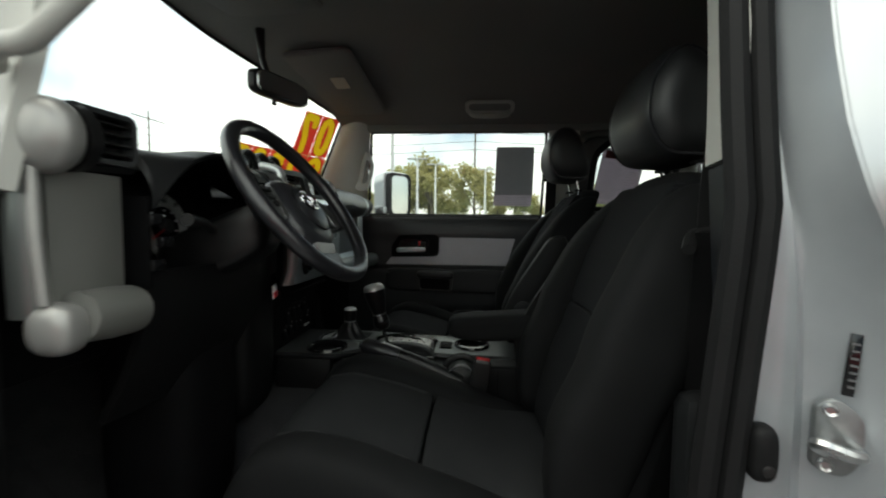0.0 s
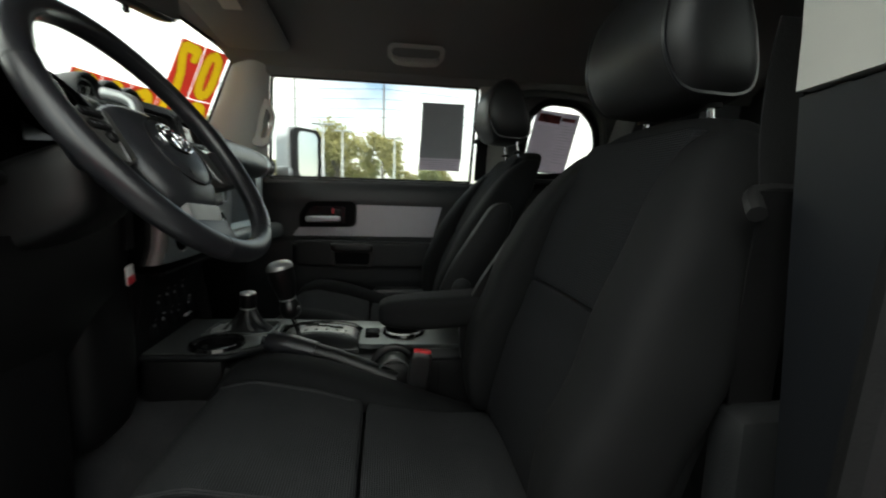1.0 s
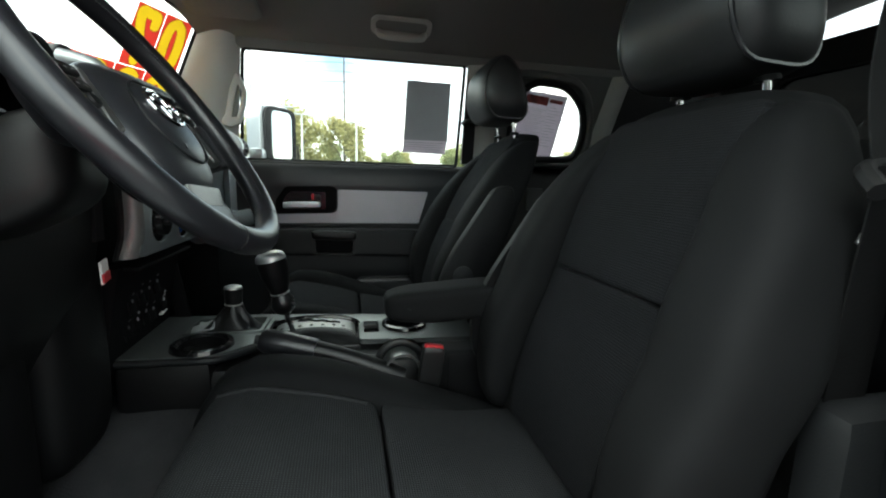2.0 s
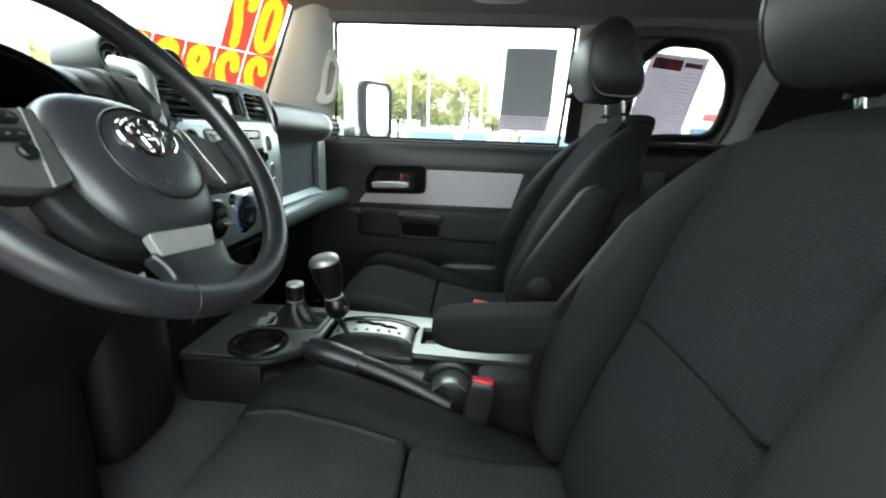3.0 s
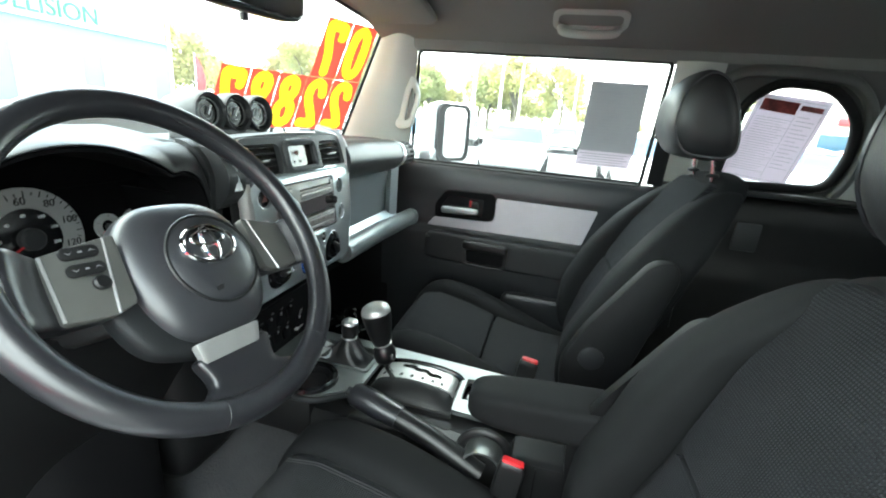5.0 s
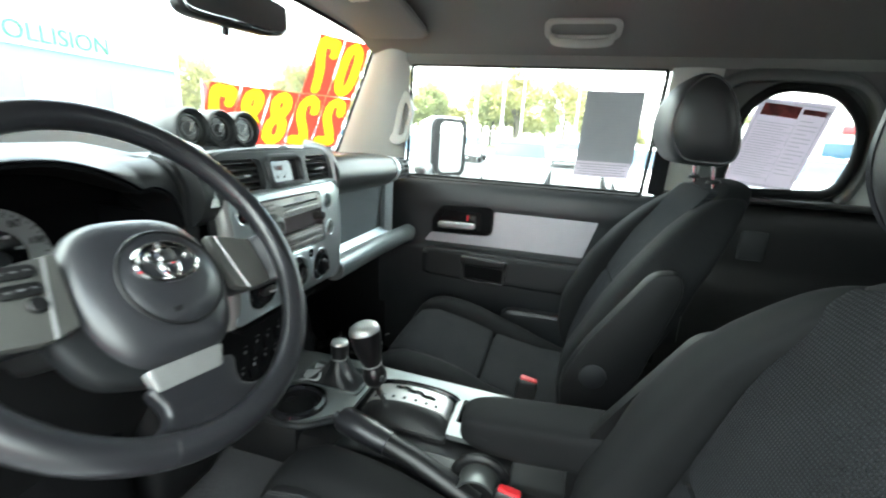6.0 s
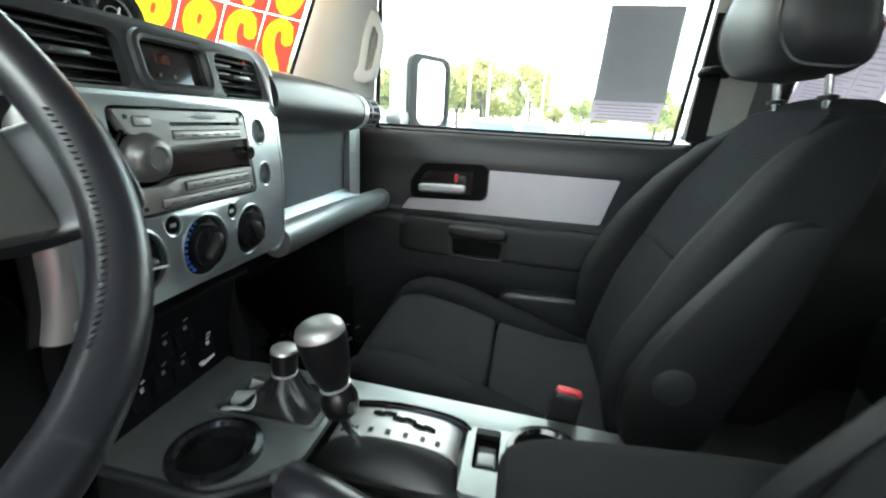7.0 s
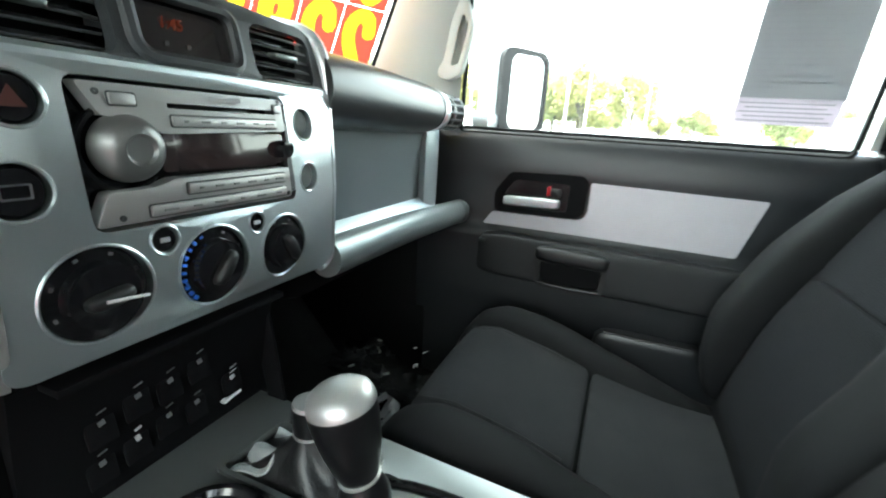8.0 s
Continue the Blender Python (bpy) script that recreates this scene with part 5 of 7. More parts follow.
part("glass", pillow(lambda a, b, c: (-0.2655 + 0.003 * a + 0.030 * b, 0.010 + 0.094 * b, 1.668 + 0.028 * c), (8, 8, 6), 0.3), MIRROR, rvm)
part("stalk", tube([(-0.305, 0.0, 1.68), (-0.325, 0.0, 1.75), (-0.33, 0.0, 1.83)], [0.010, 0.009, 0.014], 10), VINYL_BLACK, rvm)
part("tilt_tab", box((-0.293, 0.002, 1.628), (0.010, 0.014, 0.014), 0.003), VINYL_BLACK, rvm)


def under_flap(y0, y1):
    """Points just below a visor's flap, which is flat between its edges."""
    return lambda a, b, d: (a, b, lerp(roof_z(a, y0), roof_z(a, y1), (b - y0) / (y1 - y0)) - 0.0325 - d)


def visor(y0, y1):
    t = thing("sun_visor", (-0.2, (y0 + y1) / 2, 1.745), "light grey folded sun visor below the headliner", "sun visor", "sun visors")
    out = rounded([(-0.33, y0), (-0.33 if abs(y1) < 0.5 else -0.30, y1), (-0.10, y1), (-0.12, y0)], 0.03, 5)
    part("flap", plate(out, lambda a, b, d: (a, b, roof_z(a, b) - 0.012 - d), 0.018, (), 0.004), HEADLINER, t)
    part("edge", tube([(a, b, roof_z(a, b) - 0.022) for a, b in out], 0.006, 6, closed=True), HEADLINER, t)
    part("label", plate(rrect(-0.20, (y0 + y1) / 2 - 0.05, 0.05, 0.08, 0.004), under_flap(y0, y1), 0.001), material("visor_label_cream", (0.55, 0.53, 0.46), 0.7) if y0 > 0 else bpy.data.materials["visor_label_cream"], t, "pale printed warning label")
    return t


visor(0.13, 0.60)
vis2 = visor(-0.60, -0.13)
for k in range(2):
    part("warning_stripe", plate(rrect(-0.21 + 0.03 * k, -0.30, 0.012, 0.07, 0.002), under_flap(-0.60, -0.13), 0.0015), CARD_YELLOW, vis2, "yellow warning stripe")
oh = thing("roof_handle", (0.33, 0.60, 1.74), "light grey folding roof grab handle", "grab handle")
part("recess", plate(rrect(0.33, 0.60, 0.20, 0.07, 0.025), lambda a, b, d: (a, b, roof_z(a, b) + 0.002 - d), 0.008, [rrect(0.33, 0.60, 0.17, 0.045, 0.018)]), TRIM_LIGHT, oh)
part("grip", tube(smooth_path([(0.255, 0.61, 1.745), (0.262, 0.60, 1.732), (0.30, 0.592, 1.726), (0.36, 0.592, 1.726), (0.398, 0.60, 1.732), (0.405, 0.61, 1.745)], 4), 0.0115, 10), TRIM_LIGHT, oh)


# ---- centre console ----
console = thing("centre_console", (0.08, 0, 0.6), "grey centre console with cup holders and shifter gate", "centre console")
CZ = 0.93


def con_to(a, b, d):
    return (a, b, CZ + 0.012 * (1 if a < -0.02 else max(0, 1 - (a + 0.02) / 0.1)) - 0.02 * max(0, a - 0.2) + d)


CON_OUT = rounded([(-0.245, -0.118), (-0.09, -0.124), (-0.058, -0.100), (-0.014, -0.058), (-0.012, 0.067), (0.172, 0.062), (0.172, -0.050), (0.286, -0.054), (0.43, -0.054), (0.43, 0.105), (-0.05, 0.112), (-0.245, 0.118)], 0.008, 4)
CUP, CUP2 = circle(-0.118, -0.072, 0.043), circle(0.275, 0.035, 0.040)
SLOT = rrect(0.20, 0.028, 0.034, 0.075, 0.004, 2)
BOOT = rounded([(-0.172, -0.012), (-0.026, -0.012), (-0.022, 0.078), (-0.168, 0.078)], 0.010, 3)
part("top_plate", plate(CON_OUT, con_to, 0.010, [CUP, CUP2, SLOT, BOOT]), SILVER_DIM, console, "satin grey console top")
part("side_body", box((0.095, 0.0, 0.80), (0.68, 0.228, 0.24), 0.02), VINYL_BLACK, console)
part("front_body", box((-0.17, 0, 0.875), (0.16, 0.246, 0.13), 0.02), HINGE, console)
for c, cx, cy, r in ((CUP, -0.118, -0.072, 0.043), (CUP2, 0.275, 0.035, 0.040)):
    z = con_to(cx, cy, 0.010)[2]
    ch = part("cup_holder", lathe((cx, cy, z), (0, 0, 1), [(r - 0.001, 0.004), (r - 0.003, 0.002), (r - 0.008, -0.085), (0, -0.085)], 36), MATTE_BLACK, console, "round black cup holder")
    part("cup_rim", lathe((cx, cy, z), (0, 0, 1), [(r + 0.012, 0), (r + 0.010, 0.007), (r + 0.002, 0.008), (r - 0.002, 0.003)], 36), GLOSS_BLACK, ch)
    for k in range(3):
        a = radians(30 + 120 * k)
        part("gripper", box((cx + (r - 0.008) * math.cos(a), cy + (r - 0.008) * math.sin(a), z - 0.018), (0.010, 0.016, 0.022), 0.004, (0, 0, math.degrees(a))), RUBBER, ch)
part("tray", box((0.20, 0.028, 0.912), (0.034, 0.075, 0.02), 0.002), GLOSS_BLACK, console)
part("gate_well", box((0.08, 0.008, 0.918), (0.185, 0.125, 0.02), 0.002), VINYL_BLACK, console)
# domed shift gate: a quarter drum with a zigzag slot
def drum(y0, y1, lift):
    return sheet(lambda u, v: (0.08 - 0.085 * math.cos(math.pi * u), lerp(y0, y1, v), 0.932 + lift + 0.022 * math.sin(math.pi * u) ** 0.8), 18, 6, 0.006, (0, 0, -1))


gate = part("shift_gate", drum(-0.005, 0.052, 0.002), SATIN, console, "satin metal domed shift gate")
part("gate_side", sheet(lambda u, v: (0.08 - (0.088 + 0.006 * v) * math.cos(math.pi * u), lerp(-0.004, -0.052, v), 0.923 + 0.033 * math.sin(math.pi * u) ** 0.8 * math.cos(0.5 * math.pi * v) ** 0.8), 18, 12, 0.004, (0, 0, -1)), VINYL_BLACK, console, "black curved gate side")
part("gate_hoop", tube([(0.08 - 0.094 * math.cos(math.pi * k / 16), 0.060, 0.931 + 0.026 * math.sin(math.pi * k / 16) ** 0.8) for k in range(17)], 0.005, 8), GLOSS_BLACK, console)
def on_drum(u, lift):
    return (0.08 - 0.085 * math.cos(math.pi * u), 0.934 + lift + 0.022 * math.sin(math.pi * u) ** 0.8)


for k in range(12):
    u = 0.37 + 0.0285 * k
    x, z = on_drum(u, 0.0015)
    part("gate_slot", box((x, 0.041 - 0.0017 * k + (0.0, 0.0, 0.0045, 0.0045)[k % 4], z), (0.0105, 0.0075, 0.0016), 0.0004, (0, -28 * math.cos(math.pi * u), 0)), MATTE_BLACK, gate)
for k in range(7):
    u = 0.20 + 0.09 * k
    x, z = on_drum(u, 0.0012)
    part("gear_letter", box((x, 0.006, z), (0.0065, 0.0085, 0.0008), 0, (0, -28 * math.cos(math.pi * u), 0)), VINYL_BLACK, gate)
# shift lever
shifter = thing("shift_lever", (-0.0, -0.02, 0.95), "black shift lever with a silver capped knob", "shift lever")
lean = Vector((-0.215, -0.07, 1.0)).normalized()
base = Vector((0.034, -0.022, 0.955))


def along(h):
    return tuple(base + lean * h)


part("shaft", tube(smooth_path([(0.036, -0.006, 0.945), (0.034, -0.016, 0.965), along(0.03), along(0.06)], 4), 0.0058, 10), CHROME, shifter, "bent chrome shaft")
part("collar", lathe(along(0.047), tuple(lean), [(0, -0.004), (0.013, -0.004), (0.020, 0.002), (0.0228, 0.012), (0.0225, 0.022), (0.0185, 0.032), (0.0165, 0.037), (0.0165, 0.042)], 28), KNOB_BLACK, shifter, "black lower collar")
part("collar_ring", lathe(along(0.084), tuple(lean), [(0.0160, 0), (0.0186, 0.001), (0.0186, 0.003), (0.0160, 0.004)], 28), SATIN, shifter, "thin satin ring")
part("button", pillow(lambda a, b, c: tuple(Vector(along(0.066)) + Vector((0.021 + 0.004 * a, -0.012 + 0.005 * b, 0.006 * c))), (4, 4, 4), 0.6), VINYL, shifter)
part("knob", lathe(along(0.086), tuple(lean), [(0.0165, 0), (0.0185, 0.006), (0.0215, 0.016), (0.0248, 0.030), (0.0275, 0.048), (0.0288, 0.064), (0.0288, 0.070)], 32), KNOB_BLACK, shifter, "black leather knob")
part("cap", lathe(along(0.156), tuple(lean), [(0.0288, 0), (0.0285, 0.004), (0.0262, 0.010), (0.0205, 0.0142), (0.011, 0.0164), (0, 0.017)], 32), SATIN, shifter, "satin silver knob cap")
# transfer lever with its boot
transfer = thing("transfer_lever", (-0.095, 0.035, 0.94), "short transfer lever with leather boot and silver cap", "transfer lever")
BOOT_RIM = rounded([(-0.176, -0.016), (-0.022, -0.016), (-0.018, 0.082), (-0.172, 0.082)], 0.010, 3)
BOOT_IN = rounded([(-0.169, -0.010), (-0.029, -0.010), (-0.026, 0.076), (-0.165, 0.076)], 0.008, 3)
part("frame", plate(BOOT_RIM, lambda a, b, d: (a, b, 0.950 + d), 0.007, [BOOT_IN], 0.0), SILVER_DIM, transfer, "thin grey boot frame")


def boot_point(u, v):
    """A creased four-sided gaiter gathered up to the lever."""
    a = 2 * math.pi * v
    s = (1 - u) ** 1.25
    ex = lambda c: math.copysign(abs(c) ** (0.45 + 0.55 * u), c)
    fold = 0.0035 * math.sin(5 * a + 4 * u) * u * (1 - u) * 4
    return (-0.097 + 0.014 * u + (0.015 + 0.055 * s + fold) * ex(math.cos(a)), 0.034 + (0.0145 + 0.029 * s + fold) * ex(math.sin(a)), 0.944 + 0.060 * u ** 1.35)


part("boot", sheet(boot_point, 20, 64), material("black_gaiter_leather", (0.007, 0.007, 0.0075), 0.42, grain=0.3, grain_size=0.003, mottle=0.2, mottle_size=0.02, kind="leather"), transfer, "creased black leather boot")
FOLD = material("silver_grey_leather", (0.34, 0.35, 0.35), 0.3, grain=0.4, grain_size=0.003, mottle=0.15, mottle_size=0.02, kind="leather")
part("boot_fold", sheet(lambda u, v: (lerp(-0.166, -0.122, u) + 0.004 * math.sin(9 * v), lerp(-0.008, 0.070, v), 0.948 + 0.020 * u * math.sin(math.pi * min(1.0, 0.25 + 0.75 * v)) + 0.005 * math.sin(14 * v + 3 * u)), 12, 20, 0.002), FOLD, transfer, "pale crumpled fold of the boot")
part("ring", lathe((-0.0855, 0.032, 1.000), (0.02, 0, 1), [(0.0150, 0), (0.0178, 0.001), (0.0178, 0.0035), (0.0150, 0.0045)], 24), SATIN, transfer, "thin satin ring")
part("knob", lathe((-0.0855, 0.032, 1.0035), (0.02, 0, 1), [(0, 0), (0.0165, 0), (0.0175, 0.010), (0.0182, 0.032)], 24), KNOB_BLACK, transfer)
part("cap", lathe((-0.0849, 0.032, 1.0355), (0.02, 0, 1), [(0.0182, 0), (0.017, 0.004), (0.010, 0.0065), (0, 0.0072)], 24), SATIN, transfer, "satin silver cap")
# parking brake lever along the driver's side of the console
brake = thing("parking_brake", (0.2, -0.15, 0.9), "black parking brake lever lying beside the console", "parking brake")
part("grip", tube([(-0.008, -0.108, 0.972), (0.0, -0.109, 0.970), (0.04, -0.114, 0.962), (0.085, -0.119, 0.951), (0.09, -0.120, 0.950)], [0.019, 0.0235, 0.024, 0.022, 0.022], 16, flat=0.95), LEATHER, brake, "black grip")
part("arm", tube(smooth_path([(0.088, -0.120, 0.950), (0.14, -0.126, 0.935), (0.20, -0.134, 0.913), (0.25, -0.140, 0.892)], 4), 0.0190, 14), VINYL_BLACK, brake)
part("release_button", lathe((-0.008, -0.110, 0.972), (-1, 0.1, 0.2), [(0.010, -0.004), (0.009, 0.010), (0, 0.012)], 14), VINYL, brake)
part("boot_cover", sheet(lambda u, v: (0.250 - 0.036 * math.cos(math.pi * u), lerp(-0.146, -0.104, v), 0.906 + 0.036 * math.sin(math.pi * u)), 16, 6, 0.004, (0, 0, -1)), SILVER_DIM, console, "grey curved brake slot cover")
part("cover_lip", tube([(0.250 - 0.046 * math.cos(math.pi * k / 18), -0.104, 0.902 + 0.049 * math.sin(math.pi * k / 18)) for k in range(19)], 0.0085, 10, flat=0.8), VINYL_BLACK, console, "black arched lip")
part("rear_box", pillow(lambda a, b, c: (0.368 + 0.072 * a, -0.094 + 0.038 * b, 0.865 + 0.068 * c), (8, 8, 8), 0.2), HINGE, console, "black storage box under the armrest")
part("box_joint", box((0.342, -0.1305, 0.865), (0.0022, 0.004, 0.12)), MATTE_BLACK, console)
part("plate_edge", tube(smooth_path([(-0.242, -0.120, 0.944), (-0.16, -0.123, 0.944), (-0.092, -0.126, 0.944), (-0.056, -0.102, 0.942), (-0.014, -0.061, 0.939), (-0.006, -0.054, 0.930)], 4), 0.0065, 10), VINYL_DARK, console, "rounded charcoal plate edge")
part("brake_well", pillow(lambda a, b, c: (0.10 + 0.12 * a, -0.10 + 0.02 * b, 0.90 + 0.022 * c), (8, 6, 6), 0.3), VINYL_BLACK, console)


def buckle(x, y, z, side, tilt):
    t = thing("seat_belt_buckle", (x, y, z - 0.1), "black seat belt buckle with a red release button", "seat belt buckle", "front buckles")
    m = Matrix.Translation((x, y, z)) @ pose(0, 0, 0, 0, tilt, 0)
    body = pillow(lambda a, b, c: tuple(m @ Vector((0.021 * a, 0.010 * b, -0.036 + 0.038 * c))), (6, 5, 6), 0.25)
    part("body", body, VINYL_BLACK, t)
    red = pillow(lambda a, b, c: tuple(m @ Vector((0.0175 * a, 0.007 * b, 0.001 + 0.0050 * c))), (6, 5, 4), 0.3)
    part("release_button", red, RED, t, "red release button")
    part("stalk", tube([tuple(m @ Vector((0, 0, -0.07))), (x + 0.02, y + 0.01 * side, z - 0.15)], 0.012, 10, flat=0.7), VINYL_BLACK, t)
    return t


buckle(0.303, -0.176, 0.965, 1, 8)
buckle(0.307, 0.122, 0.98, -1, 8)


STITCH = material("grey_stitching", (0.030, 0.030, 0.032), 0.8)


# ---- front seats ----
def seat(yc, dz, dx, bz, inner, upright, tall, rise, proud_more, label):
    """A front seat about yc; inner is the side of the console (+1 for the driver's seat)."""
    s = thing("front_seat", (0.25 + dx, yc, FLOOR), label, "car seat", "front seats")

    def sink(q):
        return 1 if abs(q) < 0.5 else 0

    # cushion
    def top(x):
        return curve_at([(-0.10, 0.875), (-0.06, 0.915), (0.0, 0.925), (0.10, 0.905), (0.20, 0.875), (0.32, 0.850), (0.45, 0.845)], x) + dz

    def cushion(a, b, c):
        x = lerp(-0.095, 0.46, (a + 1) / 2)
        y = yc + 0.245 * b
        z = lerp(0.73 + dz, top(x) - 0.012, (c + 1) / 2)
        return (x + dx, y, z)

    part("cushion_base", pillow(cushion, (14, 10, 8), 0.16), FABRIC, s)

    def bolster(sd):
        def at(a, b, c):
            x = lerp(-0.105, 0.42, (a + 1) / 2)
            w = 0.052 + 0.004 * a
            y = yc + sd * (0.196 + w * b)
            rise = 0.040 * math.sin(math.pi * min(1, max(0, (a + 1) / 2 * 0.9 + 0.18))) ** 0.8
            z = lerp(0.75 + dz, top(x) + rise - 0.012 * b * b, (c + 1) / 2)
            return (x + dx, y, z)
        return at

    for sd in (-1, 1):
        part("cushion_bolster", pillow(bolster(sd), (16, 8, 10), 0.42), FABRIC, s)
    # woven insert in two panels with a seam between them
    for x0, x1 in ((-0.098, 0.181), (0.187, 0.43)):
        def insert(a, b, c, x0=x0, x1=x1):
            x = lerp(x0, x1, (a + 1) / 2)
            z = top(x) + 0.004 + 0.014 * c - 0.010 * b * b
            if a < -0.6 and x0 < 0:
                z -= 0.06 * ((-0.6 - a) / 0.4) ** 2
            return (x + dx, yc + 0.158 * b, z)
        part("cushion_insert", pillow(insert, (14, 12, 4), 0.14), WEAVE_FLAT_LIT, s, "woven charcoal insert, lightened for the light on it")
    # twin rows of pale stitching along the insert
    for sd in (-1, 1):
        for gap in (0.1315, 0.1365):
            part("stitching", tube([(x + dx, yc + sd * gap, top(x) + 0.0112) for x in [-0.055 + 0.02 * q for q in range(12)]], 0.0009, 5), STITCH, s)
    # backrest: leaning back, with side bolsters
    def lean_at(z):
        return curve_at([(0.84, 0.335), (0.95, 0.352), (1.05, 0.380), (1.15, 0.425), (1.25, 0.475), (1.35, 0.535), (1.42, 0.59)], z) + dx - upright * max(0, z - 1.10)

    def back(a, b, c):
        z = lerp(0.84, 1.412 + rise, (c + 1) / 2)
        half = curve_at([(-1, 0.225), (0.2, 0.235), (0.6, 0.205 + tall * 0.4), (0.85, 0.165 + tall), (1, 0.140 + tall)], c)
        x = lean_at(z) + (0.118 if inner > 0 else 0.105) - 0.022 * max(0, c) + (0.050 - 0.018 * max(0, c)) * a
        return (x, yc + half * b, z + bz - 0.014 * b * b * max(0, c))

    part("backrest", pillow(back, (10, 14, 14), 0.24), FABRIC, s)

    def back_bolster(sd):
        def at(a, b, c):
            z = lerp(0.87, 1.385 + rise, (c + 1) / 2)
            out = curve_at([(-1, 0.195), (0.0, 0.205), (0.5, 0.182 + tall * 0.5), (1, 0.120 + tall)], c)
            w = curve_at([(-1, 0.045), (0.0, 0.055), (0.5, 0.052), (1, 0.045)], c)
            proud = curve_at([(-1, 0.030), (-0.4, 0.062), (0.2, 0.060), (0.7, 0.035), (1, 0.008)], c) + proud_more * max(0, 1 - c * c)
            x = lean_at(z) + 0.095 - proud * 0.5 + (0.045 + proud * 0.5) * a
            return (x, yc + sd * (out + w * b), z + bz)
        return at

    for sd in (-1, 1):
        part("back_bolster", pillow(back_bolster(sd), (10, 8, 16), 0.55), FABRIC, s)
    for z0, z1 in ((0.90, 1.143), (1.147, 1.392 + rise)):
        def binsert(a, b, c, z0=z0, z1=z1):
            z = lerp(z0, z1, (c + 1) / 2)
            half = curve_at([(0.9, 0.118), (1.12, 0.128), (1.3, 0.134), (1.4, 0.118 + tall * 0.6)], z)
            x = lean_at(z) + (0.068 if inner > 0 else 0.058) + 0.010 * a - 0.004 * b * b
            return (x, yc + half * b, z + bz)
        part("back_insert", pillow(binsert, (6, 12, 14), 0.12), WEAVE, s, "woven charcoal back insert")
    # plastic hinge cover on the console side
    hy = yc + inner * (0.258 if inner > 0 else 0.280)
    hinge = [(0.375, 0.93), (0.47, 0.93), (0.50, 1.02), (0.555, 1.225), (0.545, 1.262), (0.50, 1.255), (0.40, 1.10), (0.365, 1.02)]
    part("hinge_cover", plate([(a + dx, b + bz) for a, b in rounded(hinge, 0.03, 5)], lambda a, b, d: (a, hy - inner * 0.012 + inner * d, b), 0.026, (), 0.008), HINGE, s, "dark grey plastic hinge cover")
    part("hinge_cap", lathe((0.425 + dx, hy + inner * 0.012, 1.038 + bz), (0, inner, 0), [(0.026, 0), (0.025, 0.004), (0.020, 0.006), (0, 0.006)], 28), VINYL_DARK, s, "round hinge cap")
    # head restraint on two posts
    prof = [(0.512, 1.50), (0.506, 1.545), (0.520, 1.598), (0.560, 1.637), (0.600, 1.636), (0.638, 1.60), (0.668, 1.53), (0.676, 1.475), (0.655, 1.452), (0.60, 1.450), (0.545, 1.458)]
    hz, hx = (bz - 0.046, dx + 0.018) if inner > 0 else (bz - 0.016, dx + 0.008)
    prof = [(p.x, p.y) for p in smooth_path([(a, b, 0) for a, b in prof], 3, closed=True)]
    prof = [(0.506 + (a - 0.506) * 0.86, b) for a, b in prof]
    cx, cz = 0.58, 1.54
    hb = bmesh.new()
    rings = []
    for k in range(25):
        t = math.pi * (k / 24 - 0.5) * 0.97
        b = math.copysign(abs(math.sin(t)) ** 0.8, t)
        sc = 0.96 * (0.30 + 0.70 * max(0.0, 1 - abs(b) ** 5) ** 0.42)
        rings.append([hb.verts.new((cx + (px - cx) * sc + hx, yc + 0.120 * b, cz + (pz - cz) * sc + hz)) for px, pz in prof])
    for ra, rb in zip(rings, rings[1:]):
        for q in range(len(prof)):
            hb.faces.new((ra[q], ra[(q + 1) % len(prof)], rb[(q + 1) % len(prof)], rb[q]))
    hb.faces.new(rings[0])
    hb.faces.new(rings[-1][::-1])
    head = part("head_restraint", hb, HEAD_LEATHER, s, "black leather head restraint")
    for sd in (-1, 1):
        part("piping", tube([(cx + (px - cx) * 0.855 + hx, yc + sd * 0.098, cz + (pz - cz) * 0.855 + hz) for px, pz in prof], 0.003, 6, closed=True), LEATHER, head)
    for sd in (-1, 1):
        part("post", tube([(0.635 + dx, yc + sd * 0.070, 1.36 + bz), (0.615 + dx, yc + sd * 0.070, 1.47 + bz)], 0.0048, 10), CHROME, s, "chrome post")
        part("post_sleeve", lathe((0.627 + dx, yc + sd * 0.070, 1.405 + bz), (-0.1, 0, 1), [(0.014, 0), (0.013, 0.006), (0.006, 0.008)], 16), HINGE, s)
    # rails
    for sd in (-1, 1):
        part("rail", box((0.18 + dx, yc + sd * 0.18, (0.755 + dz + 0.60) / 2), (0.46, 0.04, 0.755 + dz - 0.57), 0.005), VINYL_BLACK, s)
    return s


driver_seat = seat(-0.405, 0.02, 0.012, -0.006, 1, 0.15, 0.020, -0.018, -0.020, "charcoal cloth driver seat with folding armrest and leather headrest")
seat(0.375, 0.0, 0.0, 0.0, -1, 0.0, 0.0, 0.0, -0.008, "charcoal cloth passenger seat with woven inserts and leather headrest")


def arm_point(a, b, c):
    x = lerp(0.215, 0.50, (a + 1) / 2)
    half = 0.045 * (1 - 0.18 * max(0, -a) ** 3)
    return (x, -0.122 + half * b, 1.040 + 0.033 * c + 0.010 * a + 0.012 * (c < 0) * max(0, -a - 0.3))


part("armrest", pillow(arm_point, (12, 8, 8), 0.38), FABRIC, driver_seat, "charcoal cloth folding armrest")

# rear bench behind the front seats, its shade painted in with matt black
bench = thing("rear_bench", (1.25, 0, 0.7), "rear bench seat, its shade painted in matt black", "car seat")
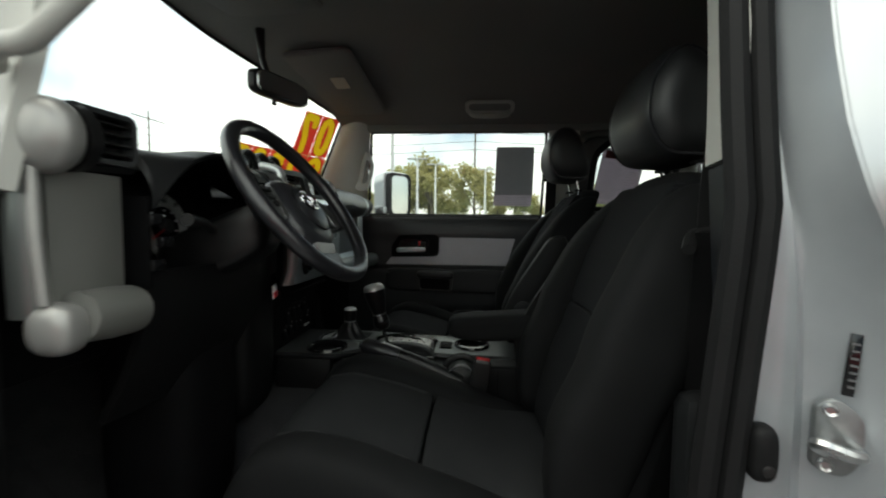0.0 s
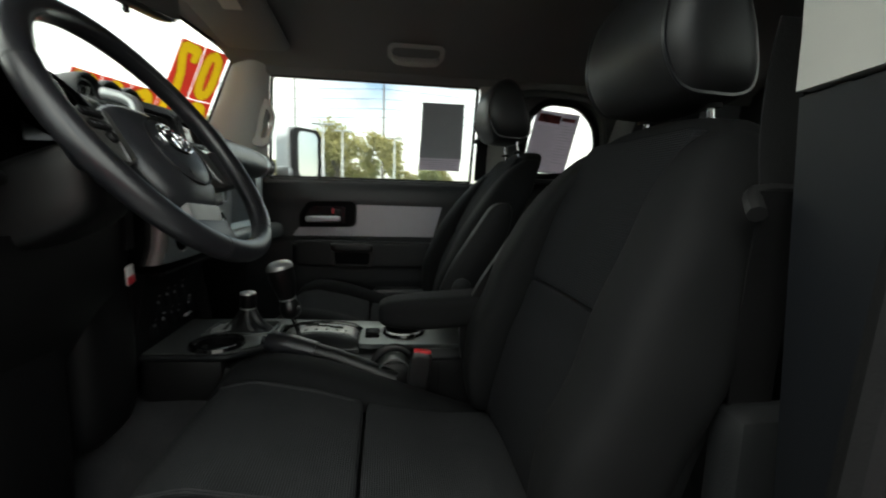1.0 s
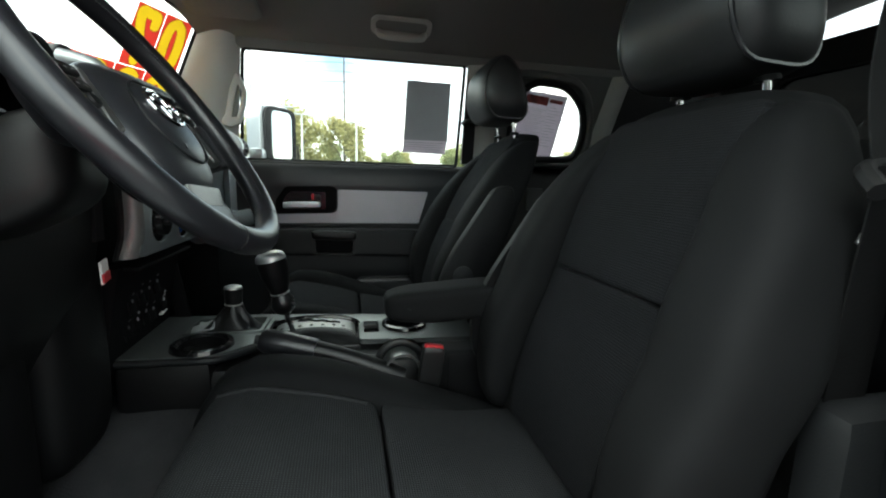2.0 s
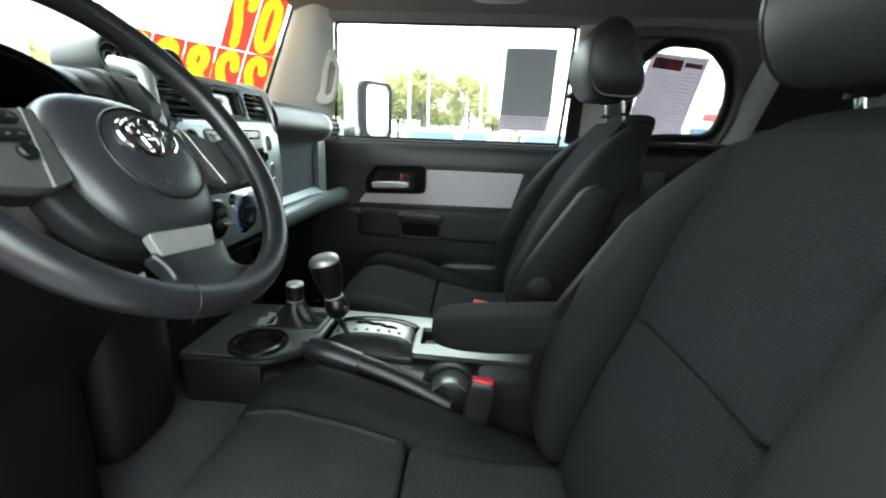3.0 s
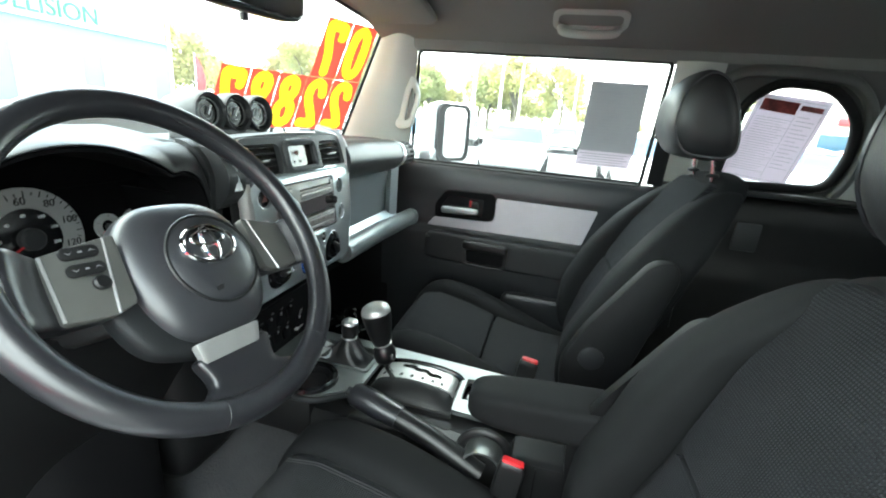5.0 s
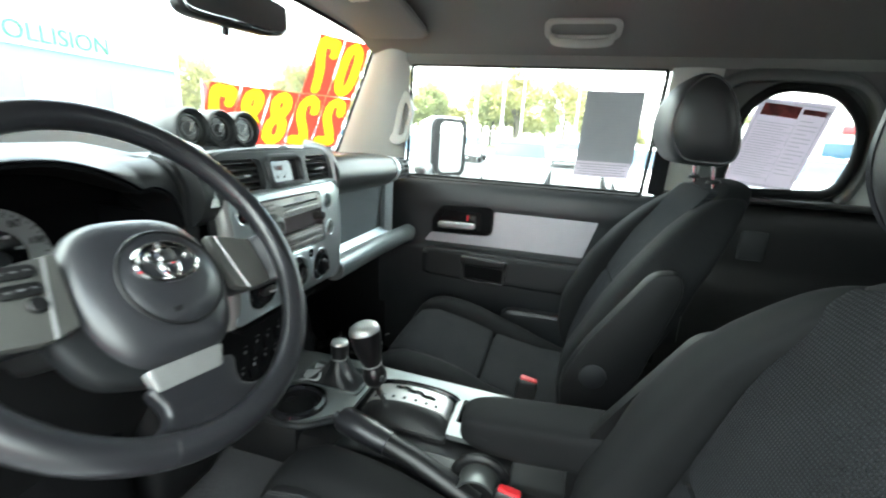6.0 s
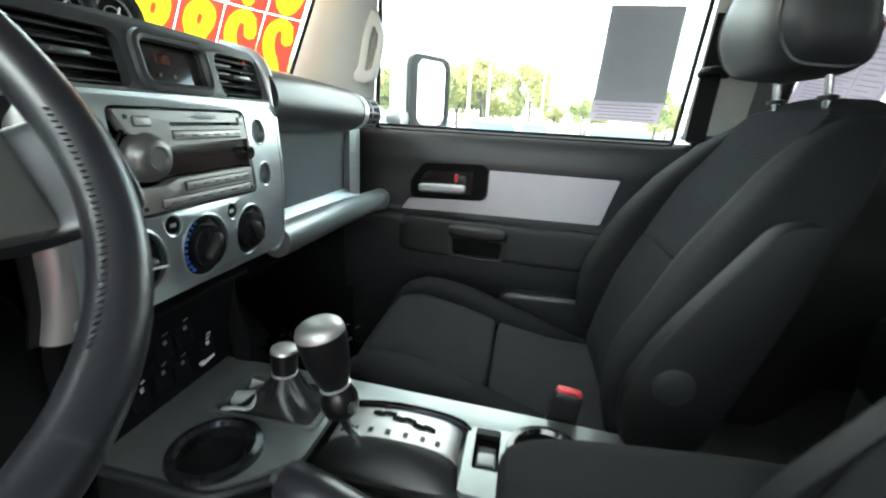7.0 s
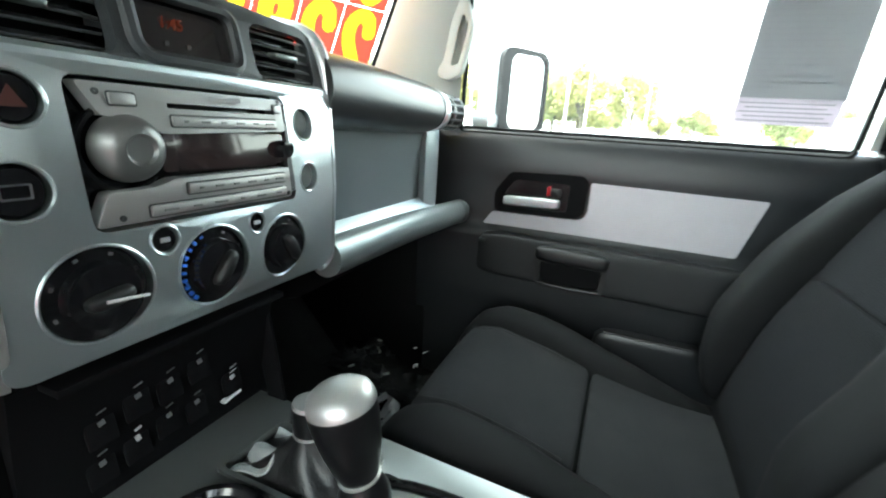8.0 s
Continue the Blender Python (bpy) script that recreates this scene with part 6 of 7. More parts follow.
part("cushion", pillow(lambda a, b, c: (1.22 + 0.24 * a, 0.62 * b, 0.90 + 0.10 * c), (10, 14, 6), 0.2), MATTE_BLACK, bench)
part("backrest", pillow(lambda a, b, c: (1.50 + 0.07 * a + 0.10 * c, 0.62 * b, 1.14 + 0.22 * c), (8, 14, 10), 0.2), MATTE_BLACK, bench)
part("rear_base", box((1.22, 0, 0.75), (0.42, 1.2, 0.16), 0.02), CARPET, bench)


def belt(side):
    y, sx, zg = (0.715, 0.10, 1.31) if side > 0 else (-0.664, 0.024, 1.272)
    t = thing("seat_belt", (0.6, y, 0.8), "black seat belt hanging beside the front seat", "seat belt", "front belts")
    if side > 0:
        part("webbing", sheet(lambda u, v: (0.600 + 0.004 * u + 0.044 * (v - 0.5), lerp(0.712, 0.683, u) + 0.006 * math.sin(math.pi * u), lerp(1.33, 1.60, u)), 10, 2, 0.0016), RUBBER, t, "black woven webbing on the pillar")
        part("shoulder_guide", tube(smooth_path([(0.572, 0.686, 1.474), (0.577, 0.676, 1.482), (0.598, 0.672, 1.486), (0.620, 0.676, 1.482), (0.625, 0.686, 1.474)], 4), 0.008, 8), VINYL_BLACK, t, "black shoulder guide")
    else:
        part("webbing", sheet(lambda u, v: (sx + lerp(0.545, 0.575, u) + 0.040 * (v - 0.5), y - side * 0.01 * math.sin(math.pi * u) - side * 0.035 * u, lerp(zg, 1.45, u)), 8, 2, 0.0016), RUBBER, t, "black woven webbing above the guide")
    part("webbing", sheet(lambda u, v: (sx + lerp(0.545, 0.560, u ** 2) + 0.046 * (v - 0.5), y - side * 0.012 * math.sin(math.pi * u), lerp(zg + 0.02, 0.78, u)), 12, 2, 0.0016), RUBBER, t, "black woven webbing")
    part("guide", tube(smooth_path([(sx + 0.510, y + side * 0.012, zg), (sx + 0.525, y - side * 0.010, zg + 0.016), (sx + 0.550, y - side * 0.012, zg + 0.020), (sx + 0.580, y - side * 0.006, zg + 0.016), (sx + 0.60, y + side * 0.004, zg + 0.002)], 4), 0.008, 8), VINYL_BLACK, t, "black belt guide")
    part("tongue", box((sx + 0.546, y - side * 0.014, zg - 0.028), (0.006, 0.004, 0.036), 0.0015, (0, 30, 0)), BRUSHED, t, "metal belt tongue")
    part("retractor_cover", box((sx + 0.575, y, 0.975), (0.13, 0.05, 0.24), 0.02), VINYL_DARK, t)
    return t


belt(-1)
belt(1)

# ---- cards and papers on the glass ----
# brush strokes of each digit on a card one wide and one high
STROKES = {
    "0": [[(0.5, 0.90), (0.70, 0.80), (0.76, 0.5), (0.70, 0.20), (0.5, 0.10), (0.30, 0.20), (0.24, 0.5), (0.30, 0.80), (0.5, 0.90)]],
    "1": [[(0.26, 0.70), (0.42, 0.86), (0.58, 0.90), (0.60, 0.60), (0.60, 0.10)], [(0.42, 0.86), (0.62, 0.88)]],
    "2": [[(0.24, 0.70), (0.32, 0.85), (0.50, 0.90), (0.68, 0.84), (0.74, 0.70), (0.66, 0.52), (0.44, 0.30), (0.32, 0.11)], [(0.30, 0.11), (0.78, 0.12)]],
    "7": [[(0.24, 0.72), (0.24, 0.87), (0.50, 0.88), (0.76, 0.88), (0.72, 0.66), (0.58, 0.40), (0.54, 0.10)]],
    "8": [[(0.5, 0.90), (0.68, 0.84), (0.70, 0.68), (0.5, 0.54), (0.30, 0.68), (0.32, 0.84), (0.5, 0.90)], [(0.5, 0.53), (0.73, 0.40), (0.72, 0.18), (0.5, 0.10), (0.28, 0.18), (0.27, 0.40), (0.5, 0.53)]],
}


def stroke_gap(lines, w, h, x, y):
    """Distance in metres from the point to the nearest brush stroke."""
    best = 9.0
    for pts in lines:
        for (ax, ay), (bx, by) in zip(pts, pts[1:]):
            ax, bx, ay, by = ax * w, bx * w, ay * h, by * h
            dx, dy = bx - ax, by - ay
            t = max(0.0, min(1.0, ((x - ax) * dx + (y - ay) * dy) / (dx * dx + dy * dy + 1e-12)))
            best = min(best, math.hypot(x - ax - t * dx, y - ay - t * dy))
    return best


def card(y0, y1, z0, z1, digit):
    t = thing("price_card", (shield_x((y0 + y1) / 2, z0), (y0 + y1) / 2, z0), "red window card with one yellow digit seen reversed", "price card", "windscreen price cards")
    w, h, nx, ny = y1 - y0, z1 - z0, 34, 60
    brush, line = 0.0135, 0.0021
    lines = [[(p.x, p.y) for p in smooth_path([(a, b, 0) for a, b in pts], 3)] if len(pts) > 2 else pts for pts in STROKES[digit]]
    cell = w / nx
    pts, gaps = [], []
    for j in range(ny + 1):
        for i in range(nx + 1):
            x, y = w * i / nx, h * j / ny
            g = stroke_gap(lines, w, h, x, y)
            for edge in (brush, brush + line):
                # draw the nearest vertices onto the painted outline
                if abs(g - edge) < cell * 0.5 and 0 < i < nx and 0 < j < ny:
                    e = 1e-5
                    gx = (stroke_gap(lines, w, h, x + e, y) - g) / e
                    gy = (stroke_gap(lines, w, h, x, y + e) - g) / e
                    x, y, g = x + gx * (edge - g), y + gy * (edge - g), edge
                    break
            pts.append((x, y))
            gaps.append(g)
    boxes = {"sheet": bmesh.new(), "digit_edge": bmesh.new(), "digit": bmesh.new()}
    made = {k: {} for k in boxes}
    for j in range(ny):
        for i in range(nx):
            q = [j * (nx + 1) + i, j * (nx + 1) + i + 1, (j + 1) * (nx + 1) + i + 1, (j + 1) * (nx + 1) + i]
            g = sum(gaps[k] for k in q) / 4
            kind = "digit" if g < brush else "digit_edge" if g < brush + line else "sheet"
            vs = []
            for k in q:
                if k not in made[kind]:
                    y, z = y1 - pts[k][0], z0 + pts[k][1]
                    made[kind][k] = boxes[kind].verts.new((shield_x(y, z) + 0.006, y, z))
                vs.append(made[kind][k])
            boxes[kind].faces.new(vs)
    for name, mat in (("sheet", CARD_RED), ("digit_edge", CARD_LINE), ("digit", CARD_YELLOW)):
        part(name, boxes[name], mat, t, smooth=False)
    return t


# two rows of cards at the passenger's corner of the windscreen
for k, digit in enumerate("07"):
    card(0.683 - 0.087 * (k + 1) + 0.001, 0.683 - 0.087 * k - 0.001, 1.567, 1.732, digit)
for k, digit in enumerate("22887"):
    card(0.684 - 0.090 * (k + 1) + 0.001, 0.684 - 0.090 * k - 0.001, 1.408, 1.565, digit)

notice = thing("window_notice", (0.45, 0.75, 1.38), "grey backed paper notice taped inside the side window", "paper notice")
part("sheet", plate([(0.361, 1.413), (0.530, 1.413), (0.529, 1.621), (0.367, 1.621)], wall_to(1, -0.002), 0.0012), PAPER_DARK, notice)
part("strip", plate([(0.358, 1.368), (0.523, 1.366), (0.528, 1.415), (0.361, 1.415)], wall_to(1, -0.0005), 0.0012), PAPER, notice, "white lower strip with print")
for k in range(5):
    part("print", plate(rrect(0.44, 1.406 - 0.008 * k, 0.150 - 0.02 * (k % 2), 0.0025, 0.0005, 2), wall_to(1, 0.001), 0.0006), GREY_MARK, notice)
NOTICE_LINE = thin_sheet("show_through_print", (0.331, 0.331, 0.341), 0.5)
for k in range(19):
    w = (0.13, 0.10, 0.12, 0.07, 0.135)[(k * 3 + k // 4) % 5]
    part("print", plate(rrect(0.375 + w / 2, 1.610 - 0.0098 * k, w, 0.0022, 0.0005, 2), wall_to(1, -0.0007), 0.0003), NOTICE_LINE, notice, "print showing through the paper" if k == 0 else "")
sheet_ob = thing("price_sheet", (0.91, 0.75, 1.37), "white printed price sheet taped inside the rear window", "paper sheet")
part("sheet", plate([(0.786, 1.384), (0.965, 1.365), (1.004, 1.604), (0.822, 1.618)], wall_to(1, 0.004), 0.0012), PAPER, sheet_ob)
INNER = lambda u, v: (0.793 + 0.163 * u + 0.036 * v, 1.390 - 0.017 * u + 0.221 * v)


def sheet_mark(u0, u1, v0, v1, mat, name="print"):
    part(name, plate([INNER(u0, v0), INNER(u1, v0), INNER(u1, v1), INNER(u0, v1)], wall_to(1, 0.0055), 0.0006), mat, sheet_ob)


sheet_mark(0.04, 0.60, 0.84, 0.98, DULL_RED, "red_picture")
sheet_mark(0.64, 0.98, 0.90, 0.96, DULL_RED, "red_heading")
for u0, u1, v0, v1 in ((0.0, 1.0, 0.995, 1.002), (0.0, 1.0, -0.002, 0.005), (-0.004, 0.004, 0.0, 1.0), (0.996, 1.004, 0.0, 1.0), (0.615, 0.621, 0.03, 0.82)):
    sheet_mark(u0, u1, v0, v1, GREY_MARK, "border_line")
for k in range(14):
    sheet_mark(0.66, 0.95 if k % 3 else 0.85, 0.82 - 0.05 * k, 0.828 - 0.05 * k, GREY_MARK)
for k in range(22):
    sheet_mark(0.05, 0.60 - 0.05 * (k % 3), 0.76 - 0.032 * k, 0.766 - 0.032 * k, GREY_MARK)

# wrapped litter on the passenger's floor
litter = thing("plastic_wrapper", (-0.33, 0.60, 0.57), "crumpled clear and black plastic wrapper on the floor", "wrapper")
BLACK_FILM = material("crinkled_black_plastic", (0.012, 0.012, 0.012), 0.16, grain=1.0, grain_size=0.012)
CLEAR_FILM = material("crinkled_clear_plastic", (0.30, 0.30, 0.30), 0.16, grain=1.0, grain_size=0.012)
for cx, cy, s, mat in ((-0.33, 0.62, 1.2, BLACK_FILM), (-0.42, 0.72, 1.0, BLACK_FILM), (-0.24, 0.62, 0.9, BLACK_FILM), (-0.30, 0.50, 1.0, BLACK_FILM), (-0.235, 0.45, 0.85, CLEAR_FILM), (-0.29, 0.66, 0.3, CLEAR_FILM)):
    lb = bmesh.new()
    bmesh.ops.create_icosphere(lb, subdivisions=4, radius=1)
    for v in lb.verts:
        q = v.co + Vector((cx * 9, cy * 7, 0))
        d = 1 + 0.6 * noise.noise(q * 2.3) + 0.4 * abs(noise.noise(q * 6))
        v.co = Vector((cx + 0.10 * s * v.co.x * d, cy + 0.10 * s * v.co.y * d, 0.63 + 0.055 * min(1, s + 0.2) * v.co.z * d))
    part("film", lb, mat, litter, smooth=False)
rb = random.Random(3)
for k in range(9):
    x, y = rb.uniform(-0.40, -0.24), rb.uniform(0.56, 0.74)
    part("print", box((x, y, 0.712), (0.016, 0.004, 0.002), 0, (rb.uniform(-30, 30), rb.uniform(-30, 30), rb.uniform(0, 180))), WHITE_MARK, litter)
mat_ob = thing("floor_mat", (-0.32, -0.53, 0.575), "grey ribbed driver floor mat", "floor mat")
part("pad", plate(rrect(-0.30, -0.53, 0.46, 0.34, 0.05), lambda a, b, d: (a, b, 0.585 + d), 0.008, (), 0.003), material("grey_mat_pile", (0.085, 0.085, 0.088), 0.95, grain=1.0, grain_size=0.004, mottle=0.2, mottle_size=0.05), mat_ob)

# ---- outside: a sales lot under a bright sky ----
ground = part("ground", sheet(lambda u, v: (lerp(-700, 700, u), lerp(-700, 700, v), 0.0), 2, 2), material("worn_asphalt", (0.11, 0.11, 0.112), 0.85, grain=0.8, grain_size=0.02, mottle=0.3, mottle_size=2.5))
tagged(ground, "worn grey asphalt car lot", "ground", kind="structure")
grass = part("grass_verge", sheet(lambda u, v: (lerp(-120, 90, u), lerp(34, 75, v), 0.02), 4, 4), material("mown_grass", (0.07, 0.12, 0.035), 0.9, grain=1.0, grain_size=0.05, mottle=0.4, mottle_size=1.2))
tagged(grass, "mown grass verge beyond the lot", "grass", kind="stuff")

CAR_WHITE = material("white_car_paint", (0.75, 0.76, 0.77), 0.25, coat=1.0, mottle=0.02, mottle_size=1.0)
CAR_BLUE = material("blue_car_paint", (0.10, 0.30, 0.60), 0.25, metal=0.2, coat=1.0, mottle=0.03, mottle_size=1.0)
CAR_SILVER = material("silver_parked_paint", (0.55, 0.56, 0.58), 0.28, metal=0.4, coat=1.0, mottle=0.03, mottle_size=1.0)
CAR_RED = material("red_car_paint", (0.5, 0.04, 0.05), 0.25, coat=1.0, mottle=0.03, mottle_size=1.0)
CAR_GLASS = material("tinted_car_glass", (0.018, 0.06, 0.11), 0.06, spec=0.3)
LAMP_RED = material("red_lamp_lens", (0.55, 0.02, 0.03), 0.15)
LAMP_CLEAR = material("clear_lamp_lens", (0.7, 0.7, 0.7), 0.1)


def parked_car(x, y, turn, paint, label, van=False):
    """A saloon or a van, lofted from stations along its length."""
    t = thing("parked_car", (0, 0, 0), label, "car", "parked cars")
    L, W = 4.5, 0.88
    bot = [(-1, 0.42), (-0.95, 0.32), (0.95, 0.32), (1, 0.45)]
    belt_line = [(-1, 0.62), (-0.93, 0.74), (-0.5, 0.92), (-0.3, 0.97), (0.6, 1.0), (0.95, 0.96), (1, 0.80)]

    def loft(secs):
        bm = bmesh.new()
        rings = [[bm.verts.new(p) for p in s] for s in secs]
        for a, b in zip(rings, rings[1:]):
            for k in range(len(a)):
                bm.faces.new((a[k], a[(k + 1) % len(a)], b[(k + 1) % len(b)], b[k]))
        bm.faces.new(rings[0][::-1])
        bm.faces.new(rings[-1])
        return bm

    secs = []
    for k in range(25):
        u = -1 + 2 * k / 24
        w = W * (1 - 0.14 * abs(u) ** 5)
        z0, z1 = curve_at(bot, u), curve_at(belt_line, u)
        secs.append([(u * L / 2, s * w * f, z) for s, f, z in ((-1, 0.93, z0), (-1, 1.0, lerp(z0, z1, 0.5)), (-1, 0.96, z1 - 0.04), (-1, 0.85, z1), (1, 0.85, z1), (1, 0.96, z1 - 0.04), (1, 1.0, lerp(z0, z1, 0.5)), (1, 0.93, z0))])
    part("body", loft(secs), paint, t)
    roofl = [(-0.42, 0.97), (-0.08, 1.40), (0.2, 1.46), (0.45, 1.41), (0.85, 1.0)] if not van else [(-0.5, 0.97), (-0.25, 1.62), (0.3, 1.68), (0.9, 1.62), (0.97, 1.0)]
    gsecs, rsecs = [], []
    for k in range(17):
        u = lerp(roofl[0][0], roofl[-1][0], k / 16)
        z1 = curve_at(roofl, u)
        w0, w1 = W * 0.86, W * (0.86 - 0.16 * min(1, (z1 - 0.9) / 0.5))
        gsecs.append([(u * L / 2, -w0, 0.93), (u * L / 2, -w1, max(0.95, z1 - 0.03)), (u * L / 2, w1, max(0.95, z1 - 0.03)), (u * L / 2, w0, 0.93)])
        if z1 > 1.3:
            rsecs.append([(u * L / 2, -w1 - 0.01, z1 - 0.05), (u * L / 2, -w1 + 0.05, z1), (u * L / 2, w1 - 0.05, z1), (u * L / 2, w1 + 0.01, z1 - 0.05)])
    part("cabin_glass", loft(gsecs), CAR_GLASS, t, "tinted windows")
    part("roof", loft(rsecs), paint, t)
    for ux in ((-0.02, 0.07) if not van else (-0.05, 0.45)):
        for s in (-1, 1):
            part("door_pillar", tube([(ux * L / 2, s * W * 0.865, 0.93), (ux * L / 2 + 0.03, s * W * 0.71, 1.42)], 0.025, 6), paint, t)
    for ux in (-0.62, 0.60):
        for s in (-1, 1):
            wh = part("wheel", lathe((ux * L / 2, s * 0.68, 0.32), (0, s, 0), [(0.20, 0.0), (0.31, 0.0), (0.32, 0.04), (0.32, 0.16), (0.29, 0.20), (0.20, 0.20)], 24), RUBBER, t, "black tyre")
            part("rim", lathe((ux * L / 2, s * 0.68, 0.32), (0, s, 0), [(0.20, 0.18), (0.10, 0.15), (0, 0.17)], 20), BRUSHED, wh)
    for s in (-1, 1):
        part("headlight", pillow(lambda a, b, c, s=s: (-L / 2 + 0.12 + 0.06 * a, s * 0.62 + 0.14 * b, 0.68 + 0.06 * c), (4, 4, 4), 0.4), LAMP_CLEAR, t, "clear headlight")
        part("tail_light", pillow(lambda a, b, c, s=s: (L / 2 - 0.06 + 0.05 * a, s * 0.68 + 0.08 * b, 0.82 + 0.09 * c), (4, 4, 4), 0.4), LAMP_RED, t, "red tail light")
        part("wing_mirror", pillow(lambda a, b, c, s=s: (-0.62 + 0.06 * a, s * 0.98 + 0.09 * b, 1.0 + 0.06 * c), (4, 4, 4), 0.5), paint, t)
    t.matrix_basis = pose(x, y, 0, 0, 0, turn)
    return t


parked_car(-0.85, 12.6, 90, CAR_WHITE, "white parked saloon with blue tinted windscreen")
parked_car(2.35, 11.2, 90, CAR_WHITE, "white parked saloon facing the lane")
parked_car(-3.7, 12.0, 92, CAR_SILVER, "silver parked saloon in the facing row")
parked_car(5.6, 11.0, 90, CAR_SILVER, "silver saloon parked at the row's end")
for k, (x, y) in enumerate(((-14, 24), (-9.5, 25), (-5, 25), (0.5, 26), (5, 26), (9.5, 26), (-18, 6), (-16.5, 0.5), (-15.5, -4.5), (6.5, 9.5), (9.0, 15.5))):
    m = (CAR_WHITE, CAR_SILVER, CAR_WHITE, CAR_SILVER, CAR_BLUE, CAR_WHITE, CAR_WHITE, CAR_SILVER, CAR_RED, CAR_WHITE, CAR_RED)[k]
    parked_car(x, y, (80, 85, 95, 90, 88, 92, 20, 25, 15, 60, 0)[k], m, {0: "white", 1: "silver", 3: "red", 4: "blue"}.get((CAR_WHITE, CAR_SILVER, None, CAR_RED, CAR_BLUE).index(m), "white") + " car parked in a far row")

parked_car(-14.6, 10.1, 56, CAR_SILVER, "silver saloon parked broadside beyond the bonnet")
parked_car(-12.2, 14.6, 50, CAR_WHITE, "white car parked broadside by the service building")

POLE_WHITE = material("white_pole_paint", (0.7, 0.7, 0.7), 0.5, mottle=0.05, mottle_size=0.5)
# red feather flags along the lot
for x, y in ((-22, 23.2), (-22, 33.9)):
    t = thing("feather_flag", (x, y, 0), "red feather flag on a thin pole", "flag", "lot flags")
    part("pole", tube([(x, y, 0), (x, y, 3.9)], 0.03, 8), POLE_WHITE, t)
    part("cloth", sheet(lambda u, v, x=x, y=y: (x + 0.05 * math.sin(5 * u), y + 0.75 * v * math.sin(math.pi * min(1, 0.25 + 0.75 * u)) ** 0.6, lerp(1.6, 3.85, u)), 14, 6, 0.01), RED, t, "red flag cloth")

# light poles
POLE = material("galvanised_pole", (0.5, 0.5, 0.5), 0.5, metal=0.6, mottle=0.1, mottle_size=0.5)
for x, y, h in ((-4.6, 24, 10), (-3.95, 30, 5.6), (-3.4, 38, 6.2), (1.1, 40, 6.0), (-24.0, 23.4, 6.4), (-14, 40, 10)):
    t = thing("light_pole", (x, y, 0), "slender grey light pole on the lot", "light pole", "lot lights")
    part("shaft", tube([(x, y, 0), (x, y, h)], [0.11, 0.07], 10), POLE if h > 9 else POLE_WHITE, t)
    part("foot", lathe((x, y, 0), (0, 0, 1), [(0.25, 0), (0.25, 0.5), (0, 0.5)], 12), material("concrete_foot", (0.35, 0.35, 0.33), 0.9) if "concrete_foot" not in bpy.data.materials else bpy.data.materials["concrete_foot"], t)
    part("head", box((x + 0.4, y, h), (0.7, 0.3, 0.12), 0.03), POLE, t)
    part("head", box((x - 0.4, y, h), (0.7, 0.3, 0.12), 0.03), POLE, t)

# trees along the far side
LEAF = thin_sheet("autumn_green_leaves", (0.42, 0.39, 0.17), 0.5)
LEAF2 = thin_sheet("green_leaves", (0.33, 0.35, 0.165), 0.5)
BARK = material("grey_bark", (0.12, 0.10, 0.08), 0.9, grain=0.8, grain_size=0.05, mottle=0.2, mottle_size=0.3)


def tree(x, y, h, spread, mat, seed):
    rnd = random.Random(seed)
    t = thing("tree", (x, y, 0), "broad tree turning yellow green beyond the lot" if mat is LEAF else "dark green tree beyond the lot", "tree", "far trees")
    limbs = [tube([(x, y, 0), (x + 0.1, y, h * 0.3), (x, y + 0.1, h * 0.75)], [0.03 * h, 0.022 * h, 0.006 * h], 8)]
    tips = []
    for k in range(9):
        a, r, z = rnd.uniform(0, 6.28), spread * rnd.uniform(0.45, 0.95), h * rnd.uniform(0.4, 0.9)
        tip = (x + r * math.cos(a), y + r * math.sin(a), z)
        limbs.append(tube([(x, y, h * rnd.uniform(0.25, 0.5)), ((x + tip[0]) / 2, (y + tip[1]) / 2, z * 0.85), tip], [0.012 * h, 0.008 * h, 0.003 * h], 5))
        tips.append(tip)
    part("trunk", join(*limbs), BARK, t)
    verts, faces = [], []
    clumps = [(rnd.gauss(tx, spread * 0.18), rnd.gauss(ty, spread * 0.18), rnd.gauss(tz, h * 0.08)) for tx, ty, tz in tips + [(x, y, h * 0.85)] * 2 for q in range(5)]
    for cx, cy, cz in clumps:
        for q in range(60):
            p = Vector((rnd.gauss(cx, spread * 0.16), rnd.gauss(cy, spread * 0.16), rnd.gauss(cz, h * 0.055)))
            a = Vector((rnd.uniform(-1, 1), rnd.uniform(-1, 1), rnd.uniform(-1, 1))).normalized() * h * 0.028
            b = a.cross(Vector((rnd.uniform(-1, 1), rnd.uniform(-1, 1), rnd.uniform(-1, 1)))).normalized() * h * 0.020
            n = len(verts)
            verts += [p - a, p + b, p + a, p - b]
            faces.append((n, n + 1, n + 2, n + 3))
    me = bpy.data.meshes.new("crown")
    me.from_pydata([tuple(v - Vector((x, y, 0))) for v in verts], [], faces)
    me.materials.append(mat)
    c = new("crown", me)
    c.parent = t
    return t


rnd = random.Random(5)
for k in range(42):
    x = -64 + 2.8 * k + rnd.uniform(-1.2, 1.2)
    y = 62 + rnd.uniform(-5, 8) - 0.012 * max(0, -x - 20) ** 2
    h = rnd.uniform(8.2, 10.6) if x < 2 else rnd.uniform(4.0, 6.0)
    if k % 5 == 2:
        h *= 0.62
    tree(x, y, h, h * rnd.uniform(0.30, 0.40), LEAF if k % 3 != 1 else LEAF2, 40 + k)

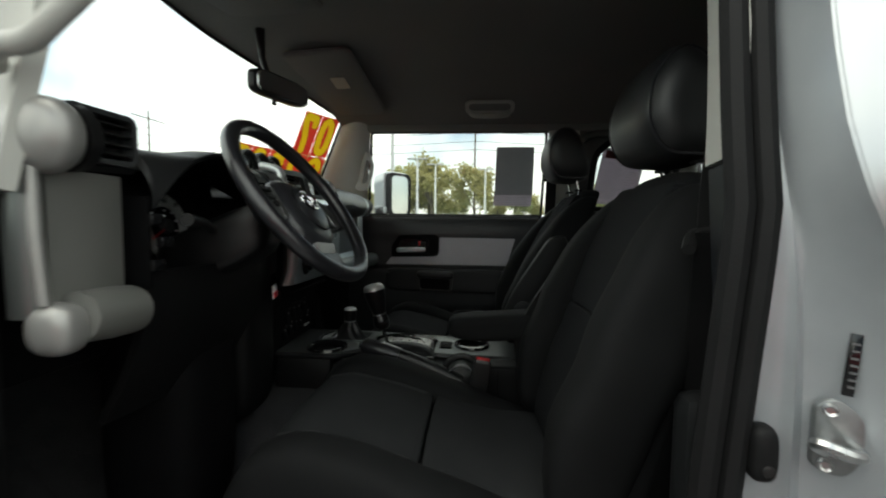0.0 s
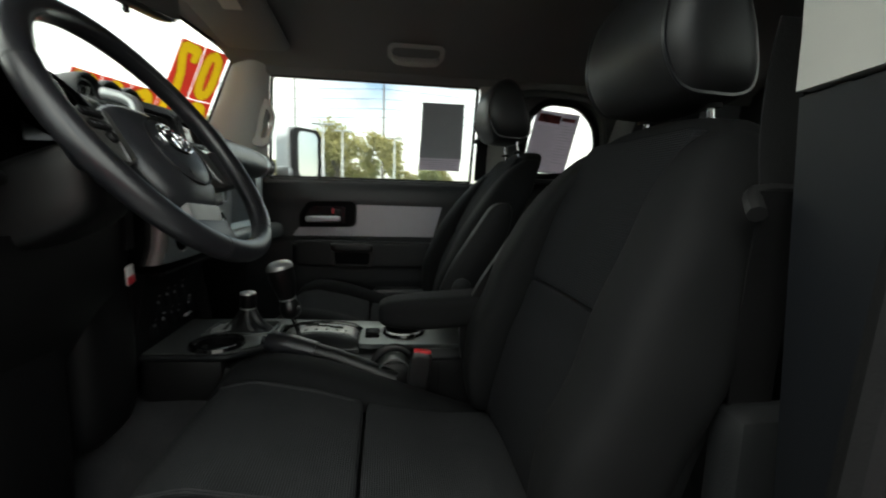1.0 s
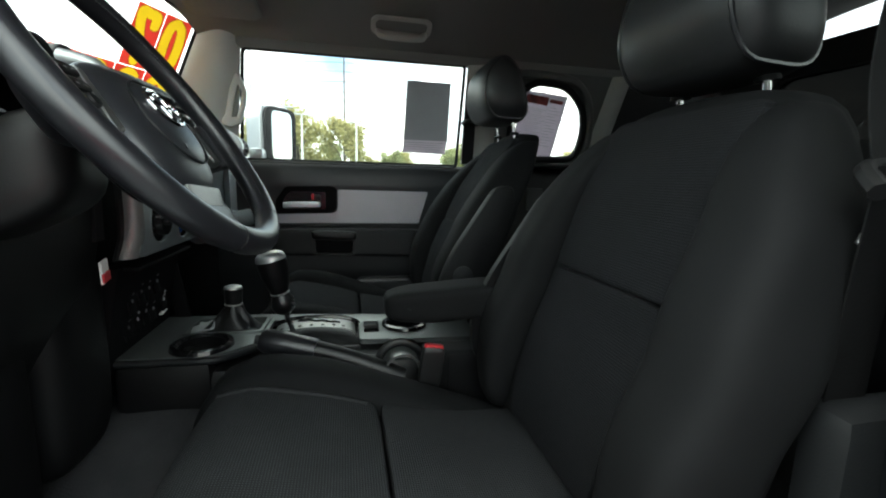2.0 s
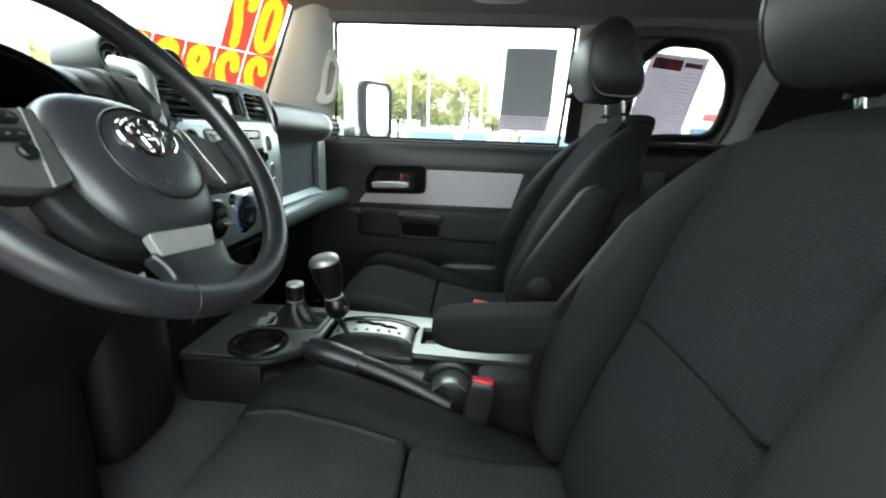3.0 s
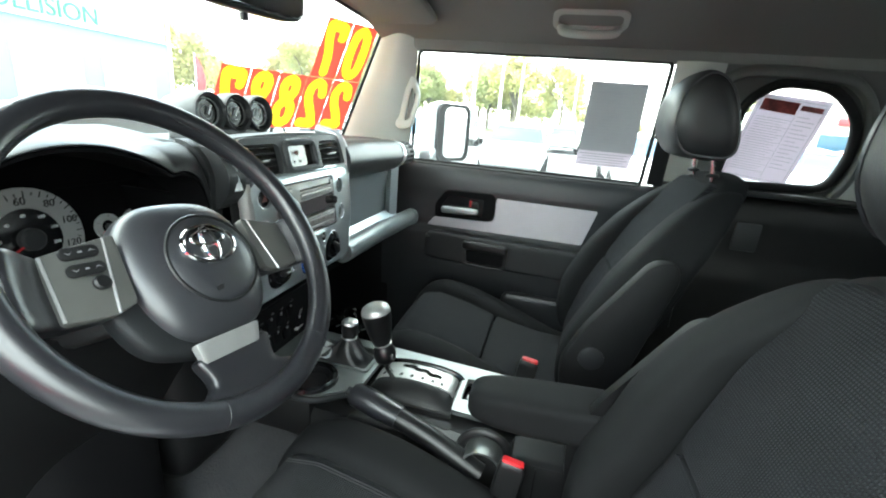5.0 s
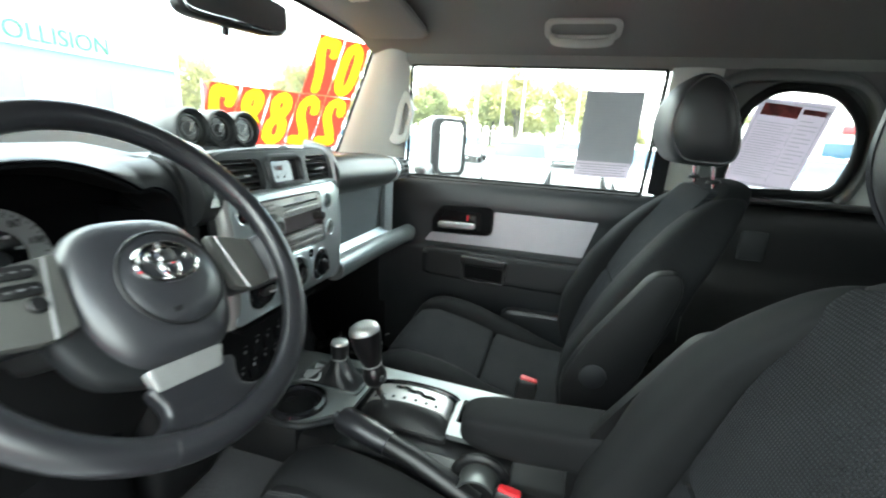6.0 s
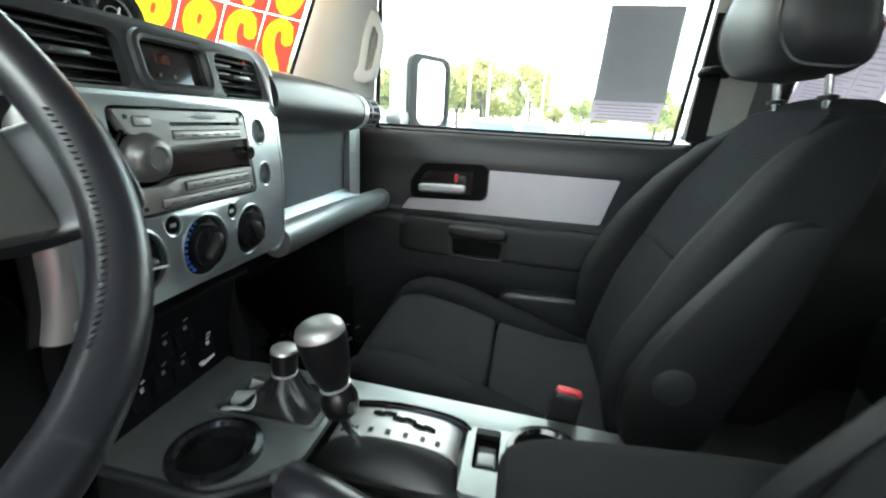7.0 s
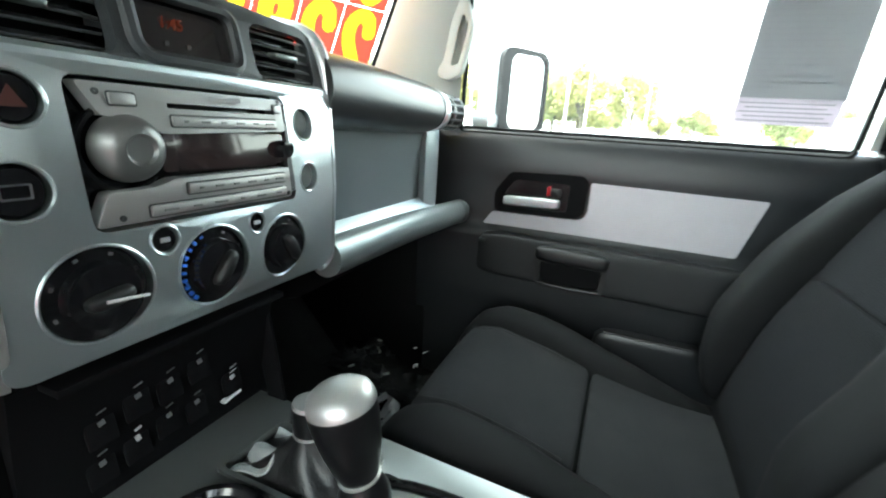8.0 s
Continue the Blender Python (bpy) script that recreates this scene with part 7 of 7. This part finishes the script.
# service building beyond the windscreen
RENDER_WHITE = material("white_render", (0.40, 0.41, 0.42), 0.8, mottle=0.06, mottle_size=1.5)
shop = thing("collision_shop", (-32, 12, 0), "pale blue service building with green lettering on its parapet", "building")
part("wall", box((-33.5, 11.4, 2.35), (11, 32, 4.7), 0.05), material("pale_blue_render", (0.17, 0.30, 0.38), 0.8, mottle=0.08, mottle_size=1.5), shop)
part("parapet", box((-33.4, 11.4, 5.45), (10.6, 31.6, 1.5), 0.05), RENDER_WHITE, shop)
part("coping", box((-33.5, 11.4, 4.72), (11.3, 32.3, 0.12), 0.03), RENDER_WHITE, shop)
for k in range(6):
    d = part("bay_door", box((-27.96, -0.5 + 4.9 * k, 1.7), (0.10, 3.6, 3.4), 0.02), RENDER_WHITE, shop)
    for q in range(4):
        part("panel_joint", box((-27.9, -0.5 + 4.9 * k, 0.7 + 0.75 * q), (0.03, 3.5, 0.04)), GREY_MARK, d)
lettering("COLLISION", 1.3, Matrix.Translation((-28.05, 19.1, 5.4)) @ pose(0, 0, 0, 90, 0, 90), material("dark_green_letters", (0.02, 0.16, 0.11), 0.5), shop, "lettering", "dark green parapet lettering", 0.03)

# low store with a red sign, seen through the rear side window
store = thing("store", (26, 46, 0), "low white store with a red sign", "building")
part("wall", box((27, 48, 2), (20, 8, 4), 0.05), RENDER_WHITE, store)
part("sign", box((24, 43.9, 3.6), (3.2, 0.2, 0.6), 0.03), RED, store, "plain red sign board")
for k in range(6):
    part("window", box((19.5 + 3 * k, 43.95, 1.6), (2.2, 0.12, 1.8), 0.02), CAR_GLASS, store)

# the car's own bonnet ahead of the windscreen
bonnet = part("bonnet", sheet(lambda u, v: (lerp(-0.62, -1.75, u) + 0.14 * (2 * v - 1) ** 2, lerp(-0.74, 0.74, v), 1.27 - 0.10 * u - 0.05 * abs(2 * v - 1) ** 4), 10, 16, 0.004), PAINT)
tagged(bonnet, "silver painted car bonnet", "bonnet", kind="structure")
# plain outer panels that close the body, and the wheels it stands on
for side in (-1, 1):
    w = part("front_wing", sheet(lambda u, v, s=side: (lerp(-0.50, -1.76, v), s * (0.88 - 0.03 * v * v - 0.05 * (2 * u - 1) ** 2), lerp(0.55, 1.215 - 0.10 * v, u)), 10, 12, 0.01, (0, -side, 0)), PAINT)
    tagged(w, "silver painted front wing", "wing", kind="structure")
    k = part("wing_top", sheet(lambda u, v, s=side: (lerp(-0.50, -1.76, v), s * lerp(0.70, 0.835, u), lerp(1.225 - 0.105 * v, 1.21 - 0.10 * v, u)), 4, 10, 0.01, (0, 0, -1)), PAINT)
    tagged(k, "silver painted top of the front wing", "wing", kind="structure")
nose = part("nose_panel", sheet(lambda u, v: (-1.775 + 0.14 * (2 * v - 1) ** 2, lerp(-0.82, 0.82, v), lerp(0.50, 1.17, u)), 6, 14, 0.02, (1, 0, 0)), PAINT)
tagged(nose, "silver painted nose panel", "front panel", kind="structure")
under = part("underbody", box((0.0, 0, 0.48), (3.4, 1.5, 0.10), 0.02), VINYL_BLACK)
tagged(under, "black underbody", "underbody", kind="structure")
for x in (-1.12, 1.42):
    t = thing("car_axle", (x, 0, 0.385), "dark steel axle with two wheels under the body", "axle", "car axles")
    part("beam", tube([(x, -0.66, 0.385), (x, 0.66, 0.385)], 0.045, 12), VINYL_BLACK, t)
    for side in (-1, 1):
        wh = part("wheel", lathe((x, side * 0.64, 0.385), (0, side, 0), [(0.22, 0.0), (0.355, 0.005), (0.385, 0.04), (0.385, 0.18), (0.355, 0.215), (0.22, 0.22)], 40), RUBBER, t, "black tyre")
        part("rim", lathe((x, side * 0.70, 0.385), (0, side, 0), [(0, 0.10), (0.06, 0.11), (0.10, 0.07), (0.20, 0.10), (0.222, 0.15), (0.222, 0.0)], 32), RADIO, wh, "grey steel rim")
wiper = thing("wiper", (-0.6, -0.2, 1.33), "black windscreen wiper resting on the glass", "wiper")
part("blade", tube([(shield_x(-0.55, 1.362) - 0.02, -0.55, 1.362), (shield_x(-0.1, 1.372) - 0.02, -0.1, 1.372)], 0.006, 6), RUBBER, wiper)
part("arm", tube([(shield_x(-0.1, 1.34) - 0.03, -0.08, 1.33), (shield_x(-0.32, 1.372) - 0.028, -0.32, 1.372)], 0.007, 6), VINYL_BLACK, wiper)


# the driver's own door, swung wide open ahead of the opening
odoor = thing("door_4", (-0.33, -0.9, 0.6), "silver driver door standing wide open", "car door", kind="structure")
OD = Matrix.Translation((-0.33, -0.87, 0)) @ pose(0, 0, 0, 0, 0, -78)


def od_to(off):
    return lambda a, b, d: tuple(OD @ Vector((a, off + d, b)))


part("skin", plate(rounded([(0, 0.55), (0.95, 0.55), (0.95, 1.31), (0, 1.31)], 0.04), od_to(-0.06), 0.02), PAINT, odoor)
part("card", plate(rounded([(0.02, 0.58), (0.93, 0.58), (0.93, 1.31), (0.02, 1.31)], 0.03), od_to(-0.03), 0.06), VINYL, odoor)
part("window_frame", plate(rounded([(0.10, 1.30), (0.93, 1.30), (0.93, 1.70), (0.16, 1.70)], 0.03), od_to(-0.05), 0.04, [rounded([(0.15, 1.32), (0.89, 1.32), (0.89, 1.67), (0.20, 1.67)], 0.02)]), VINYL_BLACK, odoor)
parked_car(0.4, -4.4, 2, CAR_RED, "red van parked on the driver's side", True)

# overhead wires beyond the lot
wires = thing("power_line", (0, 66, 0), "thin overhead power lines beyond the lot", "power line")
for k, (z, y) in enumerate(((11.0, 60), (12.2, 60.5), (13.6, 61), (16.0, 66), (17.2, 66))):
    part("wire", tube([(x, y - 0.10 * (x + 40) * (x < -40), z - 0.9 * math.sin(math.pi * ((x + 200) % 50) / 50)) for x in range(-190, 131, 5)], 0.03, 5), RUBBER, wires)
for x in (-150, -100, -50, 0, 50, 100):
    part("post", tube([(x, 63, 0), (x, 63, 17.5)], [0.16, 0.10], 8), BARK, wires)
    part("cross_arm", box((x, 63, 16.2), (0.12, 7.0, 0.14), 0.02), BARK, wires)
